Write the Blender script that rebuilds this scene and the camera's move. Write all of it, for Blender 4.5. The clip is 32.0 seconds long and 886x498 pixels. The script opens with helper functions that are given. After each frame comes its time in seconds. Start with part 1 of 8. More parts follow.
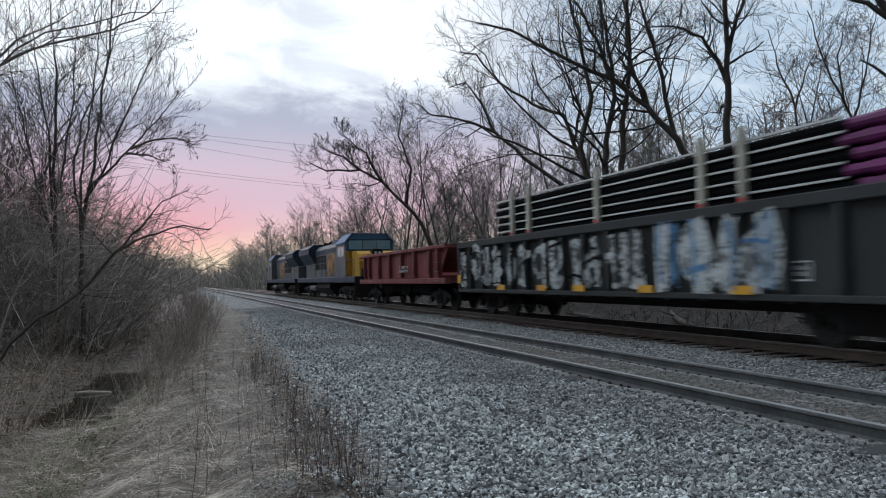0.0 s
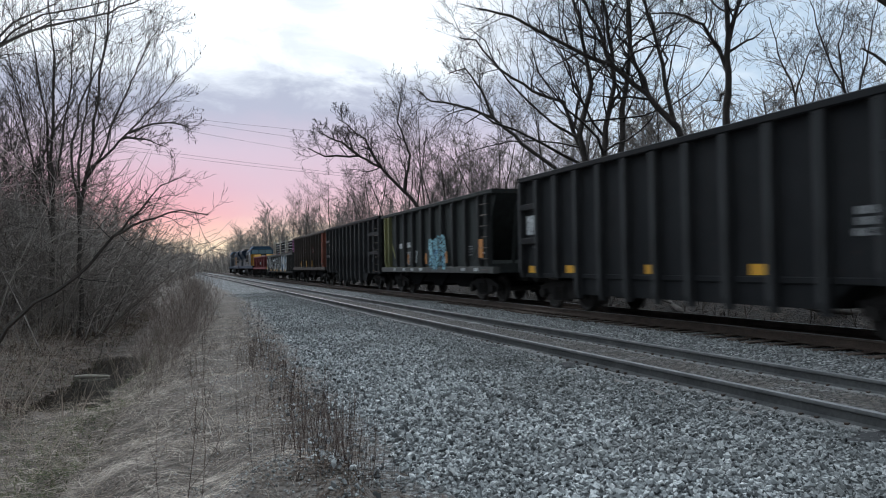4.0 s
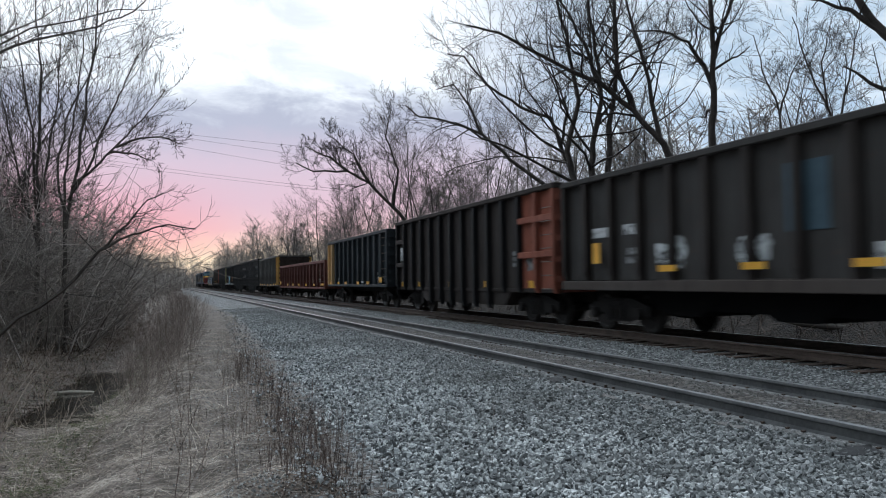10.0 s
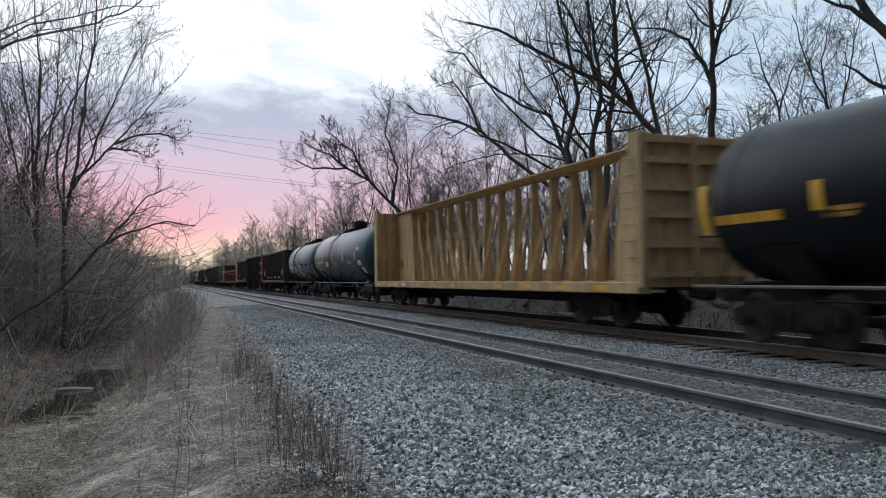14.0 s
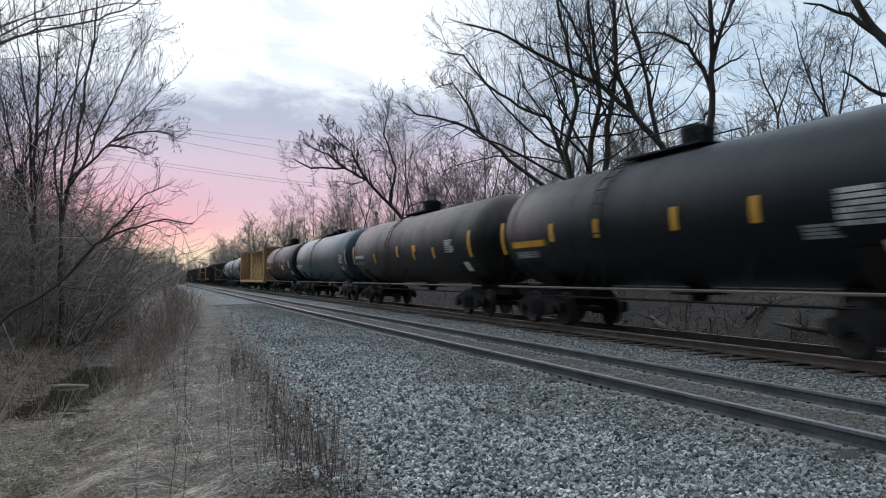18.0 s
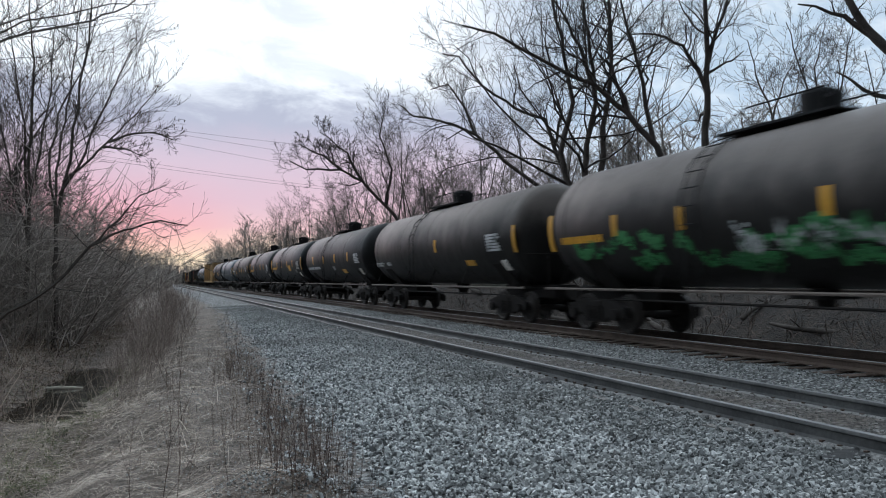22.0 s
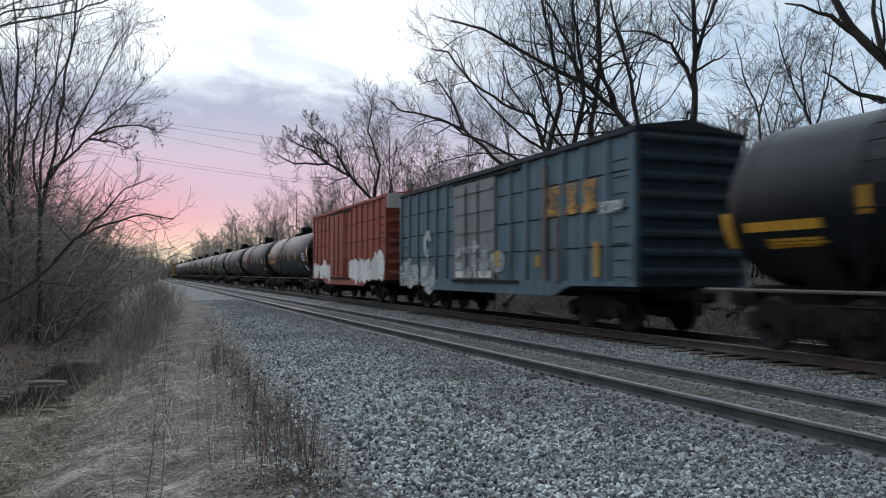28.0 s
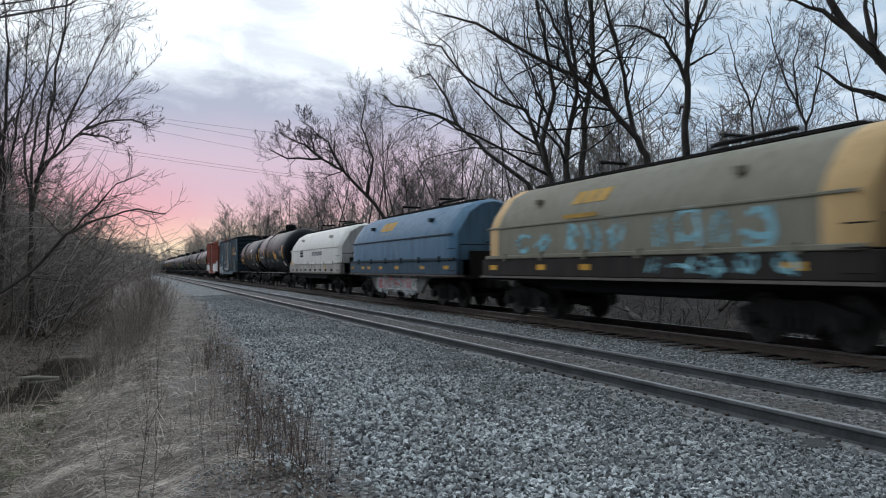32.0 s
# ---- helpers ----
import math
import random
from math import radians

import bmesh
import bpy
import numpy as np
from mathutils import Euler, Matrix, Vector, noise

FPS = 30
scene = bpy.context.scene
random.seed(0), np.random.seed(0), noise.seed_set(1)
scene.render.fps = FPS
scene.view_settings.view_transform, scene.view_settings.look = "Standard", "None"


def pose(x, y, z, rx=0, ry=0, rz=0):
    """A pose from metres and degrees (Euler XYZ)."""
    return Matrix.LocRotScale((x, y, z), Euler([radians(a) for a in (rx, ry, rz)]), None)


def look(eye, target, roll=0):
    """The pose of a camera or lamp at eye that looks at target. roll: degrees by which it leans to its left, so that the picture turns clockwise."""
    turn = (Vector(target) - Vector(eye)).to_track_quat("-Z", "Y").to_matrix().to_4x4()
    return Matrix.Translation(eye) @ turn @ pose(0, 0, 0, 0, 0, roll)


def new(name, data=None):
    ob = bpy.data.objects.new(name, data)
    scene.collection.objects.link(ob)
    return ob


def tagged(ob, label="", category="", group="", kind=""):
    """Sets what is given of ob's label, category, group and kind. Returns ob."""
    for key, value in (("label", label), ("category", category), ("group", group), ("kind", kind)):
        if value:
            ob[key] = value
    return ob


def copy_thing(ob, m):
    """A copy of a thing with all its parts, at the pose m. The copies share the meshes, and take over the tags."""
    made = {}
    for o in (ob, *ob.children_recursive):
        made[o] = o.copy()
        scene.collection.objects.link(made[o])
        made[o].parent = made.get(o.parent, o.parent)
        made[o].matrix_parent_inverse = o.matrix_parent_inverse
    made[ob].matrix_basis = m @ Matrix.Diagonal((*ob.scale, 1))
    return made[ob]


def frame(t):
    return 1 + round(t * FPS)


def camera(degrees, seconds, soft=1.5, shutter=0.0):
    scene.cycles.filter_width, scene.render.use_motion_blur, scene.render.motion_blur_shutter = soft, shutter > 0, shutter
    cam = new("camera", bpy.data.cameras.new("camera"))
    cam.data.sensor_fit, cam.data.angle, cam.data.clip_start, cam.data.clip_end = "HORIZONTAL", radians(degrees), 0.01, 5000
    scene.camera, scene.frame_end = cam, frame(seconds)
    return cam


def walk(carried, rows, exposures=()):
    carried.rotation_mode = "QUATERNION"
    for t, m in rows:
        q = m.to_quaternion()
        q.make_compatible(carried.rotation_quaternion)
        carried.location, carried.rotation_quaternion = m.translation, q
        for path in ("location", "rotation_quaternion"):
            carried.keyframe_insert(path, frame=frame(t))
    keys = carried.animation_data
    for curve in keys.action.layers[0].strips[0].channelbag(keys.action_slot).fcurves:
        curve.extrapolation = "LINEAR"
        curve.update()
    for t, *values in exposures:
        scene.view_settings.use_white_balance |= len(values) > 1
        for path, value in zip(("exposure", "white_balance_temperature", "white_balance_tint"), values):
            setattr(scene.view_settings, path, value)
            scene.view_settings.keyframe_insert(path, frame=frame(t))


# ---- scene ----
def view(x, y, z, yaw, pitch, roll):
    """A camera at x, y, z that looks yaw degrees from the line of the track, pitch degrees up."""
    a, b = radians(yaw), radians(pitch)
    way = Vector((math.sin(a) * math.cos(b), math.cos(a) * math.cos(b), math.sin(b)))
    eye = Vector((x, y, z))
    return look(eye, eye + way * 10, roll)


cam = camera(61.05, 32.0, soft=1.05, shutter=0.5)
walk(cam, [
    (0, view(-0.004, 0.010, 1.332, 19.550, 2.198, -1.241)),
    (0.5, view(-0.003, 0.010, 1.331, 19.437, 1.946, -1.132)),
    (1, view(-0.004, 0.012, 1.330, 19.418, 1.693, -1.091)),
    (1.5, view(-0.011, 0.008, 1.327, 19.423, 1.477, -0.963)),
    (2, view(-0.010, 0.006, 1.330, 19.422, 1.326, -0.955)),
    (2.5, view(-0.005, 0.011, 1.326, 19.479, 1.230, -0.920)),
    (3, view(-0.004, 0.006, 1.330, 19.553, 1.150, -0.868)),
    (3.5, view(-0.002, 0.005, 1.325, 19.621, 1.141, -0.846)),
    (5.5, view(-0.001, -0.003, 1.323, 19.696, 1.521, -1.038)),
    (6, view(0.002, 0.003, 1.319, 19.819, 1.639, -0.930)),
    (6.5, view(-0.009, -0.001, 1.319, 20.013, 1.740, -0.862)),
    (7, view(-0.003, 0.000, 1.316, 20.287, 1.884, -0.751)),
    (7.5, view(0.005, 0.004, 1.318, 20.705, 2.013, -0.895)),
    (8, view(0.003, 0.004, 1.322, 20.871, 2.751, -0.923)),
    (8.5, view(0.004, -0.004, 1.320, 20.789, 2.819, -0.973)),
    (9, view(-0.001, -0.002, 1.318, 20.727, 2.642, -0.904)),
    (9.5, view(0.001, -0.006, 1.317, 20.621, 2.476, -0.898)),
    (10, view(-0.003, 0.001, 1.316, 20.571, 2.327, -0.858)),
    (10.5, view(-0.007, -0.002, 1.311, 20.529, 2.274, -0.769)),
    (11, view(-0.003, -0.005, 1.313, 20.482, 2.288, -0.694)),
    (11.5, view(-0.003, -0.006, 1.315, 20.420, 2.286, -0.668)),
    (12, view(-0.005, -0.008, 1.317, 20.359, 2.359, -0.620)),
    (12.5, view(-0.006, -0.011, 1.313, 20.298, 2.402, -0.599)),
    (13, view(-0.003, -0.008, 1.316, 20.355, 2.351, -0.674)),
    (13.5, view(0.004, 0.001, 1.309, 20.480, 2.237, -0.697)),
    (14, view(-0.001, -0.004, 1.313, 20.620, 2.127, -0.777)),
    (14.5, view(-0.004, -0.005, 1.319, 20.755, 2.017, -0.730)),
    (16.5, view(-0.024, -0.004, 1.310, 20.993, 1.981, -0.162)),
    (17, view(-0.016, 0.004, 1.311, 20.953, 2.052, -0.056)),
    (17.5, view(-0.024, 0.004, 1.313, 20.886, 2.131, 0.002)),
    (18, view(-0.020, -0.001, 1.316, 20.852, 2.212, -0.052)),
    (18.5, view(-0.016, -0.005, 1.316, 20.819, 2.275, -0.085)),
    (19, view(-0.013, -0.007, 1.312, 20.819, 2.310, -0.186)),
    (19.5, view(-0.019, -0.003, 1.314, 20.860, 2.299, -0.170)),
    (20, view(-0.015, -0.004, 1.313, 20.891, 2.324, -0.137)),
    (20.5, view(-0.011, -0.006, 1.316, 20.948, 2.357, -0.113)),
    (21, view(-0.017, -0.002, 1.315, 21.049, 2.370, -0.075)),
    (21.5, view(-0.008, -0.005, 1.311, 21.088, 2.369, -0.104)),
    (22, view(-0.005, 0.003, 1.309, 21.140, 2.322, -0.153)),
    (22.5, view(0.000, -0.004, 1.305, 21.049, 2.160, -0.217)),
    (23, view(0.006, -0.005, 1.307, 20.982, 2.084, -0.360)),
    (23.5, view(0.005, -0.007, 1.311, 20.974, 2.122, -0.338)),
    (24, view(0.004, -0.006, 1.312, 21.039, 2.111, -0.331)),
    (24.5, view(0.001, -0.007, 1.310, 21.132, 2.126, -0.225)),
    (25, view(0.002, -0.006, 1.309, 21.271, 2.104, -0.183)),
    (25.5, view(-0.005, -0.008, 1.313, 21.443, 2.073, -0.193)),
    (27.5, view(0.004, -0.007, 1.313, 21.939, 1.997, 0.102)),
    (28, view(0.001, -0.001, 1.310, 22.083, 1.972, 0.190)),
    (28.5, view(-0.006, -0.012, 1.309, 22.195, 1.890, 0.190)),
    (29, view(0.001, -0.010, 1.310, 22.217, 1.792, 0.146)),
    (29.5, view(0.004, -0.004, 1.307, 22.200, 1.743, 0.110)),
    (30, view(0.003, -0.005, 1.310, 22.133, 1.702, 0.132)),
    (30.5, view(0.002, -0.005, 1.306, 22.124, 1.713, 0.205)),
    (31, view(0.003, -0.005, 1.307, 22.165, 1.702, 0.241)),
    (31.5, view(0.005, -0.003, 1.308, 22.321, 1.664, 0.207)),
    (32, view(0.008, -0.003, 1.311, 22.573, 1.577, 0.106)),
], exposures=[
    (0, 0.10, 6200, 8), (2, 0.12, 6200, 8), (3, 0.20, 6200, 8), (6, 0.21, 6200, 8), (25, 0.19, 6200, 8), (28, 0.16, 6200, 8), (30, 0.11, 6200, 8), (32, 0.10, 6200, 8)])

# ---- plan: y runs along the track, z = 0 is the near track's rail head ----
XN, XF, GAUGE, DZ = 6.403, 11.097, 1.435, 0.027
SUNSET = radians(4.0)


# ---- world and sun ----
def lin(r, g, b):
    """Linear colour from 0-255 values."""
    return tuple(((c / 255 + 0.055) / 1.055) ** 2.4 if c > 10 else c / 3294 for c in (r, g, b))


class Nodes:
    """A short hand for node trees."""

    def __init__(self, tree, keep=False):
        self.tree = tree
        if not keep:
            tree.nodes.clear()

    def add(self, kind, **inputs):
        node = self.tree.nodes.new(kind)
        for key, value in inputs.items():
            if key.startswith("i_"):
                self.put(node.inputs[int(key[2:])], value)
        return node

    def put(self, socket, value):
        if isinstance(value, bpy.types.NodeSocket):
            self.tree.links.new(value, socket)
        elif isinstance(value, (tuple, list)) and socket.type == "RGBA" and len(value) == 3:
            socket.default_value = (*value, 1)
        else:
            socket.default_value = value

    def math(self, op, a, b=0.0, c=0.0, clamp=False):
        node = self.tree.nodes.new("ShaderNodeMath")
        node.operation, node.use_clamp = op, clamp
        for socket, value in zip(node.inputs, (a, b, c)):
            self.put(socket, value)
        return node.outputs[0]

    def step(self, value, low, high, to_low=0.0, to_high=1.0):
        node = self.tree.nodes.new("ShaderNodeMapRange")
        node.interpolation_type, node.clamp = "SMOOTHSTEP", True
        for i, v in enumerate((value, low, high, to_low, to_high)):
            self.put(node.inputs[i], v)
        return node.outputs[0]

    def mix(self, fac, a, b, blend="MIX"):
        node = self.tree.nodes.new("ShaderNodeMix")
        node.data_type, node.blend_type, node.clamp_factor = "RGBA", blend, True
        for i, v in ((0, fac), (6, a), (7, b)):
            self.put(node.inputs[i], v)
        return node.outputs[2]

    def noise(self, vector, scale, detail=4.0, rough=0.55, distort=0.0):
        node = self.tree.nodes.new("ShaderNodeTexNoise")
        for key, v in (("Vector", vector), ("Scale", scale), ("Detail", detail), ("Roughness", rough), ("Distortion", distort)):
            self.put(node.inputs[key], v)
        return node.outputs[0]

    def scaled(self, vector, by):
        node = self.tree.nodes.new("ShaderNodeVectorMath")
        node.operation = "MULTIPLY"
        self.put(node.inputs[0], vector)
        node.inputs[1].default_value = by
        return node.outputs[0]

    def ramp(self, fac, stops):
        node = self.tree.nodes.new("ShaderNodeValToRGB")
        self.put(node.inputs[0], fac)
        els = node.color_ramp.elements
        while len(els) < len(stops):
            els.new(0.5)
        for el, (pos, col) in zip(els, stops):
            el.position, el.color = pos, (*col, 1)
        return node.outputs[0]


def make_world():
    world = bpy.data.worlds.new("dusk_sky")
    scene.world = world
    world.use_nodes = True
    n = Nodes(world.node_tree)
    way = n.add("ShaderNodeTexCoord").outputs["Generated"]
    xyz = n.add("ShaderNodeSeparateXYZ", i_0=way)
    x, y, z = xyz.outputs
    flat = n.math("SQRT", n.math("ADD", n.math("MULTIPLY", x, x), n.math("MULTIPLY", y, y)))
    east = n.math("DIVIDE", n.math("ADD", n.math("MULTIPLY", x, math.sin(SUNSET)), n.math("MULTIPLY", y, math.cos(SUNSET))), n.math("MAXIMUM", flat, 0.01))
    cloud = n.noise(n.scaled(way, (3.0, 3.0, 7.0)), 2.3, 6, 0.6, 0.4)
    fine = n.noise(n.scaled(way, (4.0, 4.0, 8.0)), 3.6, 6, 0.62, 0.6)
    zz = n.math("ADD", z, n.math("MULTIPLY", n.math("SUBTRACT", cloud, 0.5), 0.22))
    glow = n.ramp(n.math("ADD", z, n.math("MULTIPLY", n.math("SUBTRACT", fine, 0.5), 0.03)), [
        (0.0, lin(226, 204, 190)), (0.030, lin(255, 240, 206)), (0.046, lin(250, 222, 202)), (0.066, lin(236, 196, 199)), (0.10, lin(224, 190, 202)),
        (0.15, lin(216, 194, 207)), (0.20, lin(188, 188, 203)), (0.27, lin(180, 186, 200)), (1.0, lin(200, 212, 226))])
    # the reddest glow lies low beside the sunset
    core = n.math("ADD", n.math("MULTIPLY", x, -0.087), n.math("MULTIPLY", y, 0.996))
    core = n.math("MULTIPLY", n.step(core, 0.972, 0.998), n.math("MULTIPLY", n.step(z, 0.015, 0.05), n.step(z, 0.17, 0.06)))
    glow = n.mix(n.math("MULTIPLY", core, 0.45), glow, lin(246, 150, 160))
    cool = n.ramp(z, [(0.0, lin(208, 206, 212)), (0.08, lin(192, 200, 214)), (0.2, lin(186, 204, 222)), (0.45, lin(200, 214, 226)), (1.0, lin(206, 218, 226))])
    cool = n.mix(n.math("MULTIPLY", n.step(fine, 0.36, 0.66), 0.6), cool, lin(234, 241, 247))
    dim = n.math("MULTIPLY", n.step(east, -0.7, 0.45, 0.16, 1.0), n.step(z, 0.32, 0.75, 1.0, 2.7))
    cool = n.mix(1.0, cool, n.add("ShaderNodeCombineColor", i_0=dim, i_1=dim, i_2=dim).outputs[0], "MULTIPLY")
    near = n.step(east, 0.86, 0.975)
    colour = n.mix(near, cool, glow)
    # the bright gap between the clouds, above the sunset
    gap = n.math("MULTIPLY", n.step(zz, 0.205, 0.285), n.step(east, 0.90, 0.965))
    gap = n.math("MULTIPLY", gap, n.step(z, 0.75, 0.45))
    puff = n.noise(n.scaled(way, (5.0, 5.0, 9.0)), 1.9, 6, 0.6, 0.5)
    colour = n.mix(gap, colour, n.mix(n.step(puff, 0.34, 0.62), (0.84, 0.87, 0.91), (1.14, 1.16, 1.18)))
    sky = n.add("ShaderNodeTexSky")
    sky.sky_type, sky.sun_disc = "NISHITA", False
    sky.sun_elevation, sky.sun_rotation = radians(-1.0), SUNSET
    sky.dust_density, sky.ozone_density = 0.3, 3.0
    a = n.add("ShaderNodeBackground", i_0=sky.outputs[0], i_1=0.05)
    b = n.add("ShaderNodeBackground", i_0=colour, i_1=0.92)
    both = n.add("ShaderNodeAddShader", i_0=a.outputs[0], i_1=b.outputs[0])
    out = n.add("ShaderNodeOutputWorld")
    n.tree.links.new(both.outputs[0], out.inputs[0])


make_world()
sun = new("sun", bpy.data.lights.new("sun", "SUN"))
sun.data.energy, sun.data.angle, sun.data.color = 0.4, radians(30), (1.0, 0.86, 0.84)
sun.matrix_world = look((0, 0, 60), (-60 * math.sin(SUNSET), -60 * math.cos(SUNSET), 48))


# ---- materials ----
def material(name):
    m = bpy.data.materials.new(name)
    m.use_nodes = True
    n = Nodes(m.node_tree)
    bsdf = n.add("ShaderNodeBsdfPrincipled")
    out = n.add("ShaderNodeOutputMaterial")
    n.tree.links.new(bsdf.outputs[0], out.inputs[0])
    return m, n, bsdf


def relief(n, bsdf, height, strength, distance):
    node = n.add("ShaderNodeBump")
    node.inputs["Strength"].default_value, node.inputs["Distance"].default_value = strength, distance
    n.put(node.inputs["Height"], height)
    n.put(bsdf.inputs["Normal"], node.outputs[0])


def plain(name, a, b, scale=8.0, rough=0.85, metal=0.0, bump=0.3, depth=0.01, each=0.25):
    """A surface that varies between two colours at two scales and from piece to piece."""
    m, n, bsdf = material(name)
    co = n.add("ShaderNodeTexCoord").outputs["Object"]
    info = n.add("ShaderNodeObjectInfo").outputs["Random"]
    big, small = n.noise(co, scale * 0.22, 4), n.noise(co, scale * 2.5, 5, 0.65)
    fac = n.step(n.math("ADD", n.math("MULTIPLY", big, 0.55), n.math("MULTIPLY", small, 0.45)), 0.3, 0.7)
    colour = n.mix(fac, a, b)
    shade = n.math("ADD", 1 - each / 2, n.math("MULTIPLY", info, each))
    grey = n.add("ShaderNodeCombineColor", i_0=shade, i_1=shade, i_2=shade).outputs[0]
    n.put(bsdf.inputs["Base Color"], n.mix(1.0, colour, grey, "MULTIPLY"))
    bsdf.inputs["Roughness"].default_value, bsdf.inputs["Metallic"].default_value = rough, metal
    relief(n, bsdf, small, bump, depth)
    return m


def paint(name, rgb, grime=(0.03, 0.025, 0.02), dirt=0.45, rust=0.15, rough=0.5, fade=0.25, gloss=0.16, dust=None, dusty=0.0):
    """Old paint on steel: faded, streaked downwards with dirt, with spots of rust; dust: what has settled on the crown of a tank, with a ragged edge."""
    m, n, bsdf = material(name)
    co = n.add("ShaderNodeTexCoord").outputs["Object"]
    streak = n.noise(n.scaled(co, (1.6, 1.6, 0.22)), 3.2, 5, 0.65)
    patch = n.noise(co, 0.6, 5, 0.6)
    spots = n.noise(co, 5.5, 6, 0.7)
    fine = n.noise(co, 34.0, 4, 0.6)
    lighter = tuple(c + (0.5 - c) * fade * 0.6 for c in rgb)
    colour = n.mix(n.step(patch, 0.35, 0.7), rgb, lighter)
    colour = n.mix(n.math("MULTIPLY", n.step(streak, 0.40, 0.72), dirt), colour, grime)
    colour = n.mix(n.math("MULTIPLY", n.step(spots, 0.60, 0.72), rust * 2), colour, (0.13, 0.055, 0.03))
    colour = n.mix(n.math("MULTIPLY", fine, 0.3), colour, grime)
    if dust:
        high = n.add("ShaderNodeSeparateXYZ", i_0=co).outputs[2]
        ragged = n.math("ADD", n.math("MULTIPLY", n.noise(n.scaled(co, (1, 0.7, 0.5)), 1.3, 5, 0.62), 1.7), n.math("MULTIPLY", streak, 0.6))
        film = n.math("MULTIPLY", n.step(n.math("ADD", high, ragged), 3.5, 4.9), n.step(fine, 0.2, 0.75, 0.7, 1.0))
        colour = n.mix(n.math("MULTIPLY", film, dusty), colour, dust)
    n.put(bsdf.inputs["Base Color"], colour)
    bsdf.inputs["Specular IOR Level"].default_value = gloss
    n.put(bsdf.inputs["Roughness"], n.math("ADD", rough - 0.1, n.math("MULTIPLY", streak, 0.35)))
    relief(n, bsdf, n.math("ADD", spots, n.math("MULTIPLY", patch, 2.0)), 0.15, 0.01)
    return m


def worn(name, a, b, scale=3.0, gone=0.42, rough=0.65):
    """Thin old paint that has flaked and faded in places."""
    m = plain(name, a, b, scale, rough, 0, 0.05, 0.001)
    n = Nodes(m.node_tree, keep=True)
    bsdf = next(k for k in n.tree.nodes if k.type == "BSDF_PRINCIPLED")
    co = n.add("ShaderNodeTexCoord").outputs["Object"]
    flake = n.math("ADD", n.math("MULTIPLY", n.noise(co, 2.2, 4, 0.6), 0.5), n.math("MULTIPLY", n.noise(co, 11.0, 5, 0.65), 0.5))
    n.put(bsdf.inputs["Alpha"], n.step(flake, gone - 0.05, gone + 0.10, 0.12, 0.95))
    return m


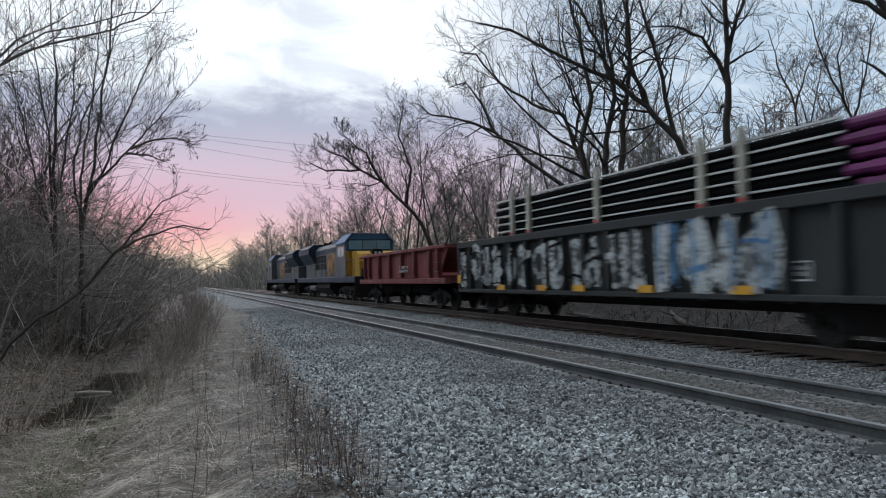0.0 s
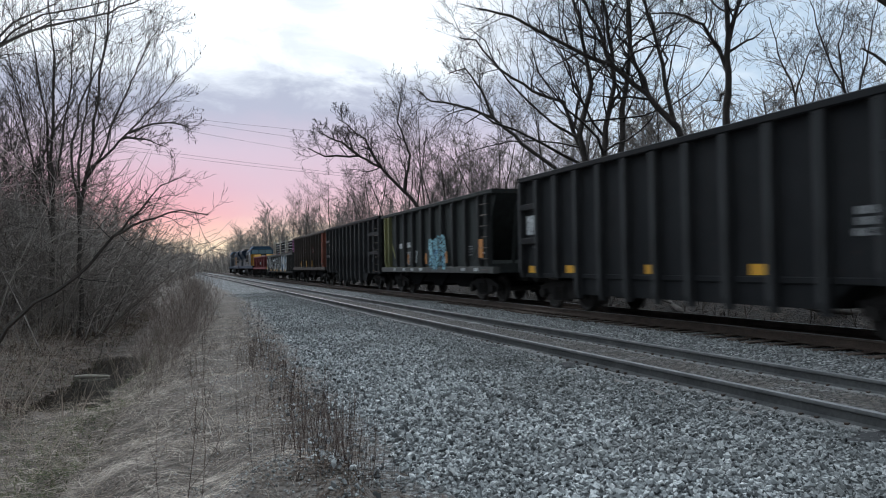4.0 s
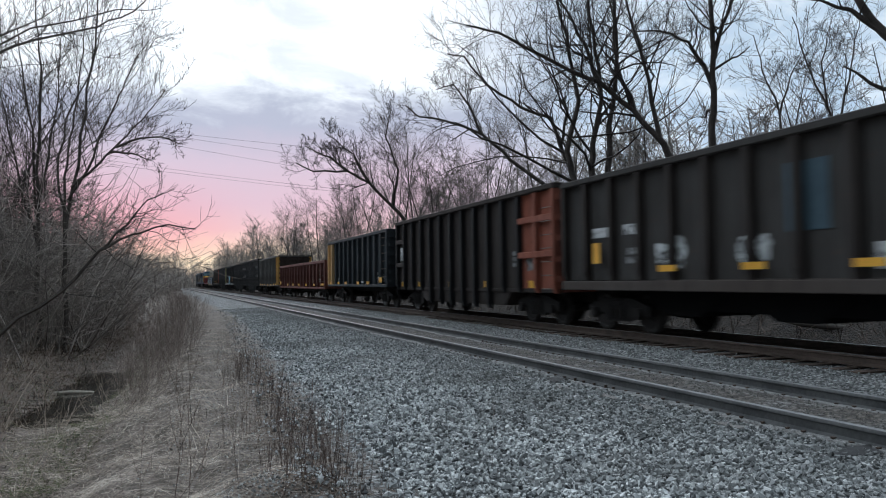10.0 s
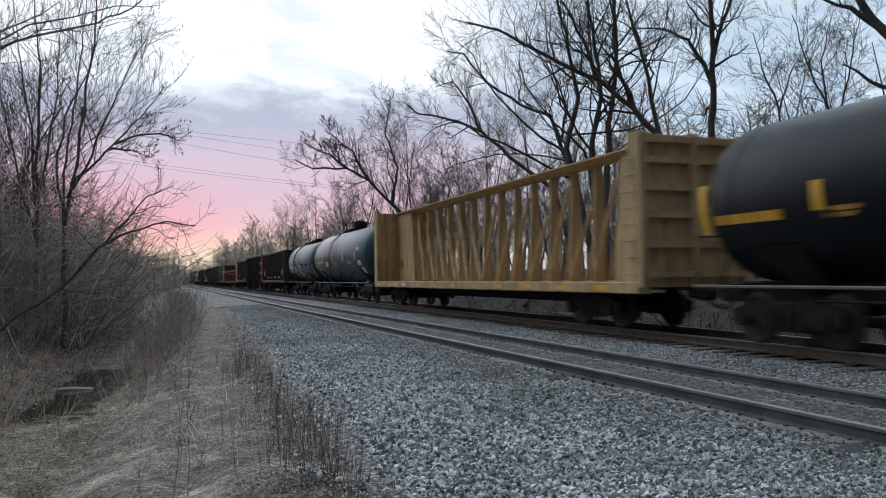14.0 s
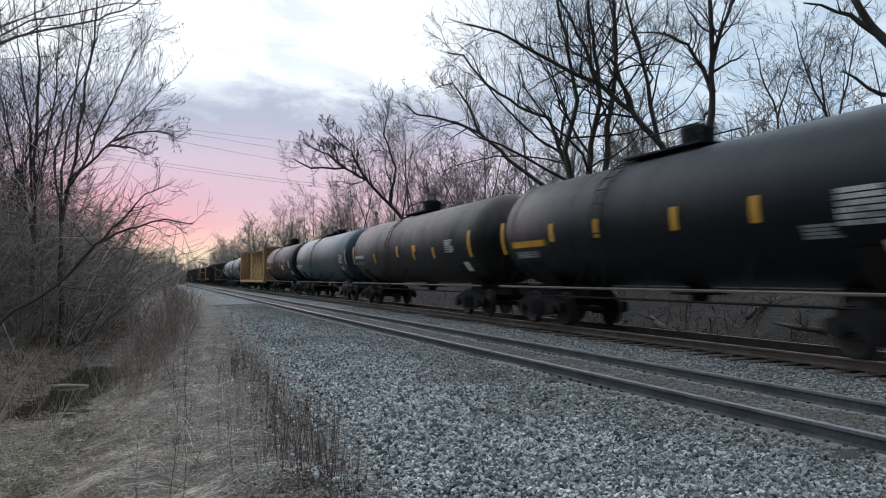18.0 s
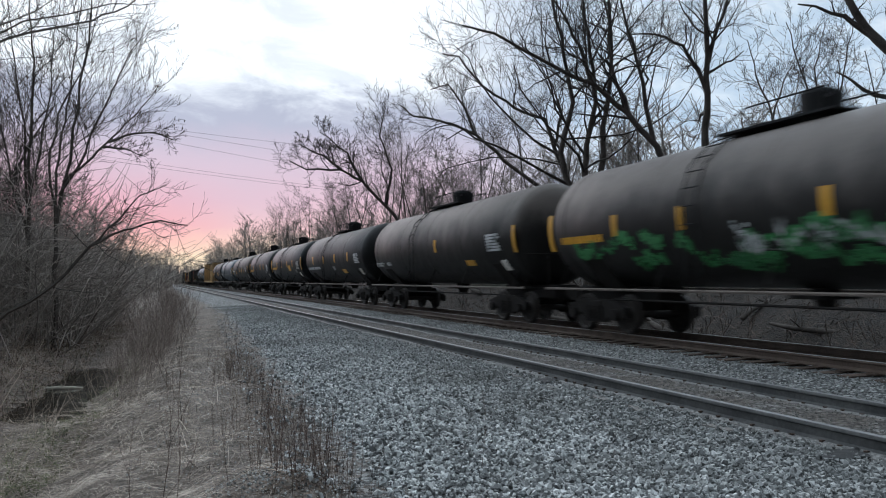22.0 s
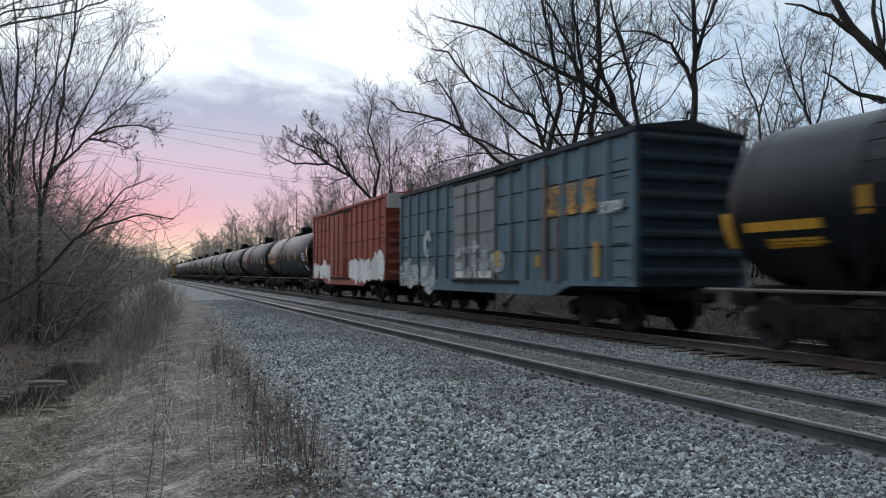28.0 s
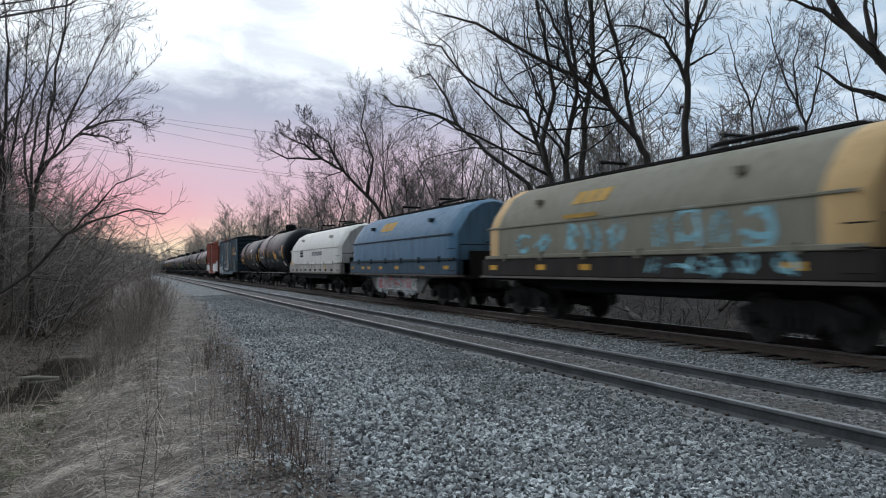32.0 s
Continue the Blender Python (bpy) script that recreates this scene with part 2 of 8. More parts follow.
def ground_material():
    m, n, bsdf = material("ground")
    co = n.add("ShaderNodeNewGeometry").outputs["Position"]
    x, y, z = n.add("ShaderNodeSeparateXYZ", i_0=co).outputs
    wide, mid, fine, grain = n.noise(co, 0.35, 5), n.noise(co, 2.2, 5, 0.6), n.noise(co, 14, 5, 0.65), n.noise(co, 55, 4, 0.7)
    cell = n.add("ShaderNodeTexVoronoi")
    n.put(cell.inputs["Vector"], co)
    cell.inputs["Scale"].default_value = 20
    cells = n.add("ShaderNodeSeparateColor", i_0=cell.outputs["Color"]).outputs[0]
    stone = n.mix(cells, (0.10, 0.103, 0.102), (0.60, 0.61, 0.60))
    stone = n.mix(n.step(mid, 0.45, 0.75, 0, 0.55), stone, (0.17, 0.165, 0.155))
    # gaps between the stones darkened, their shade put into the colour
    stone = n.mix(n.step(cell.outputs["Distance"], 0.35, 0.75, 0, 0.85), stone, (0.05, 0.05, 0.052))
    straw = n.mix(n.step(mid, 0.3, 0.7), (0.15, 0.12, 0.10), (0.36, 0.295, 0.245))
    straw = n.mix(n.step(fine, 0.40, 0.60, 0, 0.6), straw, (0.07, 0.057, 0.048))
    straw = n.mix(n.step(n.noise(co, 0.9, 5, 0.65), 0.42, 0.58, 0.5, 0.0), straw, (0.10, 0.082, 0.068))
    straw = n.mix(n.step(wide, 0.55, 0.7, 0, 0.15), straw, (0.10, 0.115, 0.05))
    litter = n.mix(n.step(fine, 0.35, 0.7), (0.13, 0.108, 0.088), (0.40, 0.335, 0.275))
    edge = n.math("SUBTRACT", x, n.math("MINIMUM", n.math("ADD", 0.85, n.math("MULTIPLY", y, 0.058)), 2.9))
    edge = n.math("ADD", edge, n.math("SUBTRACT", n.math("MULTIPLY", n.math("SUBTRACT", mid, 0.5), 1.6), 0.3))
    gravel = n.math("MULTIPLY", n.step(edge, -0.25, 0.25), n.step(n.math("ADD", x, mid), 14.7, 14.0))
    woods = n.step(n.math("ADD", x, n.math("MULTIPLY", mid, 1.5)), -1.6, -2.8)
    beyond = n.step(x, 13.2, 14.2)
    # bare grey earth with grit along the crest of the bank
    earth = n.mix(n.step(fine, 0.35, 0.65), (0.12, 0.102, 0.09), (0.40, 0.35, 0.31))
    earth = n.mix(n.step(grain, 0.45, 0.65, 0, 0.5), earth, (0.33, 0.30, 0.27))
    straw = n.mix(n.step(n.math("ADD", edge, n.math("MULTIPLY", n.math("SUBTRACT", wide, 0.5), 4.0)), -2.0, -0.6, 0.0, 0.45), straw, earth)
    soil = n.mix(woods, straw, litter)
    soil = n.mix(beyond, soil, n.mix(n.step(mid, 0.35, 0.65), n.mix(n.step(fine, 0.35, 0.7), (0.018, 0.015, 0.014), (0.055, 0.047, 0.041)), n.mix(n.step(fine, 0.4, 0.65), (0.03, 0.024, 0.02), (0.085, 0.066, 0.054))))
    bed = n.math("MULTIPLY", n.step(n.math("ABSOLUTE", n.math("SUBTRACT", x, XN)), 1.15, 0.75), n.step(mid, 0.25, 0.6, 0.45, 0.85))
    stone = n.mix(bed, stone, n.mix(cells, (0.045, 0.038, 0.033), (0.15, 0.125, 0.105)))
    beside = n.math("ABSOLUTE", n.math("SUBTRACT", n.math("ABSOLUTE", n.math("SUBTRACT", x, XN)), GAUGE / 2 + 0.036))
    stone = n.mix(n.math("MULTIPLY", n.step(n.math("ADD", beside, n.math("MULTIPLY", mid, 0.16)), 0.30, 0.18), 0.7), stone, n.mix(fine, (0.20, 0.20, 0.195), (0.46, 0.46, 0.45)))
    n.put(bsdf.inputs["Base Color"], n.mix(gravel, soil, stone))
    bsdf.inputs["Roughness"].default_value = 0.92
    height = n.math("ADD", n.math("MULTIPLY", fine, 0.7), n.math("ADD", n.math("MULTIPLY", grain, 0.35), n.math("MULTIPLY", cell.outputs["Distance"], -1.2)))
    relief(n, bsdf, height, 1.0, 0.045)
    return m


def blades(name, dark, mid, light, rough=0.9):
    """Dry stalks and leaves: each one a shade of its own."""
    m, n, bsdf = material(name)
    geo = n.add("ShaderNodeNewGeometry")
    patches = n.step(n.noise(geo.outputs["Position"], 2.6, 5, 0.65), 0.34, 0.66)
    tone = n.math("ADD", n.math("MULTIPLY", geo.outputs["Random Per Island"], 0.62), n.math("MULTIPLY", patches, 0.38))
    n.put(bsdf.inputs["Base Color"], n.ramp(tone, [(0.18, dark), (0.55, mid), (0.95, light)]))
    bsdf.inputs["Roughness"].default_value = rough
    return m


def stone_material():
    m, n, bsdf = material("ballast_stone")
    geo = n.add("ShaderNodeNewGeometry")
    co = geo.outputs["Position"]
    isl = geo.outputs["Random Per Island"]
    fine = n.noise(co, 60, 4, 0.6)
    wide = n.noise(co, 0.9, 4)
    colour = n.ramp(isl, [(0.0, (0.05, 0.052, 0.053)), (0.25, (0.20, 0.208, 0.208)), (0.55, (0.54, 0.558, 0.555)), (0.82, (0.86, 0.87, 0.86)), (1.0, (0.90, 0.90, 0.88))])
    colour = n.mix(n.step(wide, 0.45, 0.72, 0, 0.5), colour, (0.20, 0.198, 0.185))
    colour = n.mix(n.step(n.noise(co, 0.3, 3), 0.48, 0.66, 0, 0.5), colour, (0.15, 0.145, 0.13))
    x = n.add("ShaderNodeSeparateXYZ", i_0=co).outputs[0]
    colour = n.mix(n.step(n.math("ADD", x, n.math("MULTIPLY", n.noise(co, 0.7, 4, 0.6), 2.4)), 4.6, 6.4, 0, 0.55), colour, (0.145, 0.15, 0.143))
    bed = n.step(n.math("ABSOLUTE", n.math("SUBTRACT", x, XN)), 1.2, 0.7, 0, 0.72)
    colour = n.mix(bed, colour, (0.085, 0.073, 0.063))
    n.put(bsdf.inputs["Base Color"], n.mix(n.math("MULTIPLY", fine, 0.5), colour, (0.12, 0.12, 0.12)))
    bsdf.inputs["Roughness"].default_value = 0.9
    relief(n, bsdf, fine, 0.4, 0.01)
    return m


def water_material():
    m, n, bsdf = material("ditch_water")
    co = n.add("ShaderNodeNewGeometry").outputs["Position"]
    bsdf.inputs["Base Color"].default_value = (0.02, 0.02, 0.016, 1)
    bsdf.inputs["Roughness"].default_value = 0.12
    relief(n, bsdf, n.noise(co, 3.0, 3), 0.2, 0.03)
    return m


def glow_material(name, colour, strength):
    m, n, bsdf = material(name)
    bsdf.inputs["Base Color"].default_value = (*colour, 1)
    bsdf.inputs["Emission Color"].default_value = (*colour, 1)
    bsdf.inputs["Emission Strength"].default_value = strength
    return m


GROUND, STONE, WATER = ground_material(), stone_material(), water_material()
RAIL_SIDE = plain("rusty_rail_steel", (0.055, 0.038, 0.030), (0.12, 0.085, 0.066), 12, 0.7, 0.3, 0.3, 0.004)
RAIL_DUST = plain("dusty_rail_steel", (0.125, 0.10, 0.085), (0.215, 0.18, 0.16), 9, 0.75, 0.2, 0.3, 0.004)
RAIL_GREY = plain("grey_dusted_rail_steel", (0.045, 0.046, 0.047), (0.115, 0.115, 0.113), 9, 0.7, 0.3, 0.3, 0.004)
RAIL_DULL = plain("dull_rail_head", (0.20, 0.20, 0.205), (0.33, 0.33, 0.332), 20, 0.42, 0.7, 0.1, 0.002)
RAIL_TOP = plain("polished_rail_head", (0.30, 0.30, 0.31), (0.48, 0.48, 0.49), 20, 0.34, 0.9, 0.1, 0.002)
WOOD_TIE = plain("weathered_tie_wood", (0.045, 0.032, 0.026), (0.13, 0.095, 0.075), 10, 0.92, 0, 0.6, 0.01, 0.5)
OLD_WOOD = plain("grey_weathered_wood", (0.10, 0.095, 0.09), (0.24, 0.225, 0.21), 14, 0.92, 0, 0.5, 0.008, 0.3)
BARK = plain("grey_brown_bark", (0.05, 0.043, 0.038), (0.13, 0.112, 0.10), 9, 0.95, 0, 0.7, 0.02, 0.3)
TWIG_DARK = plain("dark_twig_bark", (0.040, 0.034, 0.031), (0.085, 0.074, 0.068), 6, 0.95, 0, 0.2, 0.004, 0.3)
TWIG = plain("bare_twig_bark", (0.10, 0.087, 0.08), (0.20, 0.175, 0.162), 6, 0.95, 0, 0.2, 0.004, 0.35)
# pale grey for the far woods: distance haze put into the twig colour
HAZY_TWIG = plain("hazy_grey_twigs", (0.20, 0.175, 0.156), (0.42, 0.375, 0.34), 4, 0.95, 0, 0.2, 0.004, 0.35)
THICKET = blades("grey_brown_thicket", (0.14, 0.12, 0.106), (0.30, 0.262, 0.235), (0.55, 0.49, 0.44))
BRUSH = blades("reddish_dry_brush", (0.10, 0.074, 0.062), (0.24, 0.188, 0.16), (0.52, 0.43, 0.37))
STRAW = plain("dead_grass", (0.25, 0.192, 0.152), (0.60, 0.49, 0.40), 3, 0.9, 0, 0.1, 0.002, 0.3)
MAT_GRASS = blades("matted_dead_grass", (0.10, 0.08, 0.067), (0.42, 0.345, 0.285), (0.86, 0.75, 0.64))
LONG_GRASS = blades("long_dead_grass", (0.22, 0.17, 0.13), (0.42, 0.34, 0.265), (0.80, 0.69, 0.57))
GREEN_GRASS = blades("faded_green_blades", (0.055, 0.06, 0.03), (0.12, 0.13, 0.06), (0.27, 0.27, 0.15))
LITTER = blades("brown_leaf_litter", (0.045, 0.032, 0.026), (0.15, 0.105, 0.08), (0.38, 0.29, 0.23))
DARK_LITTER = blades("dark_leaf_litter", (0.022, 0.017, 0.014), (0.075, 0.056, 0.045), (0.20, 0.155, 0.125))
WEED = blades("dark_red_weed_stem", (0.045, 0.028, 0.023), (0.095, 0.062, 0.05), (0.19, 0.135, 0.11))
LEAF = plain("withered_seed_pods", (0.06, 0.04, 0.03), (0.15, 0.10, 0.075), 12, 0.9, 0, 0.2, 0.004)
STEEL = paint("dark_truck_steel", (0.014, 0.0125, 0.012), (0.026, 0.022, 0.019), 0.6, 0.15, 0.75, 0.02)
WHEEL = plain("wheel_steel", (0.022, 0.019, 0.018), (0.055, 0.046, 0.041), 9, 0.6, 0.4, 0.2, 0.004)
BLACK = paint("black_car_paint", (0.010, 0.011, 0.013), (0.026, 0.024, 0.023), 0.5, 0.08, 0.6, 0.03)
CHARCOAL = paint("charcoal_car_paint", (0.040, 0.042, 0.043), (0.06, 0.056, 0.052), 0.5, 0.12, 0.65, 0.05)
BROWN = paint("dark_brown_car_paint", (0.074, 0.060, 0.052), (0.030, 0.024, 0.021), 0.5, 0.2, 0.65, 0.05)
# lighter copy of the black car paint: light on the posts put into colour
LIT_POST = paint("lit_black_post_paint", (0.064, 0.065, 0.067), (0.028, 0.027, 0.027), 0.5, 0.1, 0.65, 0.05)
SOOT = paint("soot_brown_car_paint", (0.043, 0.035, 0.031), (0.020, 0.016, 0.015), 0.6, 0.12, 0.65, 0.03)
SLATE = paint("slate_grey_car_paint", (0.125, 0.124, 0.118), (0.05, 0.045, 0.04), 0.55, 0.2, 0.65, 0.08)
ASH = paint("ash_grey_car_paint", (0.052, 0.057, 0.054), (0.026, 0.025, 0.023), 0.5, 0.2, 0.65, 0.05)
DUSK = paint("smoke_grey_car_paint", (0.052, 0.048, 0.045), (0.026, 0.022, 0.02), 0.5, 0.2, 0.65, 0.05)
# near-black of pipes and marks; under the cars it also holds the shade
PITCH = paint("pitch_black_and_underside_shade", (0.004, 0.004, 0.0045), (0.009, 0.008, 0.0075), 0.5, 0.05, 0.8, 0.0, 0.08)
TEAL = paint("blue_black_car_paint", (0.035, 0.044, 0.051), (0.03, 0.028, 0.026), 0.4, 0.1, 0.6, 0.05)
RUST = paint("rust_red_car_paint", (0.31, 0.095, 0.058), (0.10, 0.045, 0.034), 0.45, 0.4, 0.65, 0.12)
MAROON = paint("maroon_car_paint", (0.23, 0.050, 0.054), (0.08, 0.035, 0.032), 0.5, 0.15, 0.6, 0.15)
OXIDE = paint("oxide_red_gondola_paint", (0.165, 0.060, 0.050), (0.045, 0.027, 0.023), 0.6, 0.3, 0.65, 0.08)
BOX_RED = paint("brick_red_boxcar_paint", (0.43, 0.11, 0.07), (0.09, 0.035, 0.027), 0.45, 0.2, 0.55, 0.15)
BOX_BLUE = paint("faded_blue_boxcar_paint", (0.135, 0.20, 0.24), (0.05, 0.055, 0.06), 0.6, 0.3, 0.55, 0.15)
# dirty blue with the end walls' shade in the colour; also dark coil car trim
BOX_END = paint("dirty_shaded_blue_boxcar_end", (0.035, 0.060, 0.078), (0.015, 0.017, 0.02), 0.6, 0.2, 0.6, 0.04)
DOOR_GREY = paint("bare_grey_door", (0.26, 0.27, 0.27), (0.12, 0.11, 0.10), 0.5, 0.25, 0.55, 0.2)
YELLOW = paint("faded_yellow_paint", (0.62, 0.36, 0.075), (0.22, 0.13, 0.05), 0.5, 0.15, 0.6, 0.12)
TAN_YELLOW = paint("weathered_lumber_car_yellow", (0.56, 0.38, 0.19), (0.17, 0.12, 0.08), 0.8, 0.4, 0.65, 0.12)
CREAM = paint("pale_orange_paint", (0.72, 0.47, 0.22), (0.3, 0.2, 0.1), 0.35, 0.1, 0.6, 0.12)
OLIVE = paint("pale_olive_yellow_paint", (0.30, 0.29, 0.13), (0.12, 0.12, 0.07), 0.45, 0.1, 0.6, 0.12)
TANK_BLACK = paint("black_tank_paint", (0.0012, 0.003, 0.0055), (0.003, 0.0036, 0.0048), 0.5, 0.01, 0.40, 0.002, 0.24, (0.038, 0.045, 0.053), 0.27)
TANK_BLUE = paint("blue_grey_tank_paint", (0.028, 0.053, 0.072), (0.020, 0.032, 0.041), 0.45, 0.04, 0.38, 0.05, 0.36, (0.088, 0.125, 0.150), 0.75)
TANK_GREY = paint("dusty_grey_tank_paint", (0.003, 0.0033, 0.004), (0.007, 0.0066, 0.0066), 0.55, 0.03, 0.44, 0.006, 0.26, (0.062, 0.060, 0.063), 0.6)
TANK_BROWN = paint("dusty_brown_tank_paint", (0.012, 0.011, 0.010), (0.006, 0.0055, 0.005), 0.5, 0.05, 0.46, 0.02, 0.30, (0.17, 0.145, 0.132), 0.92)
HOOD_WHITE = paint("off_white_hood_paint", (0.84, 0.81, 0.76), (0.40, 0.31, 0.25), 0.35, 0.12, 0.55, 0.1)
FRAME_WHITE = paint("rust_stained_white_frame", (0.62, 0.58, 0.53), (0.14, 0.085, 0.06), 0.8, 0.5, 0.6, 0.1)
HOOD_BLUE = paint("sky_blue_hood_paint", (0.115, 0.225, 0.34), (0.055, 0.085, 0.11), 0.5, 0.12, 0.5, 0.10)
BEAM_BLUE = paint("dull_blue_frame_paint", (0.060, 0.115, 0.165), (0.03, 0.042, 0.055), 0.6, 0.2, 0.55, 0.06)
HOOD_OLIVE = paint("grey_olive_hood_paint", (0.26, 0.235, 0.175), (0.14, 0.12, 0.09), 0.4, 0.1, 0.55, 0.12)
LOCO_GREY = paint("locomotive_grey_paint", (0.125, 0.13, 0.14), (0.05, 0.05, 0.05), 0.55, 0.1, 0.5, 0.1)
LOCO_BLUE = paint("locomotive_blue_paint", (0.055, 0.16, 0.30), (0.05, 0.06, 0.07), 0.35, 0.08, 0.5, 0.12)
LOCO_DARK = paint("dark_blue_paint", (0.018, 0.035, 0.07), (0.04, 0.04, 0.04), 0.35, 0.08, 0.5, 0.1)
LOCO_YELLOW = paint("locomotive_yellow_paint", (0.56, 0.30, 0.035), (0.10, 0.06, 0.025), 0.55, 0.12, 0.5, 0.08)
REFLECT = plain("yellow_reflector", (0.58, 0.28, 0.022), (0.76, 0.40, 0.04), 6, 0.45, 0, 0.05, 0.001)
MARK = worn("worn_white_marking", (0.42, 0.42, 0.42), (0.72, 0.72, 0.72), 5, 0.42)
PALE = worn("worn_grey_marking", (0.20, 0.20, 0.20), (0.36, 0.36, 0.36), 6, 0.42)
CYAN = worn("pale_blue_spray_paint", (0.20, 0.44, 0.52), (0.36, 0.66, 0.74), 3, 0.45)
BLUE_SPRAY = worn("blue_spray_paint", (0.05, 0.15, 0.32), (0.14, 0.30, 0.48), 3, 0.45)
TAN_SPRAY = worn("faded_tan_spray_paint", (0.20, 0.13, 0.09), (0.36, 0.26, 0.18), 3, 0.50)
GREEN = worn("green_spray_paint", (0.03, 0.13, 0.05), (0.07, 0.30, 0.10), 3, 0.44)
SPRAY = worn("white_spray_paint", (0.36, 0.38, 0.38), (0.62, 0.63, 0.63), 3, 0.46)
BLUE_MARK = plain("blue_panel_paint", (0.04, 0.20, 0.48), (0.07, 0.28, 0.60), 4, 0.5, 0, 0.05, 0.001)
CREAM_WOOD = plain("pale_sawn_wood", (0.40, 0.37, 0.30), (0.66, 0.62, 0.53), 7, 0.85, 0, 0.2, 0.004)
BATTEN = plain("white_batten", (0.46, 0.46, 0.44), (0.68, 0.68, 0.66), 5, 0.7, 0, 0.05, 0.001)
CHALK = worn("worn_cream_spray_paint", (0.66, 0.62, 0.57), (0.86, 0.84, 0.80), 3, 0.34)
DIM_BLUE = plain("dim_blue_panel_paint", (0.022, 0.048, 0.068), (0.045, 0.085, 0.11), 4, 0.6, 0, 0.05, 0.001)
RUST_ORANGE = plain("orange_marking_paint", (0.42, 0.15, 0.03), (0.58, 0.25, 0.05), 5, 0.6, 0, 0.05, 0.001)
EMBLEM = worn("worn_yellow_emblem", (0.46, 0.21, 0.045), (0.60, 0.32, 0.07), 4.0, 0.50)
SKY_MARK = plain("pale_blue_panel_paint", (0.42, 0.55, 0.68), (0.56, 0.68, 0.78), 4, 0.5, 0, 0.05, 0.001)
RED_MARK = plain("red_panel_paint", (0.50, 0.05, 0.06), (0.66, 0.09, 0.10), 4, 0.5, 0, 0.05, 0.001)
PURPLE = plain("purple_pipe_caps", (0.06, 0.006, 0.045), (0.24, 0.022, 0.17), 14, 0.6, 0, 0.3, 0.01, 0.6)
PIPE = plain("black_coated_pipe", (0.004, 0.004, 0.005), (0.012, 0.012, 0.013), 6, 0.7, 0, 0.1, 0.003)
# the sky's reflection in the cab windows is put into this pale blue base
GLASS = plain("cab_glass_with_painted_sky", (0.16, 0.29, 0.40), (0.22, 0.36, 0.48), 3, 0.06, 0, 0.02, 0.001)
LAMP = glow_material("warm_lamp_glow", (1.0, 0.82, 0.6), 6.0)
WIRE = plain("dark_cable", (0.03, 0.03, 0.035), (0.05, 0.05, 0.055), 3, 0.6, 0, 0.1, 0.002)


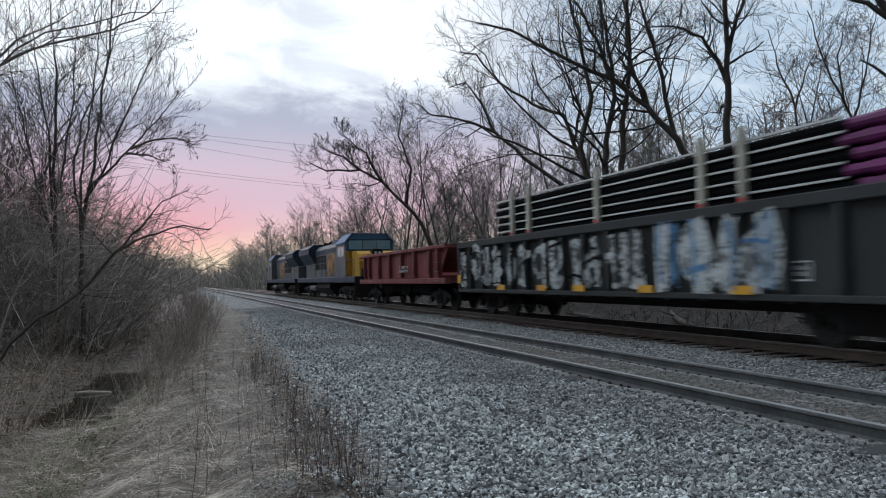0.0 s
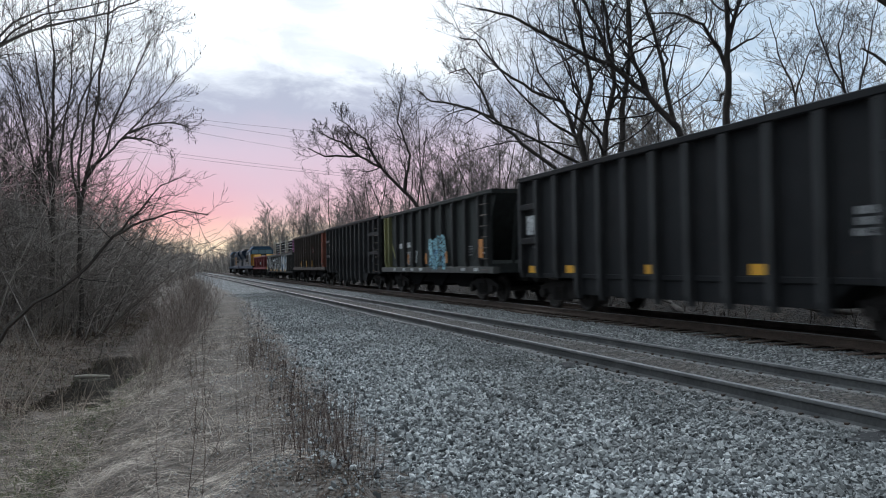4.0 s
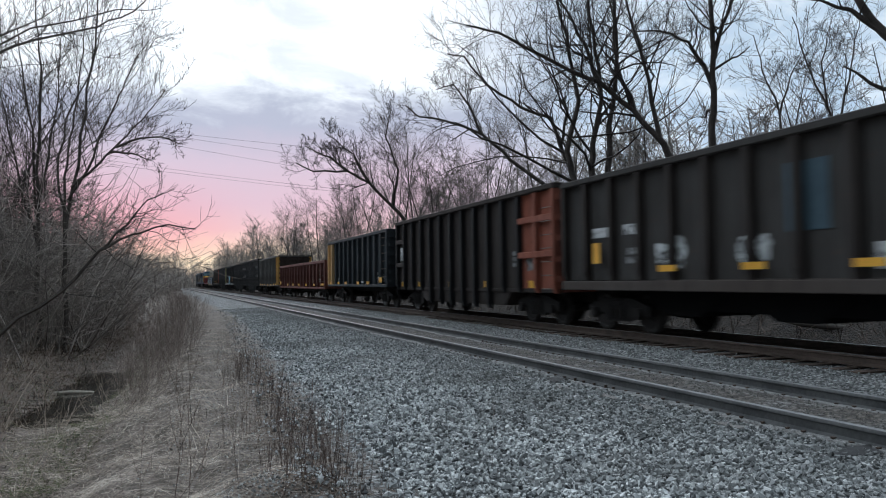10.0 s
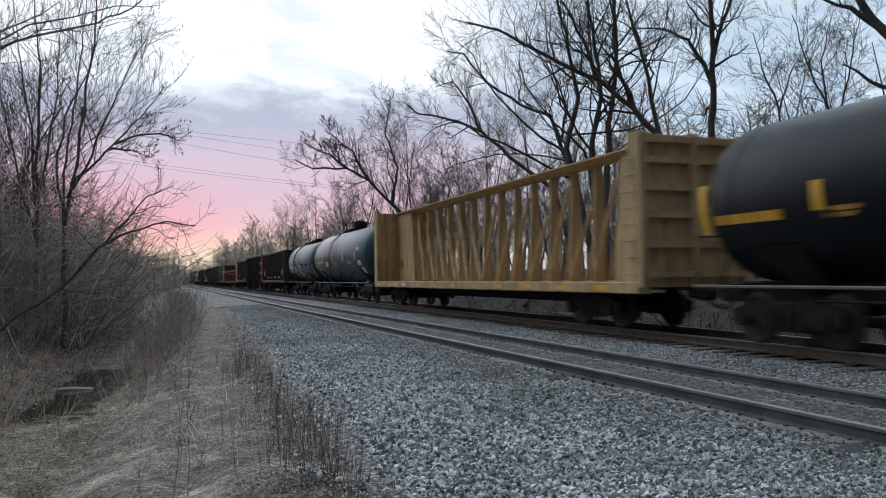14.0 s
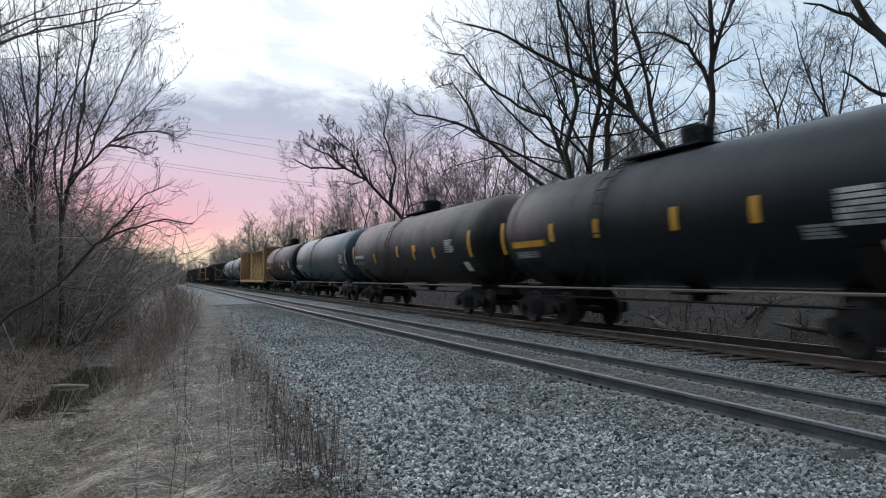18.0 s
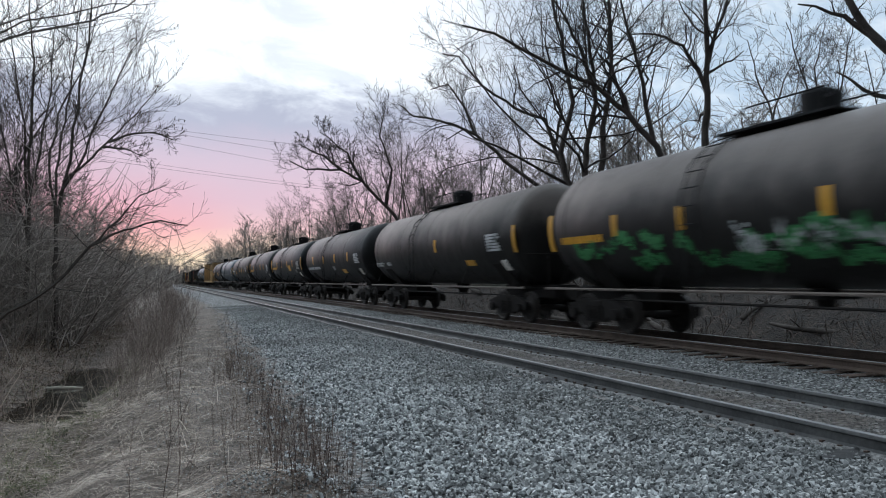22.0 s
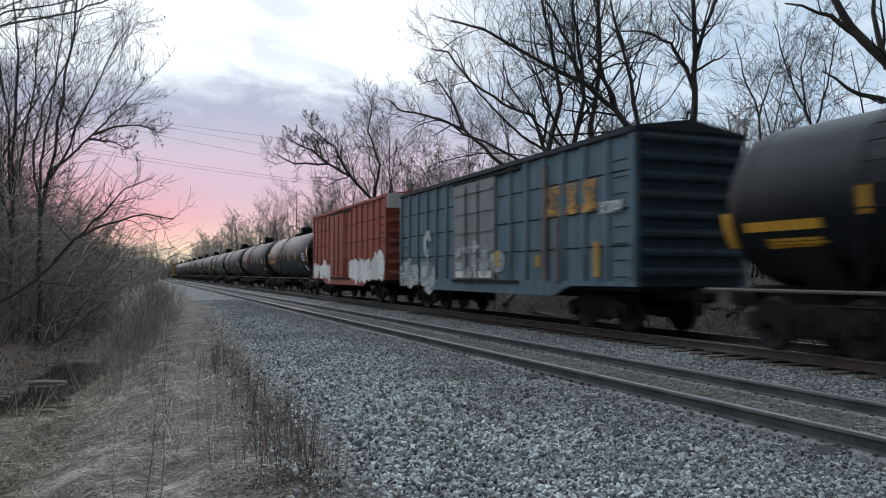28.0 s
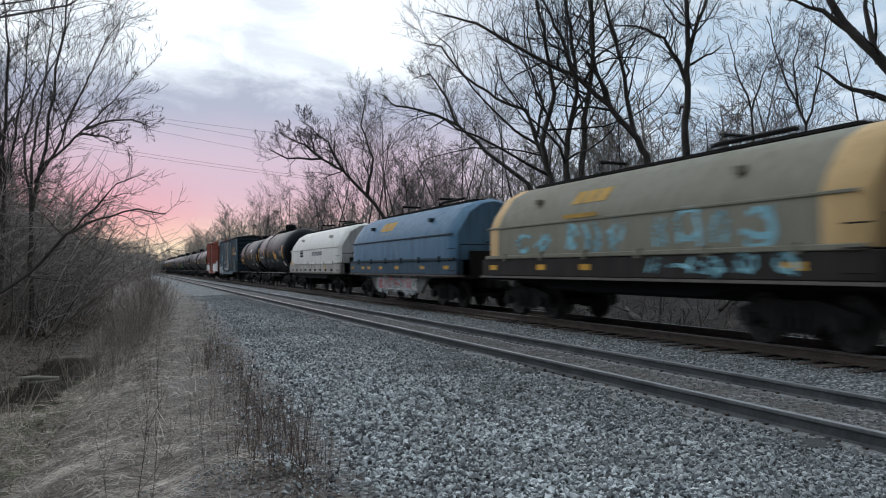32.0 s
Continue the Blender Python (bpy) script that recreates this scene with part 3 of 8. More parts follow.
# ---- shapes ----
class Shape:
    """Vertices and faces of one mesh."""

    def __init__(self):
        self.v, self.f = [], []

    def box(self, x0, y0, z0, x1, y1, z1):
        b = len(self.v)
        self.v += [(x0, y0, z0), (x1, y0, z0), (x1, y1, z0), (x0, y1, z0), (x0, y0, z1), (x1, y0, z1), (x1, y1, z1), (x0, y1, z1)]
        self.f += [tuple(b + i for i in q) for q in ((3, 2, 1, 0), (4, 5, 6, 7), (0, 1, 5, 4), (1, 2, 6, 5), (2, 3, 7, 6), (3, 0, 4, 7))]
        return self

    def soft(self, x0, y0, z0, x1, y1, z1, c=0.015):
        """A box with its four long edges along y cut off."""
        return self.prism([(x0 + c, z0), (x1 - c, z0), (x1, z0 + c), (x1, z1 - c), (x1 - c, z1), (x0 + c, z1), (x0, z1 - c), (x0, z0 + c)], y0, y1)

    def prism(self, outline, y0, y1):
        """An outline in x and z, drawn out along y."""
        b, n = len(self.v), len(outline)
        self.v += [(x, y0, z) for x, z in outline] + [(x, y1, z) for x, z in outline]
        self.f += [tuple(range(b, b + n)), tuple(range(b + 2 * n - 1, b + n - 1, -1))]
        self.f += [(b + (i + 1) % n, b + i, b + n + i, b + n + (i + 1) % n) for i in range(n)]
        return self

    def slab(self, outline, x0, x1):
        """An outline in y and z, drawn out along x."""
        b, n = len(self.v), len(outline)
        self.v += [(x0, y, z) for y, z in outline] + [(x1, y, z) for y, z in outline]
        self.f += [tuple(range(b + n - 1, b - 1, -1)), tuple(range(b + n, b + 2 * n))]
        self.f += [(b + i, b + (i + 1) % n, b + n + (i + 1) % n, b + n + i) for i in range(n)]
        return self

    def tube(self, pts, radii, n=6, caps=True):
        b, count = len(self.v), len(pts)
        side = None
        for i, p in enumerate(pts):
            p = Vector(p)
            d = (Vector(pts[min(i + 1, count - 1)]) - Vector(pts[max(i - 1, 0)])).normalized()
            if side is None:
                side = d.orthogonal().normalized()
            side = (side - d * side.dot(d)).normalized()
            up = d.cross(side)
            r = radii[i] if isinstance(radii, (list, tuple)) else radii
            for k in range(n):
                a = 2 * math.pi * k / n
                q = p + side * (r * math.cos(a)) + up * (r * math.sin(a))
                self.v.append((q.x, q.y, q.z))
        for i in range(count - 1):
            for k in range(n):
                a, c = b + i * n + k, b + i * n + (k + 1) % n
                self.f.append((a, c, c + n, a + n))
        if caps:
            self.f += [tuple(range(b + n - 1, b - 1, -1)), tuple(range(b + (count - 1) * n, b + count * n))]
        return self

    def lathe(self, profile, z, n=32):
        """A profile of (y, radius) turned about the line x = 0 at height z."""
        b = len(self.v)
        for y, r in profile:
            self.v += [(r * math.sin(2 * math.pi * k / n), y, z + r * math.cos(2 * math.pi * k / n)) for k in range(n)]
        for i in range(len(profile) - 1):
            for k in range(n):
                a, c = b + i * n + k, b + i * n + (k + 1) % n
                self.f.append((a, c, c + n, a + n))
        self.f += [tuple(range(b, b + n)), tuple(range(b + len(profile) * n - 1, b + (len(profile) - 1) * n - 1, -1))]
        return self

    def patch(self, y0, y1, a0, a1, r, z, side=-1, n=5):
        """A thin sheet on a tank of radius r, from angle a0 to a1 above its middle."""
        b = len(self.v)
        for k in range(n + 1):
            a = radians(a0 + (a1 - a0) * k / n)
            for rr in (r, r + 0.012):
                self.v += [(side * rr * math.cos(a), y0, z + rr * math.sin(a)), (side * rr * math.cos(a), y1, z + rr * math.sin(a))]
        for k in range(n):
            i = b + 4 * k
            self.f += [(i + 2, i + 3, i + 7, i + 6), (i, i + 4, i + 5, i + 1), (i, i + 2, i + 6, i + 4), (i + 1, i + 5, i + 7, i + 3)]
        self.f += [(b, b + 1, b + 3, b + 2), (b + 4 * n, b + 4 * n + 2, b + 4 * n + 3, b + 4 * n + 1)]
        return self

    def mesh(self, name, mat, smooth=False):
        me = bpy.data.meshes.new(name)
        me.from_pydata(self.v, [], self.f)
        if smooth:
            me.shade_smooth()
        me.materials.append(mat)
        return me


def part(name, shape, mat, parent, label="", smooth=False):
    """One mesh under a thing or a part. shape may be a ready mesh."""
    me = shape if isinstance(shape, bpy.types.Mesh) else shape.mesh(name, mat, smooth)
    ob = new(name, me)
    ob.parent = parent
    return tagged(ob, label)


def thing(name, label, category, group="", m=None):
    ob = tagged(new(name), label, category, group)
    ob.empty_display_size = 0.3
    if m is not None:
        ob.matrix_basis = m
    return ob


def auto_smooth(me, degrees=35):
    """Round the shading, but keep edges sharper than that."""
    bm = bmesh.new()
    bm.from_mesh(me)
    for e in bm.edges:
        if len(e.link_faces) == 2 and e.calc_face_angle(0) > radians(degrees):
            e.smooth = False
    for f in bm.faces:
        f.smooth = True
    bmesh.ops.recalc_face_normals(bm, faces=bm.faces)
    bm.to_mesh(me)
    bm.free()
    return me


# ---- ground ----
def verge(y):
    return min(0.85 + 0.058 * max(y, -10), 2.9)


def lie(x, y):
    """The height of the ground."""
    e = verge(y)
    n = noise.noise((x * 0.5, y * 0.5, 0)) * 0.10 + noise.noise((x * 1.9, y * 1.9, 5)) * 0.045
    if x >= e:
        if x < XN - 0.9:
            z = -0.22 + 0.07 * (x - e) / (XN - 0.9 - e)
        elif x < XN + 0.9:
            z = -0.145
        elif x < XF - 2.0:
            z = -0.16 - 0.10 * math.sin(math.pi * (x - XN - 0.9) / (XF - 2.0 - XN - 0.9))
        elif x < XF + 1.6:
            z = -0.185
        elif x < 14.8:
            z = -0.185 - 0.45 * (x - XF - 1.6) / (14.8 - XF - 1.6)
        elif x < 19.5:
            z = -0.635 + 1.65 * (0.5 - 0.5 * math.cos(math.pi * (x - 14.8) / 4.7))
        else:
            z = 1.015 + min((x - 19.5) * 0.03, 1.5)
        rough = 0.25 if x < 13.2 else 1.8
        return z + n * rough
    if x > e - 1.2:
        z = -0.22 - 0.10 * (e - x) / 1.2
    else:
        u = e - 1.2 - x
        if u < 1.7:
            z = -0.32 - 0.80 * (u / 1.7) ** 1.2
        elif u < 2.5:
            z = -1.12
        elif u < 6.0:
            z = -1.14 + 0.85 * ((u - 2.5) / 3.5) ** 0.7
        else:
            z = -0.29 + min((u - 6.0) * 0.02, 1.0)
    deep = min(max((-0.45 - z) / 0.65, 0.0), 1.0)
    z += 0.34 * deep * deep * min(max((14.4 - y) / 2.6, (y - 21.0) / 2.5, 0.0), 1.0)
    mound = 0.22 * math.exp(-(((x - 0.75) / 0.55) ** 2 + ((y - 5.2) / 0.7) ** 2))
    return z + n * 1.6 + 0.05 * noise.noise((x * 3.1, y * 3.1, 8)) * min(1.0, (e - x) * 2) + mound


def steps(low, high, inner0, inner1, fine, grow=1.22):
    """Grid lines that are fine between inner0 and inner1 and widen outwards."""
    out = list(np.arange(inner0, inner1, fine))
    d = fine
    while out[-1] < high:
        d *= grow
        out.append(out[-1] + d)
    d, first = fine, []
    at = inner0
    while at > low:
        d *= grow
        at -= d
        first.append(at)
    return first[::-1] + out


def make_ground():
    xs, ys = steps(-900, 900, -9, 15, 0.16), steps(-300, 2200, 1.5, 32, 0.2)
    v = [(x, y, lie(x, y)) for y in ys for x in xs]
    w = len(xs)
    f = [(j * w + i, j * w + i + 1, (j + 1) * w + i + 1, (j + 1) * w + i) for j in range(len(ys) - 1) for i in range(w - 1)]
    me = bpy.data.meshes.new("ground")
    me.from_pydata(v, [], f)
    me.shade_smooth()
    me.materials.append(GROUND)
    tagged(new("ground", me), "pale grey ballast beside a dead-grass bank and leaf litter", "ground", kind="structure")
    # the water in the ditch
    s = Shape()
    ys = [11.5 + 1.2 * i for i in range(10)]
    for y in ys:
        e = verge(y) - 1.2
        s.v += [(e - 3.7, y, -1.0), (e - 1.2, y, -1.0)]
    s.f = [(2 * i, 2 * i + 1, 2 * i + 3, 2 * i + 2) for i in range(len(ys) - 1)]
    tagged(new("water", s.mesh("water", WATER)), "dark still water in a narrow ditch", "water", kind="structure")


def rocks(name, places, label):
    """Many stones in one mesh. places: x, y, z, size."""
    rng = np.random.default_rng(7)
    base = np.array([(-1, -1, -0.5), (1, -1, -0.6), (0.1, 1, -0.6), (-1, 0.8, 0.6), (0.9, 0.7, 0.6), (0, -1, 0.7)], float)
    tris = np.array([(0, 2, 1), (3, 5, 4), (0, 5, 3), (0, 1, 5), (1, 4, 5), (1, 2, 4), (2, 3, 4), (2, 0, 3)])
    p = np.asarray(places)
    n = len(p)
    pts = base[None] * rng.uniform(0.55, 1.15, (n, 6, 3)) * rng.uniform(0.55, 1.0, (n, 1, 3))
    q = rng.normal(size=(n, 4))
    q /= np.linalg.norm(q, axis=1)[:, None]
    w, x, y, z = q.T
    rot = np.stack([1 - 2 * (y * y + z * z), 2 * (x * y - z * w), 2 * (x * z + y * w), 2 * (x * y + z * w), 1 - 2 * (x * x + z * z), 2 * (y * z - x * w),
                    2 * (x * z - y * w), 2 * (y * z + x * w), 1 - 2 * (x * x + y * y)], 1).reshape(n, 3, 3)
    pts = np.einsum("nij,nkj->nki", rot, pts) * p[:, None, 3:4] * 0.62 + p[:, None, :3]
    faces = (tris[None] + 6 * np.arange(n)[:, None, None]).reshape(-1, 3)
    me = bpy.data.meshes.new(name)
    me.vertices.add(6 * n)
    me.vertices.foreach_set("co", pts.ravel())
    me.loops.add(faces.size)
    me.loops.foreach_set("vertex_index", faces.ravel().astype(np.int32))
    me.polygons.add(len(faces))
    me.polygons.foreach_set("loop_start", np.arange(0, faces.size, 3, dtype=np.int32))
    me.update(calc_edges=True)
    me.shade_flat()
    me.materials.append(STONE)
    return tagged(new(name, me), label, "ballast", kind="stuff")


def make_ballast():
    rng = random.Random(3)
    out = []
    while len(out) < 56000:
        y = 2.6 + 42 * rng.random() ** 2.3
        x = rng.uniform(verge(y) - 0.3, XN - 0.80)
        if x < verge(y) + 0.45 + 0.5 * noise.noise((y * 0.8, 0, 2)) and rng.random() < 0.85:
            continue
        if x > XN - 1.5 and rng.random() < 0.4 or x > XN - 0.97:
            continue
        s = rng.uniform(0.022, 0.048) * (1.45 if rng.random() < 0.08 else 1)
        out.append((x, y, lie(x, y) + s * rng.uniform(0.05, 0.45), s))
    while len(out) < 61000:
        y = 1.0 + 30 * rng.random() ** 1.6
        x = rng.uniform(XN - 0.6, XN + 0.6)
        s = rng.uniform(0.012, 0.03)
        out.append((x, y, lie(x, y) + s * 0.1, s))
    while len(out) < 76000:
        y = 0.0 + 38 * rng.random() ** 1.5
        x = rng.uniform(XN + 0.84, XF - 1.25) if rng.random() < 0.9 else rng.uniform(XF - 1.2, XF + 1.8)
        s = rng.uniform(0.022, 0.05)
        out.append((x, y, lie(x, y) + s * 0.2, s))
    for _ in range(900):
        x, y, s = rng.gauss(0.75, 0.42), rng.gauss(5.2, 0.5), rng.uniform(0.008, 0.022)
        out.append((x, y, lie(x, y) + s * 0.1, s))
    for _ in range(4200):
        y = 4.0 + 16 * rng.random() ** 1.8
        x, s = verge(y) - 1.5 * rng.random() ** 1.5, rng.uniform(0.006, 0.02)
        out.append((x, y, lie(x, y) + s * 0.1, s))
    rocks("ballast_stones", out, "loose crushed grey ballast stones")


def rail_outline(x):
    """The profile of a rail whose head is at z = 0."""
    half = [(0.0, 0.0), (0.026, 0.0), (0.035, -0.008), (0.036, -0.034), (0.012, -0.046), (0.009, -0.120), (0.030, -0.138), (0.070, -0.155), (0.070, -0.168)]
    return [(x + a, b) for a, b in half] + [(x - a, b) for a, b in half[:0:-1]]


def make_tracks():
    for name, xc, z, side, words in (("track_near", XN, 0.0, RAIL_GREY, "empty track of dusty steel rails sunk in ballast"),
                                     ("track_far", XF, DZ, RAIL_SIDE, "busy track of rusty rails on wooden ties")):
        track = tagged(new(name), words, "railway track", kind="structure")
        for s in (-1, 1):
            x = xc + s * (GAUGE / 2 + 0.036)
            sh = Shape().prism([(a, b + z) for a, b in rail_outline(x)][::-1], -60, 420)
            rail = part("rail", auto_smooth(sh.mesh("rail", side), 50), side, track)
            part("rail_head", Shape().soft(x - 0.030, -60, z - 0.006, x + 0.030, 420, z + 0.0025, 0.003), RAIL_DULL if name == "track_near" else RAIL_TOP, rail, "polished running surface")
        if name == "track_near":
            spike = Shape().box(-0.013, -0.013, -0.03, 0.013, 0.013, 0.008).box(-0.022, -0.016, 0.008, 0.015, 0.016, 0.018).mesh("spike", RAIL_SIDE)
            rng = random.Random(6)
            for s in (-1, 1):
                for e in (-1, 1):
                    for i in range(56):
                        ob = part("spike", spike, None, track)
                        ob.matrix_basis = pose(xc + s * (GAUGE / 2 + 0.036) + e * 0.088, 2.0 + 0.26 * i + rng.uniform(-0.05, 0.05), -0.152 + rng.uniform(0, 0.012), 0, 0, 0 if e > 0 else 180)
            continue
        tie = Shape().box(-1.32, -0.115, -0.18, 1.32, 0.115, 0.0).mesh("tie", WOOD_TIE)
        plate = Shape().box(-0.18, -0.09, 0.0, 0.18, 0.09, 0.016).mesh("tie_plate", RAIL_SIDE)
        rng = random.Random(5)
        for i in range(190):
            ob = part("tie", tie, None, track)
            ob.matrix_basis = pose(xc + rng.uniform(-0.05, 0.05), -3 + 0.52 * i + rng.uniform(-0.04, 0.04), z - 0.186 + rng.uniform(-0.012, 0.004), 0, 0, rng.uniform(-1.5, 1.5))
        for i in range(75):
            ob = part("tie_plate", plate, None, track)
            ob.matrix_basis = pose(xc - GAUGE / 2 - 0.036, -1 + 0.52 * i, z - 0.184)
    # the far rest of the ties
    s = Shape()
    for i in range(400):
        s.box(XF - 1.3, 96 + 0.52 * i, -0.3, XF + 1.3, 96.23 + 0.52 * i, DZ - 0.187)
    tagged(new("far_ties", s.mesh("far_ties", WOOD_TIE)), "distant row of dark wooden ties", "ties", kind="stuff")


make_ground()
make_ballast()
make_tracks()


# ---- trees and brush ----
def wander(rng, p, d, length, n, bend, lift):
    """A crooked line of n pieces from p along d."""
    pts = [Vector(p)]
    d = Vector(d).normalized()
    for _ in range(n):
        d = (d + Vector((rng.uniform(-bend, bend), rng.uniform(-bend, bend), rng.uniform(-bend, bend) + lift))).normalized()
        pts.append(pts[-1] + d * (length / n))
    return pts


def along(pts, t):
    k = t * (len(pts) - 1)
    i = min(int(k), len(pts) - 2)
    return Vector(pts[i]).lerp(Vector(pts[i + 1]), k - i), (Vector(pts[i + 1]) - Vector(pts[i])).normalized()


def sprout(rng, wood, twigs, pts, r0, r1, level, last, spread=0.9, lift=0.08, count=(7, 6, 5), first=0.25, length=None, bend=0.28, thin=0.006):
    """A limb and, level by level, what grows from it."""
    n = len(pts)
    radii = [r0 + (r1 - r0) * (i / (n - 1)) ** 0.8 for i in range(n)]
    (wood if level == 0 else twigs).tube(pts, radii, 8 if r0 > 0.12 else 5 if r0 > 0.04 else 3, caps=level == 0)
    if level >= last:
        return
    spread *= 0.72 if level == 1 else 1.0
    size = length or sum((Vector(pts[i + 1]) - Vector(pts[i])).length for i in range(n - 1))
    for k in range(count[min(level, len(count) - 1)]):
        t = first + (1 - first) * (k + rng.random()) / count[min(level, len(count) - 1)]
        p, d = along(pts, min(t, 0.995))
        turn = d.orthogonal().normalized()
        turn = (Matrix.Rotation(rng.uniform(0, 2 * math.pi), 3, d) @ turn).normalized()
        way = (d * math.cos(spread * rng.uniform(0.6, 1.2)) + turn * math.sin(spread * rng.uniform(0.6, 1.2)) + Vector((0, 0, 0.18))).normalized()
        r = max((r0 + (r1 - r0) * t) * rng.uniform(0.30, 0.58), thin)
        long = size * rng.uniform(0.28, 0.5) * (1.15 - 0.5 * t) * (1.3 if level else 1.0)
        pieces = 3 if level == last - 1 else 6 if level == 0 else 4
        sprout(rng, wood, twigs, wander(rng, p, way, long, pieces, bend, lift), r, max(r * 0.3, thin * 0.7), level + 1, last, spread, lift, count, 0.2, None, bend, thin)


def hang_pods(rng, twigs, count):
    """Dry seed pods that hang from the twigs."""
    leaves = Shape()
    for _ in range(count):
        v = twigs.v[rng.randrange(len(twigs.v))]
        s = rng.uniform(0.02, 0.045)
        leaves.tube([(v[0], v[1], v[2]), (v[0] + rng.uniform(-s, s) * .5, v[1] + rng.uniform(-s, s) * .5, v[2] - s), (v[0], v[1], v[2] - 2.2 * s)], [s * 0.15, s * 0.5, s * 0.1], 4)
    return leaves


def guided_tree(name, label, x, y, limbs, radius, seed, count=(17, 7, 4), last=3, thin=0.007, bend=0.38, pods=0, fork=1.08, lift=0.035, stout=0.6):
    """A tree whose main limbs follow given lines."""
    rng = random.Random(seed)
    tree = thing(name, label, "tree", m=pose(x, y, 0))
    wood, twigs = Shape(), Shape()
    ground_z = lie(x, y) - 0.2
    for i, limb in enumerate(limbs):
        pts = [Vector(p) for p in limb]
        if i == 0:
            pts = [Vector((pts[0].x, pts[0].y, ground_z))] + pts
        # finer, slightly crooked pieces
        full = [pts[0]]
        for a, b in zip(pts, pts[1:]):
            for k in (0.3, 0.65, 1.0):
                q = a.lerp(b, k)
                full.append(q + (Vector((rng.uniform(-1, 1), rng.uniform(-1, 1), rng.uniform(-1, 1))) * 0.035 * min((b - a).length, 2.5) if k < 1 else Vector()))
        r = radius * (1.0 if i == 0 else stout)
        sprout(rng, wood, twigs, full, r, r * 0.2, 0, last, fork, lift, count, 0.42 if i == 0 else 0.15, min(9.0, 0.45 * sum((b - a).length for a, b in zip(pts, pts[1:]))) if i == 0 else None, bend, thin)
    part("trunk", auto_smooth(wood.mesh("trunk", BARK), 60), BARK, tree)
    part("crown", twigs, TWIG_DARK, tree, "bare branching twigs", smooth=True)
    if pods:
        tagged(part("seed_tuft", hang_pods(rng, twigs, pods), LEAF, tree), kind="stuff")
    return tree


def bush_mesh(seed, stems, height, spread, count=(7, 5), last=2, thin=0.004, lean=0.25, r=0.03, pods=0, fork=0.7, first=0.2, lift=0.12, wild=0.11):
    """Stems from one root, as meshes: each stem, the twigs and the pods."""
    rng = random.Random(seed)
    woods, twigs = [], Shape()
    for i in range(stems):
        a = 2 * math.pi * (i + rng.random()) / stems
        w = rng.uniform(0.05, lean)
        h = height * rng.uniform(0.6, 1.0)
        away = spread * rng.random() ** 0.7
        p = (math.cos(a) * away, math.sin(a) * away, -0.15)
        rr = r * rng.uniform(0.6, 1.1)
        wood = Shape()
        sprout(rng, wood, twigs, wander(rng, p, (math.cos(a) * w, math.sin(a) * w, 1), h, 6, wild, 0.03), rr, rr * 0.2, 0, last, fork, lift, count, first, None, 0.24 if wild < 0.15 else max(wild, 0.36), thin)
        woods.append(wood)
    leaves = hang_pods(rng, twigs, pods)
    return woods, twigs, leaves


def shrub(name, label, category, group, wood_mat, twig_mat, seed, places, pods=0, **kw):
    """A bush with its stems and crown, and its copies. places: x, y, scale, turn."""
    woods, twigs, leaves = bush_mesh(seed, pods=pods, **kw)
    x, y, s, turn = places[0]
    first = thing(name, label, category, group)
    if len(woods) < 10:
        for wood in woods:
            part("stem", wood, wood_mat, first, smooth=True)
    else:
        for wood in woods:
            off = len(twigs.v)
            twigs.v += wood.v
            twigs.f += [tuple(i + off for i in f) for f in wood.f]
    tagged(part("crown", twigs, twig_mat, first, smooth=True), kind="stuff")
    if pods:
        tagged(part("seed_tuft", leaves, LEAF, first), kind="stuff")
    first.matrix_basis = pose(x, y, lie(x, y), 0, 0, turn) @ Matrix.Scale(s, 4)
    for x, y, s, turn in places[1:]:
        ob = copy_thing(first, Matrix.Identity(4))
        ob.matrix_basis = pose(x, y, lie(x, y), 0, 0, turn) @ Matrix.Scale(s, 4)


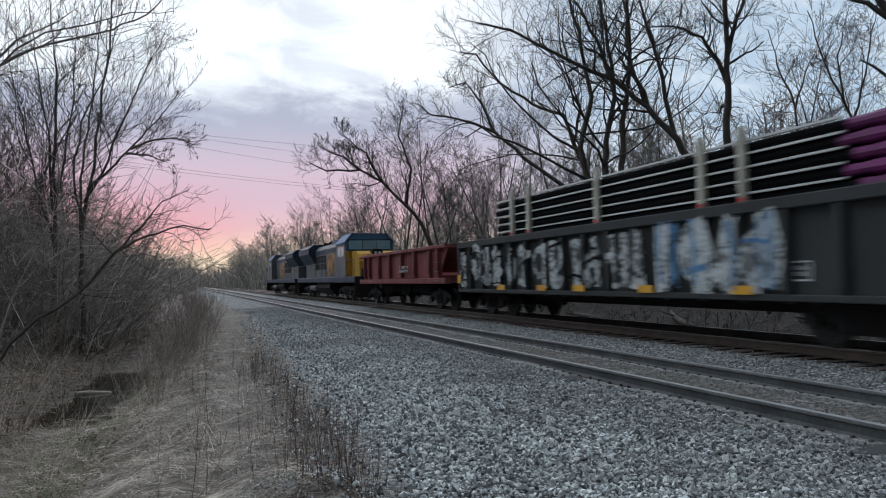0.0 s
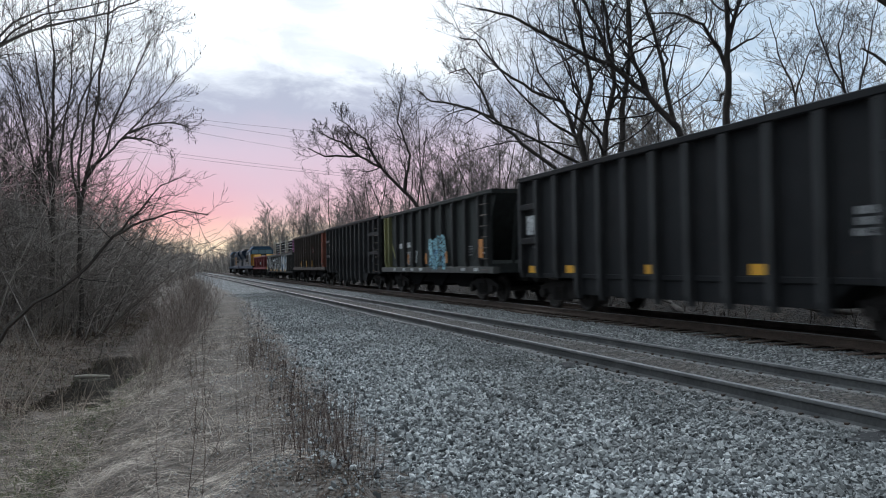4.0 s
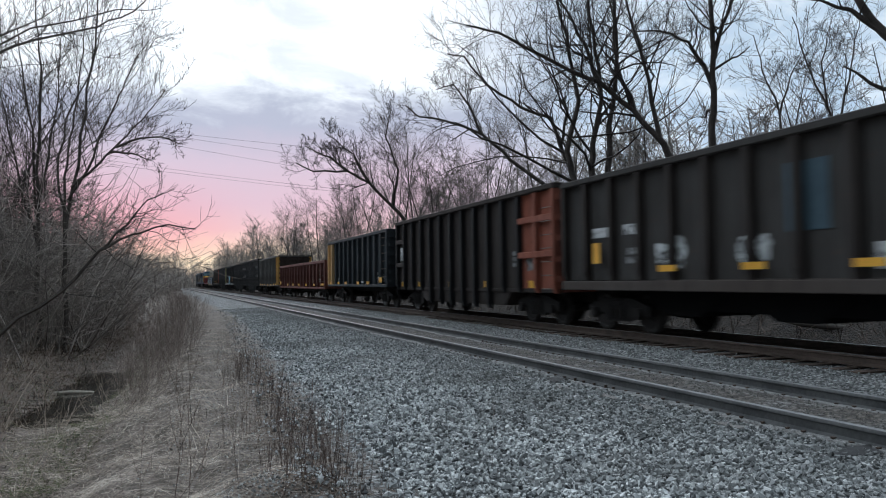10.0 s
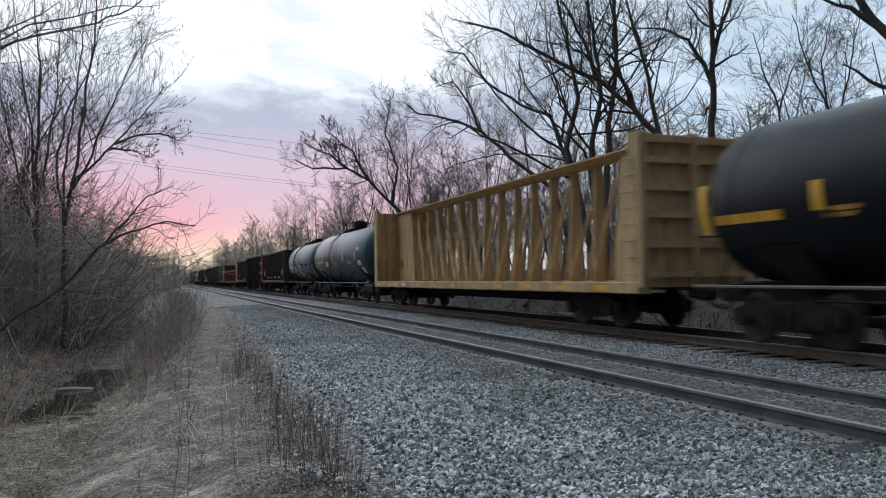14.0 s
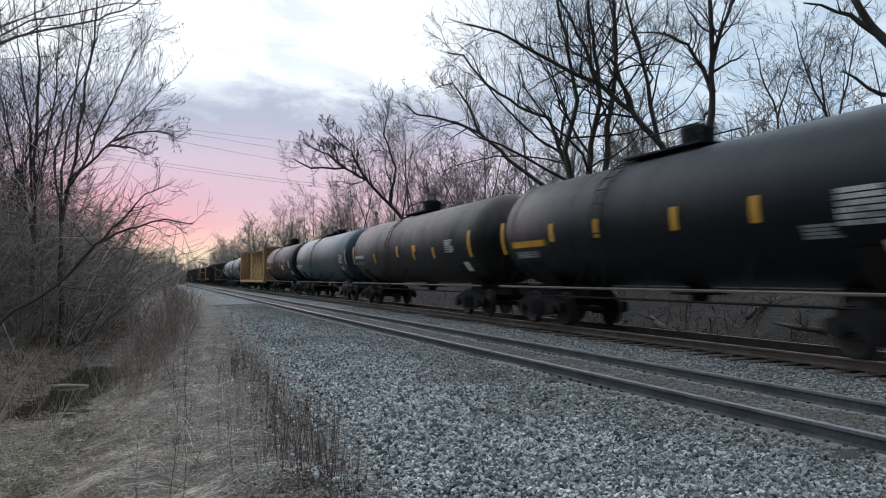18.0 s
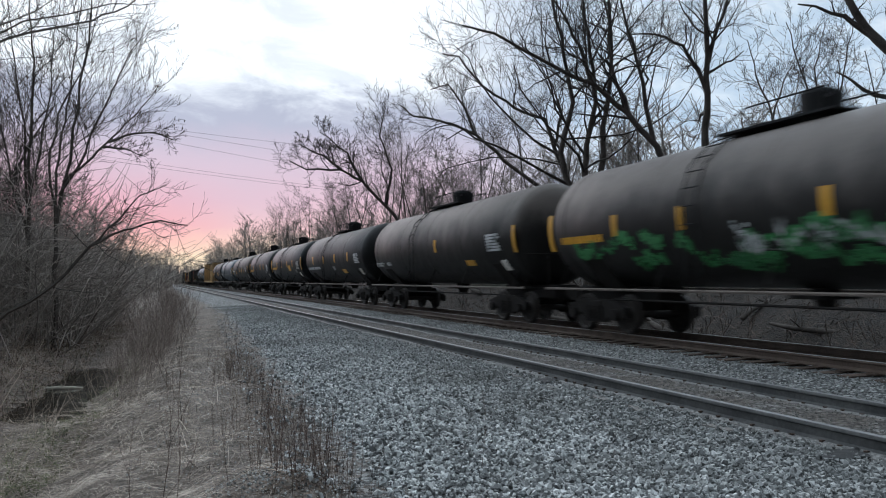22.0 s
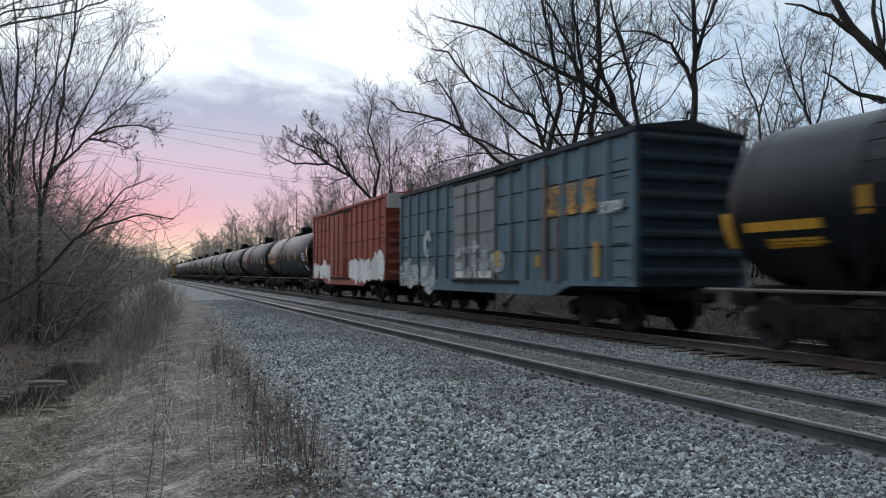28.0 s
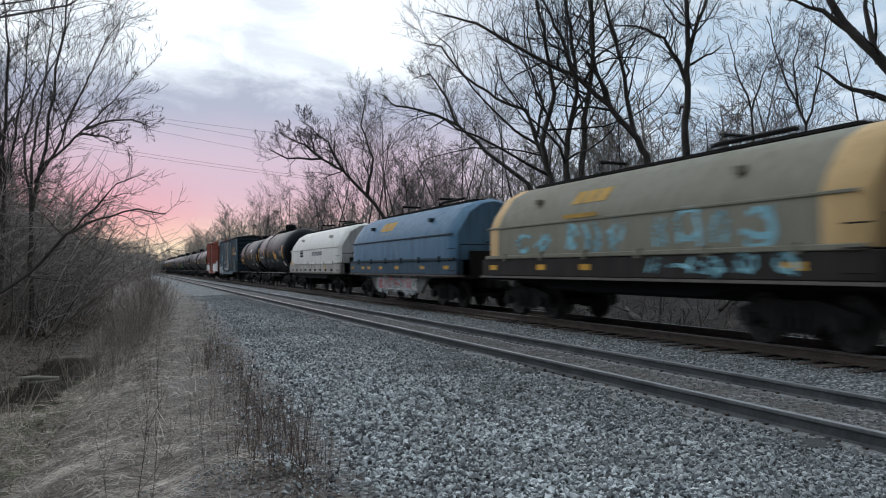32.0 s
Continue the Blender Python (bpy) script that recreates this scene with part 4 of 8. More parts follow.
def make_trees():
    guided_tree("tall_tree", "tall bare deciduous tree with a straight grey trunk", 24.06, 28.29, [
        [(0, 0, 1.9), (0, -0.2, 6.9), (0, -0.3, 9.0), (0, -0.4, 11.7), (-0.2, -0.5, 14.3), (-0.3, -0.5, 17.4), (-0.3, -0.7, 20.3)],
        [(0, -0.3, 10.1), (-0.4, -0.2, 11.1), (-1.1, 0, 12.2), (-2.3, 0.4, 12.7), (-3.5, 0.9, 12.7)],
        [(0, -0.4, 11.4), (0.4, -0.6, 13.0), (0.9, -0.9, 14.8), (1.4, -1.2, 17.7)]], 0.25, 11, stout=0.5)
    guided_tree("leaning_tree", "large bare tree leaning far over towards the track", 20.83, 26.32, [
        [(0, 0, 1.6), (-0.4, 0, 6.2), (-1.1, 0.2, 7.3), (-2.0, 0.5, 8.4), (-3.4, 0.9, 9.6), (-4.7, 1.4, 10.2), (-6.1, 1.9, 11.0), (-7.4, 2.4, 11.8), (-8.7, 2.8, 12.1)],
        [(-1.0, 0.1, 7.2), (-1.4, 0.2, 9.6), (-1.8, 0.3, 11.3), (-2.4, 0.4, 13.4), (-3.0, 0.5, 16.3)],
        [(-3.4, 0.9, 9.6), (-4.0, 1.1, 11.3), (-4.7, 1.3, 12.7), (-5.7, 1.6, 14.6)],
        [(-2.0, 0.5, 8.4), (-2.7, 0.6, 10.3), (-2.8, 0.6, 12.2), (-3.4, 0.7, 14.6)]], 0.20, 12, (19, 7, 4))
    guided_tree("forked_tree", "bare tree forked into three upright dark stems", 18.86, 29.21, [
        [(0, 0, 1.7), (0, -0.2, 5.5), (0.1, -0.3, 7.5), (0.3, -0.5, 9.8), (0.4, -0.6, 11.9), (0.3, -0.6, 13.9), (0.6, -0.9, 17.5)],
        [(-0.1, 0, 0.7), (-0.6, 0.1, 5.8), (-0.6, 0, 7.3), (-0.2, -0.2, 9.3), (-0.5, -0.2, 11.6), (-0.8, -0.2, 13.9), (-1.3, -0.2, 17.0)],
        [(-0.1, 0, 0.2), (-1.3, 0.3, 5.5), (-1.7, 0.4, 7.0), (-1.2, 0.1, 9.3), (-1.6, 0.2, 11.4), (-2.1, 0.3, 13.9), (-3.0, 0.5, 16.5)]], 0.21, 13, stout=0.9)
    guided_tree("leaning_tree", "bare tree bending over with a long crooked limb", 19.39, 31.15, [
        [(0, 0, 1.7), (-0.7, 0.1, 5.5), (-1.5, 0.3, 7.6), (-2.0, 0.4, 9.0), (-3.3, 0.9, 9.5), (-4.8, 1.4, 10.6), (-5.8, 1.8, 12.0), (-6.6, 2.0, 12.1)],
        [(-1.5, 0.3, 7.6), (-1.2, 0.1, 9.3), (-1.6, 0.2, 10.6), (-2.5, 0.5, 12.0)]], 0.15, 14)
    guided_tree("leaning_tree", "bare tree with a long low limb over the track", 20.56, 34.98, [
        [(0, 0, 1.7), (-1.0, 0.2, 5.9), (-3.2, 0.9, 7.6), (-4.6, 1.4, 9.0), (-6.0, 1.9, 9.6), (-7.7, 2.6, 10.0), (-8.4, 2.8, 10.6)],
        [(-4.6, 1.4, 9.0), (-5.2, 1.6, 10.5), (-6.0, 1.9, 11.7), (-6.9, 2.2, 11.4)]], 0.165, 15, (19, 7, 4))
    guided_tree("leaning_tree", "bare tree leaning out low over the far track", 19.42, 54.68, [
        [(0, 0, 2.0), (-1.5, 0.4, 5.4), (-2.7, 0.8, 7.0), (-4.4, 1.4, 8.9), (-6.0, 1.9, 9.8), (-8.4, 2.9, 9.8), (-9.7, 3.3, 10.5)],
        [(-4.4, 1.4, 8.9), (-5.5, 1.7, 11.1), (-7.5, 2.4, 12.7)],
        [(-2.7, 0.8, 7.0), (-2.3, 0.5, 9.8), (-3.2, 0.8, 12.4), (-2.8, 0.5, 14.6)],
        [(-6.0, 1.9, 9.8), (-7.2, 2.4, 10.9), (-9.1, 3.0, 11.8)]], 0.23, 16, (18, 7, 4), thin=0.013)
    guided_tree("slender_tree", "slender bare tree with fine upright twigs", 24.88, 24.77, [
        [(0, 0, 1.9), (-0.2, -0.2, 7.1), (-0.4, -0.1, 8.8), (-1.0, 0, 10.0), (-1.3, 0.1, 11.5)],
        [(-0.3, -0.2, 8.1), (0.1, -0.4, 9.6), (0.7, -0.6, 10.8)]], 0.09, 17, (11, 6, 3))
    guided_tree("slender_tree", "slender bare tree with a fan of fine twigs", 30.34, 26.97, [
        [(0, 0, 1.9), (-0.1, -0.2, 8.4), (-1.1, 0, 10.3), (-1.6, 0.2, 11.9), (-2.1, 0.3, 13.6)],
        [(-0.1, -0.2, 8.4), (0.5, -0.5, 10.6), (0.7, -0.7, 12.5), (1.2, -1.0, 14.4)],
        [(-0.5, -0.1, 9.2), (-0.8, -0.1, 11.4), (-0.3, -0.4, 13.6)]], 0.11, 18, (14, 7, 4))
    guided_tree("gnarled_tree", "thick dark bare tree leaning over the track", 20.82, 13.47, [
        [(0, 0, 1.6), (-0.6, 0.1, 4.8), (-1.6, 0.4, 6.4), (-2.3, 0.6, 7.1), (-3.2, 0.9, 8.0), (-3.9, 1.2, 9.2), (-4.3, 1.2, 10.8)],
        [(-2.9, 0.8, 7.7), (-3.7, 1.1, 8.3), (-4.9, 1.5, 8.6)],
        [(-1.6, 0.4, 5.8), (-2.9, 0.9, 6.2), (-3.9, 1.2, 6.8)],
        [(-2.2, 0.6, 6.9), (-2.6, 0.7, 8.4), (-2.8, 0.7, 10.2)]], 0.28, 19, (3, 3, 2), 2, stout=0.4)
    guided_tree("arching_sapling", "bare sapling with a low branch arching over the ditch", -3.56, 17.47, [
        [(0, 0, -0.3), (0.6, -0.3, 0.4), (1.7, -0.7, 1.2), (2.4, -1.0, 2.0), (3.0, -1.3, 2.3), (3.7, -1.5, 2.5), (4.2, -1.7, 2.4)],
        [(2.4, -1.0, 2.0), (2.9, -1.2, 2.5), (3.3, -1.4, 3.0), (3.8, -1.6, 3.2)]], 0.055, 20, (12, 5, 4), 2, 0.004)
    guided_tree("overhanging_tree", "bare tree with branches hanging over the bank", -3.41, 10.95, [
        [(0, 0, 0.6), (0.6, -0.3, 3.0), (1.2, -0.6, 3.9), (1.6, -0.8, 4.1), (2.2, -1.0, 4.3), (2.7, -1.2, 4.4), (3.1, -1.3, 4.6), (3.4, -1.5, 4.9)],
        [(1.2, -0.6, 3.9), (1.6, -0.8, 4.3), (2.0, -0.9, 4.5), (2.3, -1.0, 4.7)],
        [(1.0, -0.5, 3.5), (1.6, -0.8, 4.2), (2.9, -1.3, 4.6), (3.4, -1.5, 4.6)]], 0.035, 21, (7, 4, 3), 2, 0.003)
    guided_tree("young_tree", "bare many-stemmed young tree fanning up beside the ditch", -2.95, 24.0, [
        [(0.33, 0.0, 1.53), (0.41, 0.0, 3.31), (0.75, 0.0, 5.71), (1.04, 0.0, 7.73), (1.19, 0.0, 9.35), (1.22, 0.0, 10.54)],
        [(0.41, 0.0, 3.72), (0.97, -0.23, 4.65), (1.37, -0.47, 5.77), (1.76, -0.7, 6.58), (1.98, -0.93, 7.12), (2.29, -1.17, 7.76), (2.61, -1.4, 8.21)],
        [(0.51, -0.0, 4.13), (1.3, -0.2, 4.87), (1.84, -0.4, 5.47), (2.31, -0.6, 5.98), (2.73, -0.8, 6.47), (3.06, -1.0, 6.93)],
        [(1.73, -0.8, 5.23), (2.4, -1.03, 5.48), (2.96, -1.27, 5.51), (3.32, -1.5, 5.33)],
        [(1.58, -0.7, 5.11), (2.18, -0.95, 5.04), (2.73, -1.2, 4.81)],
        [(0.34, 0.0, 2.82), (0.32, 0.13, 4.47), (0.43, 0.27, 5.57), (0.64, 0.4, 6.87), (0.77, 0.53, 8.28), (0.86, 0.67, 9.53), (0.89, 0.8, 10.63)],
        [(0.39, 0.0, 2.99), (0.13, 0.2, 4.63), (0.31, 0.4, 6.17), (0.84, 0.6, 7.4), (1.15, 0.8, 8.66), (1.39, 1.0, 10.07)]], 0.075, 22, (15, 6, 3), thin=0.0046, bend=0.24, pods=300, fork=0.85, lift=0.045)
    guided_tree("young_tree", "bare young tree with upright stems and dry seed pods", -4.1, 25.5, [
        [(0.62, -0.0, 1.71), (0.64, -0.06, 4.09), (0.66, -0.12, 6.24), (0.68, -0.18, 7.45), (0.62, -0.24, 8.86), (0.47, -0.3, 10.37)],
        [(0.62, 0.0, 3.24), (0.49, -0.12, 5.53), (0.28, -0.25, 7.05), (0.13, -0.38, 8.3), (-0.02, -0.5, 9.88)],
        [(0.6, -0.0, 3.75), (0.88, 0.18, 5.34), (1.05, 0.35, 6.79), (1.12, 0.52, 8.45), (1.29, 0.7, 10.33)],
        [(0.6, 0.0, 2.56), (0.16, -0.12, 4.23), (-0.15, -0.25, 5.88), (-0.49, -0.38, 7.67), (-0.62, -0.5, 9.13)]], 0.075, 23, (15, 6, 3), thin=0.0046, bend=0.24, pods=240, fork=0.85, lift=0.045)
    # multi-stemmed young trees along the ditch
    shrub("young_tree", "bare many-stemmed young tree hung with dry seed pods", "tree", "young trees along the ditch", BARK, TWIG_DARK, 31,
          [(-5.1, 21.5, 0.9, 0), (-4.7, 31, 1.0, 310), (-6.6, 27, 1.0, 200)],
          pods=300, stems=4, height=8.8, spread=0.5, count=(14, 7, 4), last=3, thin=0.006, lean=0.2, r=0.062, fork=0.8, first=0.3, lift=0.05, wild=0.15)
    shrub("woodland_tree", "bare woodland tree among dense brush", "tree", "trees in the woods", BARK, TWIG, 32,
          [(-7.0, 33, 1.0, 0), (-9.5, 28, 1.0, 100), (-5.0, 42, 0.85, 210), (-10, 38, 1.0, 300), (-6.5, 54, 0.9, 45), (-12, 24, 0.9, 150), (-8.5, 20, 0.9, 15),
           (19, 62, 1.05, 20), (20.5, 70, 1.1, 140), (21, 57, 1.0, 250), (22.5, 66, 1.2, 330), (20, 48, 0.9, 70), (23, 52, 1.05, 160), (24, 43, 0.95, 290), (22, 39, 0.8, 10), (19.5, 80, 1.1, 110), (23, 88, 1.2, 200),
           (27, 36, 0.9, 310), (31, 33, 0.95, 35), (34, 30, 1.0, 215), (36, 26, 1.0, 255), (20, 100, 1.0, 345), (22.5, 33, 0.62, 150), (24.5, 36.5, 0.7, 20), (21.8, 44, 0.66, 260), (25, 48, 0.8, 330), (27.5, 41, 0.8, 80), (23.4, 30, 0.5, 200), (29, 31, 0.7, 300), (26.5, 27, 0.55, 35), (20, 138, 1.1, 60), (27, 62, 1.2, 95), (18, 112, 0.9, 15), (21, 122, 1.0, 195), (17, 128, 0.8, 285), (24, 108, 1.1, 55), (19, 150, 0.9, 235), (18, 92, 0.85, 325), (31, 14, 0.9, 105), (35, 17, 1.0, 305), (29, 8, 0.9, 65)],
          stems=2, height=12.5, spread=0.5, count=(12, 6, 4), last=3, thin=0.012, lean=0.4, r=0.13, fork=1.08, first=0.22, lift=0.03)
    shrub("tangled_bush", "dense tangle of bare dark twigs", "bush", "bushes along the ditch", THICKET, THICKET, 33,
          [(-3.9, 22.6, 0.5, 60), (-3.5, 25.2, 0.6, 300), (-4.4, 23.8, 0.95, 100), (-3.6, 28.5, 0.75, 10), (-5.0, 21.0, 0.55, 140), (-3.4, 19.8, 0.26, 250), (-3.0, 23.4, 0.3, 30), (-2.7, 27.0, 0.42, 330), (-2.4, 31.0, 0.45, 75), (-5.0, 25.5, 0.8, 90), (-4.4, 28, 0.9, 180), (-4.0, 31, 0.9, 270), (-6.5, 22, 1.0, 45), (-3.6, 36, 1.0, 225), (-5, 38, 1.2, 315), (-8.0, 29, 1.2, 20),
           (-2.6, 42, 1.1, 110), (-2.8, 50, 1.0, 200), (-3.8, 58, 1.1, 290), (-3.2, 68, 1.0, 65), (-7.5, 24, 1.1, 155), (-2.6, 80, 1.3, 335), (-6.5, 48, 1.3, 10),
           (-4.6, 34, 1.1, 50), (-8.5, 24, 1.3, 100), (-3.0, 62, 0.9, 140), (-5.5, 28, 1.2, 230), (-3.0, 38, 1.1, 280), (-9.5, 34, 1.4, 320), (-3.4, 76, 1.0, 25)],
          stems=12, height=4.6, spread=1.2, count=(8, 5), last=2, thin=0.006, lean=0.5, r=0.02, wild=0.2, fork=1.0, lift=0.0)
    shrub("brush_clump", "upright clump of reddish dry brush on the bank", "bush", "brush on the bank", BRUSH, BRUSH, 34,
          [(-0.35, 12.4, 0.62, 0), (-0.3, 13.6, 0.8, 70), (-0.15, 15.0, 0.95, 150), (0.0, 16.6, 1.1, 120), (0.15, 18.2, 1.1, 240), (-0.25, 17.6, 0.9, 20), (0.3, 20.0, 1.1, 60), (0.45, 22.5, 1.1, 180), (0.0, 21.0, 0.9, 300), (0.65, 26, 1.0, 30), (0.75, 30, 1.0, 200), (0.9, 35, 1.0, 100), (0.9, 41, 1.0, 150), (1.0, 48, 1.1, 270), (1.2, 57, 1.1, 75)],
          stems=24, height=1.7, spread=0.45, count=(5, 3), last=2, thin=0.0018, lean=0.26, r=0.0040)
    shrub("trackside_brush", "low grey-brown brush beyond the far track", "bush", "brush beyond the far track", DARK_LITTER, DARK_LITTER, 35,
          [(14.9 + (i * 7 % 5) * 1.0, 6 + i * 2.2, 0.8 + (i * 3 % 4) * 0.18, i * 77) for i in range(34)],
          stems=14, height=0.9, spread=1.4, count=(3, 2), last=2, thin=0.009, lean=2.2, r=0.012)
    shrub("edge_thicket", "tall dense thicket of bare twigs behind the track", "bush", "thickets behind the track", TWIG, TWIG, 36,
          [(19.0 + (i * 5 % 7) * 0.9, 16 + i * 4.4, 0.9 + (i * 3 % 5) * 0.13, i * 57) for i in range(22)] +
          [(21.5 + (i * 5 % 6) * 2.0, 3 + i * 3.6, 0.7 + (i * 3 % 5) * 0.1, i * 83) for i in range(10)],
          stems=11, height=4.6, spread=1.6, count=(7, 4), last=2, thin=0.008, lean=0.5, r=0.035, fork=1.0, wild=0.2, lift=0.04)


def make_far_woods():
    """Distant woods: one mesh of many small bare trees."""
    rng = random.Random(41)
    wood = Shape()
    spots = []
    for _ in range(150):
        spots.append((rng.uniform(15.5, 60), rng.uniform(120, 260)))
    for _ in range(170):
        y = rng.uniform(38, 125)
        spots.append((rng.uniform(25, 32 + 0.62 * y), y))
    for _ in range(120):
        spots.append((rng.uniform(-60, 1.0), rng.uniform(80, 260)))
    for _ in range(190):
        spots.append((rng.uniform(-70, 90), rng.uniform(265, 380)))
    for x, y in spots:
        h = rng.uniform(8, 13) if y < 262 else rng.uniform(9, 15)
        if -0.07 * y < x < 0.06 * y:
            h = min(h, 1.3 + 0.038 * y)
        base = Vector((x, y, lie(x, y) - 0.2))
        stem = wander(rng, base, (rng.uniform(-.1, .1), rng.uniform(-.1, .1), 1), h, 4, 0.1, 0.02)
        wood.tube(stem, [0.20, 0.16, 0.12, 0.08, 0.03], 4, False)
        for k in range(11):
            p, d = along(stem, 0.22 + 0.75 * (k + rng.random()) / 11)
            a = rng.uniform(0, 6.3)
            br = wander(rng, p, (math.cos(a), math.sin(a), rng.uniform(0.35, 1.3)), h * rng.uniform(0.25, 0.45) * (1.15 - 0.75 * k / 11), 3, 0.3, 0.06)
            wood.tube(br, [0.055, 0.04, 0.03, 0.018], 3, False)
            for _ in range(6):
                q, e = along(br, rng.uniform(0.2, 1))
                b = rng.uniform(0, 6.3)
                wood.tube(wander(rng, q, (math.cos(b), math.sin(b), rng.uniform(0.1, 1.4)), h * rng.uniform(0.08, 0.18), 1, 0.3, 0.05), [0.034, 0.018], 3, False)
    tagged(new("far_woods", wood.mesh("far_woods", HAZY_TWIG)), "distant bare woods closing off the track", "woods", kind="stuff")
    # thick low brush at their foot
    low = Shape()
    for _ in range(5200):
        y = rng.uniform(90, 330)
        x = rng.choice((rng.uniform(14.5, 45), rng.uniform(-45, 1.5), rng.uniform(-60, 90) if y > 265 else rng.uniform(-30, 0)))
        a = rng.uniform(0, 6.3)
        low.tube(wander(rng, (x, y, lie(x, y) - 0.1), (math.cos(a) * .5, math.sin(a) * .5, 1), rng.uniform(1.5, 4.5), 3, 0.3, 0), [0.06, 0.05, 0.04, 0.02], 3, False)
    for _ in range(7600):
        y = rng.uniform(150, 350)
        x = rng.uniform(-24, 3.5) if y < 255 and rng.random() < 0.6 else rng.uniform(15, 44) if y < 255 else rng.uniform(-45, 60)
        a = rng.uniform(0, 6.3)
        low.tube(wander(rng, (x, y, lie(x, y) - 0.1), (math.cos(a) * .4, math.sin(a) * .4, 1), rng.uniform(2.5, 0.026 * y + 1.5), 3, 0.35, 0), [0.10, 0.09, 0.07, 0.03], 3, False)
    tagged(new("far_brush", low.mesh("far_brush", THICKET)), "distant tangle of dry brush along the track", "brush", kind="stuff")


def make_ditch_thicket():
    """The woods beyond the ditch, close behind one another."""
    rng = random.Random(43)
    mass = Shape()
    for k in range(2500):
        y = rng.uniform(23, 46) if k % 5 < 3 else rng.uniform(20, 100)
        x = verge(y) - (5.6 if y < 20 else 4.4) - rng.random() ** (1.2 if k % 5 < 3 else 0.8) * (6 + y * 0.2)
        a, h = rng.uniform(0, 6.3), rng.uniform(0.55, 1.1) * min(max(1.6 + 0.9 * (-x / y * 57 - 2.0) * y / 24, 1.2), 6.0)
        pts = wander(rng, (x, y, lie(x, y) - 0.1), (math.cos(a) * 0.7, math.sin(a) * 0.7, 1), h, 3, 0.3, 0.06)
        mass.tube(pts, [0.026, 0.02, 0.014, 0.006], 3, False)
        for _ in range(9):
            p, d = along(pts, rng.uniform(0.15, 0.98))
            b = rng.uniform(0, 6.3)
            mass.tube(wander(rng, p, (math.cos(b), math.sin(b), rng.uniform(-0.3, 1.0)), h * rng.uniform(0.14, 0.4), 2, 0.35, 0), [0.012, 0.009, 0.005], 3, False)
    tagged(new("ditch_thicket", mass.mesh("ditch_thicket", THICKET)), "dense grey-brown brush in the woods beyond the ditch", "brush", kind="stuff")


def blade_mesh(name, mat, words, count, place, seed):
    """Bent blades in one mesh. place(rng) gives x, y, height, lean, width and heading, or None."""
    rng = random.Random(seed)
    v, f = [], []
    for _ in range(count):
        got = place(rng)
        if got is None:
            continue
        x, y, h, lean, w, a = got
        z = lie(x, y)
        dx, dy = math.cos(a), math.sin(a)
        side = rng.uniform(-0.35, 0.35) * lean * h
        b = len(v)
        for t in (0, 0.5, 1.0):
            reach, sway = lean * h * t ** 1.3, side * t * t
            px, py = x + dx * reach - dy * sway, y + dy * reach + dx * sway
            pz = lie(px, py) * min(1, lean / 3) * t + z * (1 - min(1, lean / 3) * t) - 0.01 + h * (t - 0.55 * t * t)
            ww = w * (1 - 0.75 * t)
            v += [(px - dy * ww, py + dx * ww, pz), (px + dy * ww, py - dx * ww, pz + w * 0.6)]
        f += [(b + k, b + k + 1, b + k + 3, b + k + 2) for k in (0, 2)]
    me = bpy.data.meshes.new(name)
    me.from_pydata(v, [], f)
    me.materials.append(mat)
    tagged(new(name, me), words, "grass", kind="stuff")


